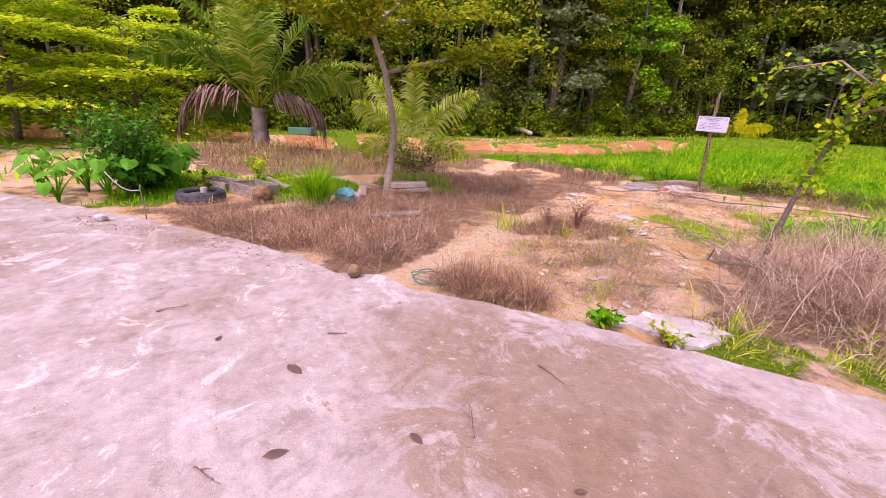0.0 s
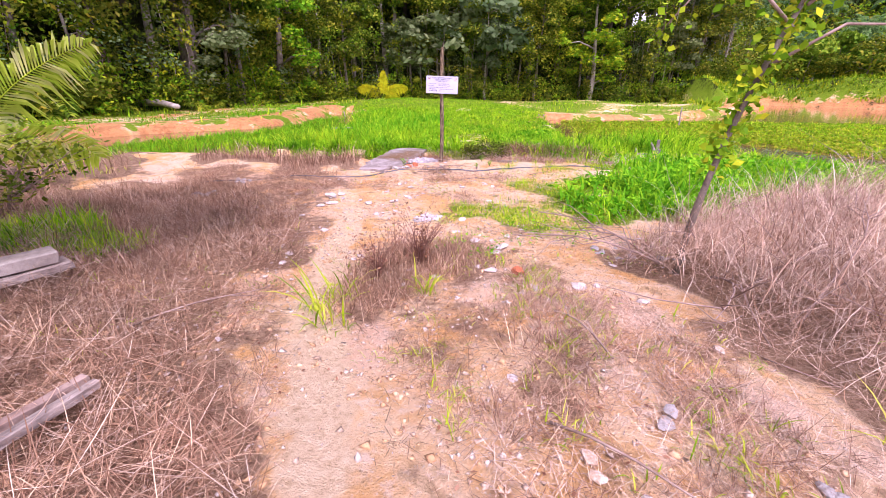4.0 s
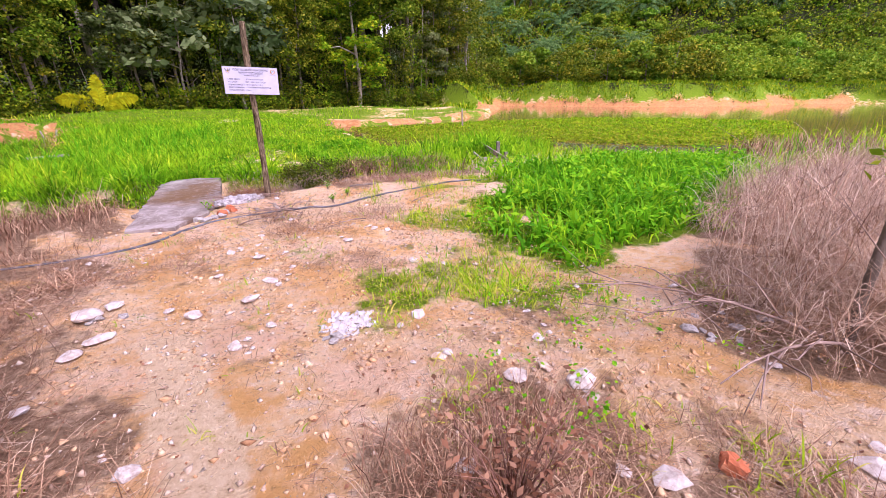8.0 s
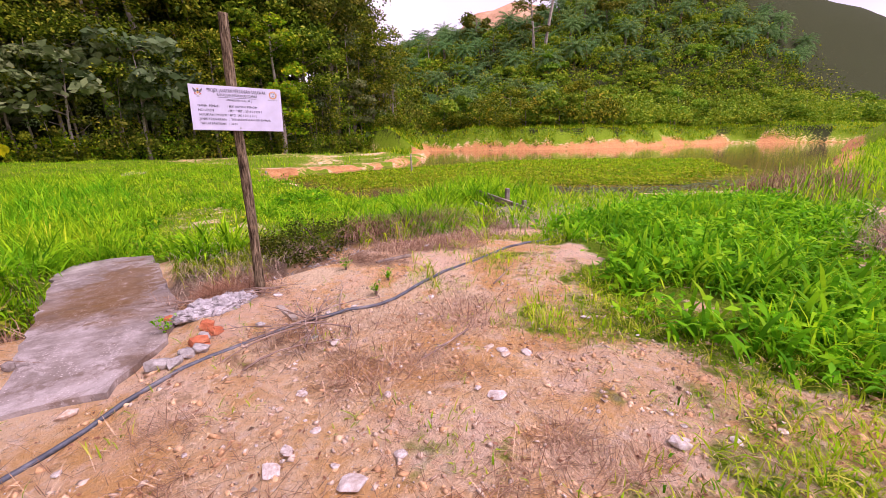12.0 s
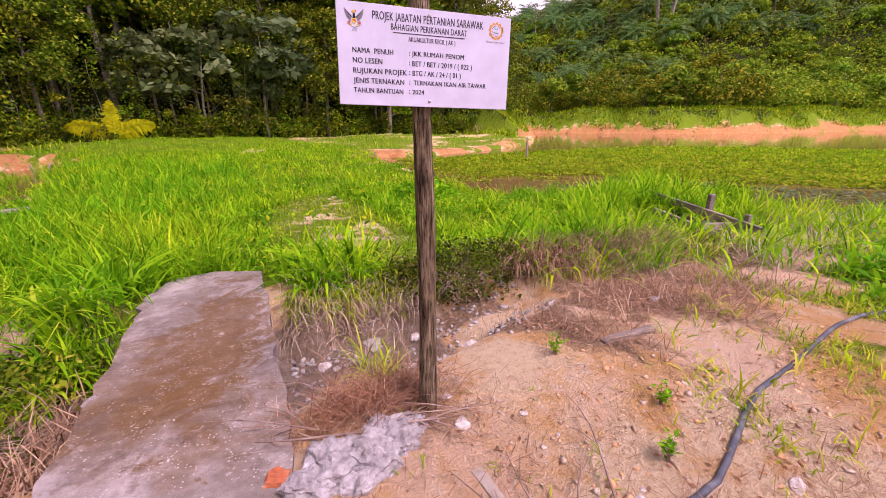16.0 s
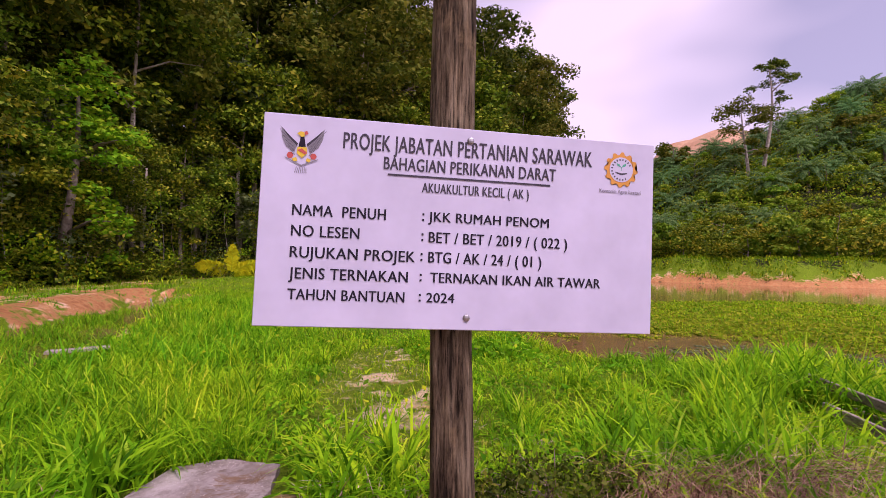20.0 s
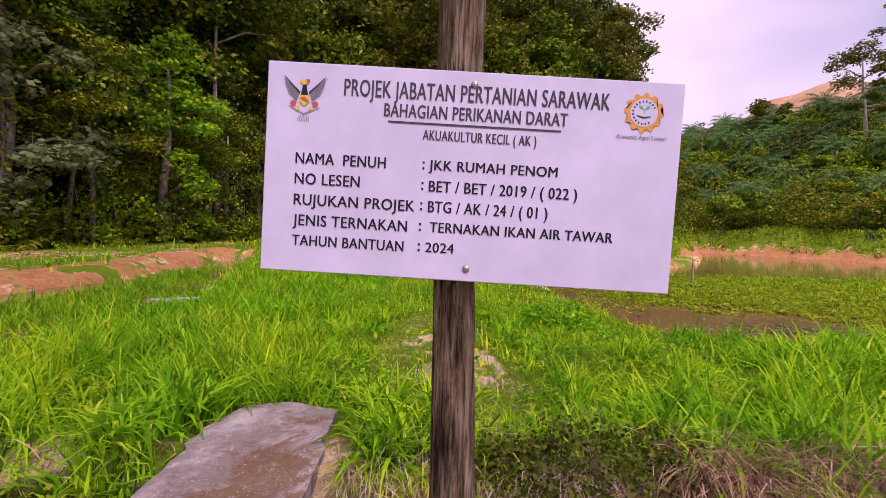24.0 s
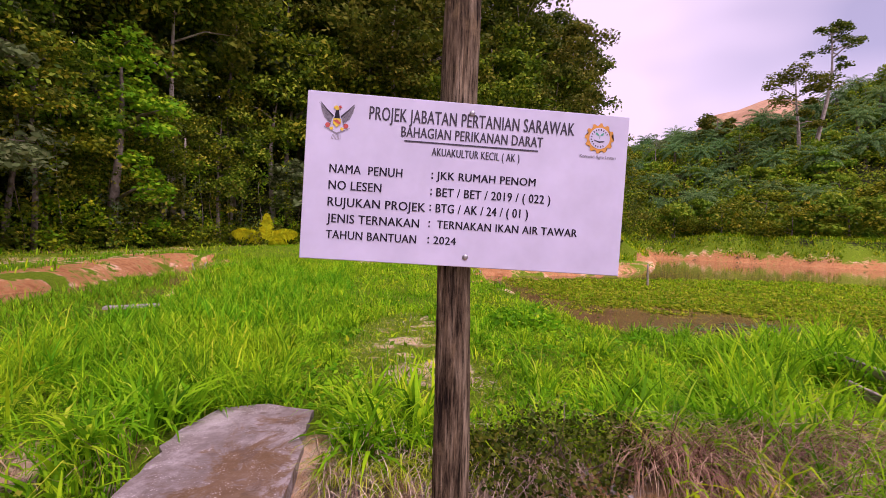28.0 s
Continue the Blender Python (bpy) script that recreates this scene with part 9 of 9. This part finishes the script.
for arm in arms:
    arm = np.array(arm)
    under("branch", mesh_np("branch", *tube(arm, [0.014, 0.011, 0.008, 0.004], 6), STEM, True), vine)
    for q in np.linspace(0, 1, 70):
        pts.append([np.interp(q, np.linspace(0, 1, 4), arm[:, i]) for i in range(3)])
pts = np.array(pts)[:150]
stem_q = rng.uniform(0.42, 1, 460)
pts = np.concatenate([pts, np.column_stack([np.interp(stem_q, t, trunk_line[:, i]) for i in range(3)])])
pts = pts + rng.normal(0, 0.07, pts.shape)
tagged(under("vine_leaf_mass", mesh_np("vine_leaf_mass", *leaf_quads(pts, rng.uniform(0.04, 0.09, len(pts)), np.array([[0, -0.6, 0.8]]), 0.75, 0.2), BRIGHT), vine, "green heart-shaped vine leaves"), "green heart-shaped vine leaves", kind="stuff")
for k, (x, y, s, a, tilt) in enumerate(((2.9, -5.3, 1.3, 200, -14), (3.0, -5.2, 1.2, 150, -10), (3.4, -5.9, 1.4, 10, -20), (3.6, -6.4, 1.5, 60, -25), (3.2, -5.7, 1.2, 250, -12), (4.2, -5.4, 1.6, 330, -24), (3.0, -4.8, 1.0, 190, -8))):
    twig("dead_branch", s, 7, 0.011, 0.5, 160 + k, pose(*at(x, y, 0.12), 0, tilt, a), "bare dead branch lying over the straw heap", "branch", "dead branches")
# fallen log and dead palm at the woods
log = under("fallen_log", mesh_np("fallen_log", *tube([(0, 0, 0.3), (2, 0.3, 0.35), (4.5, 0.1, 0.2)], [0.22, 0.18, 0.12], 9, 0.08), PALEBARK, True))
log.matrix_world = pose(*at(-20.6, 13.5, 0.1), 0, 0, -25)
tagged(log, "pale fallen log at the forest edge", "log")
e = base("dead_palm", pose(*at(-21.8, 12.0)), "dead palm with a hanging skirt of brown fronds", "palm")
t = np.linspace(0, 1, 6)
under("trunk", mesh_np("trunk", *tube(np.column_stack([0.2 * t, 0 * t, 4.2 * t - 0.2]), 0.3 - 0.08 * t, 9, 0.08), BARK, True), e)
for k in range(11):
    rib, lv = frond_mesh(3.2, -0.9, 0.7, 0.5, 20, 0.05, 500 + k, 1.3)
    f = under("frond", mesh_np("frond", *lv, DEADLEAF), e, "dead hanging frond")
    f.matrix_basis = pose(0.2, 0, 4.0, 0, 0, k * 33)
net = plank("green_net", -17.6, -3.9, 1.3, 0.5, 0.35, 40, GREENMESH, "green netting heap on the far bank", "net")

# bare earth hill on the skyline
bm = bmesh.new()
bmesh.ops.create_grid(bm, x_segments=40, y_segments=40, size=70)
for v in bm.verts:
    d = v.co.length
    v.co.z = 52 * math.exp(-(d / 44) ** 4) + 2.0 * math.sin(v.co.x * 0.21) * math.sin(v.co.y * 0.17)
hill = part("backdrop", bm, rough_mat("bare_hill", (0.40, 0.20, 0.10), (0.55, 0.31, 0.17), (0.62, 0.40, 0.26), 0.05, 0.6, 0.95, 0.5, 0.5), None)
hill.matrix_world = pose(160, 182, 13)
tagged(hill, "bare orange earth hill on the skyline", "hill", kind="structure")
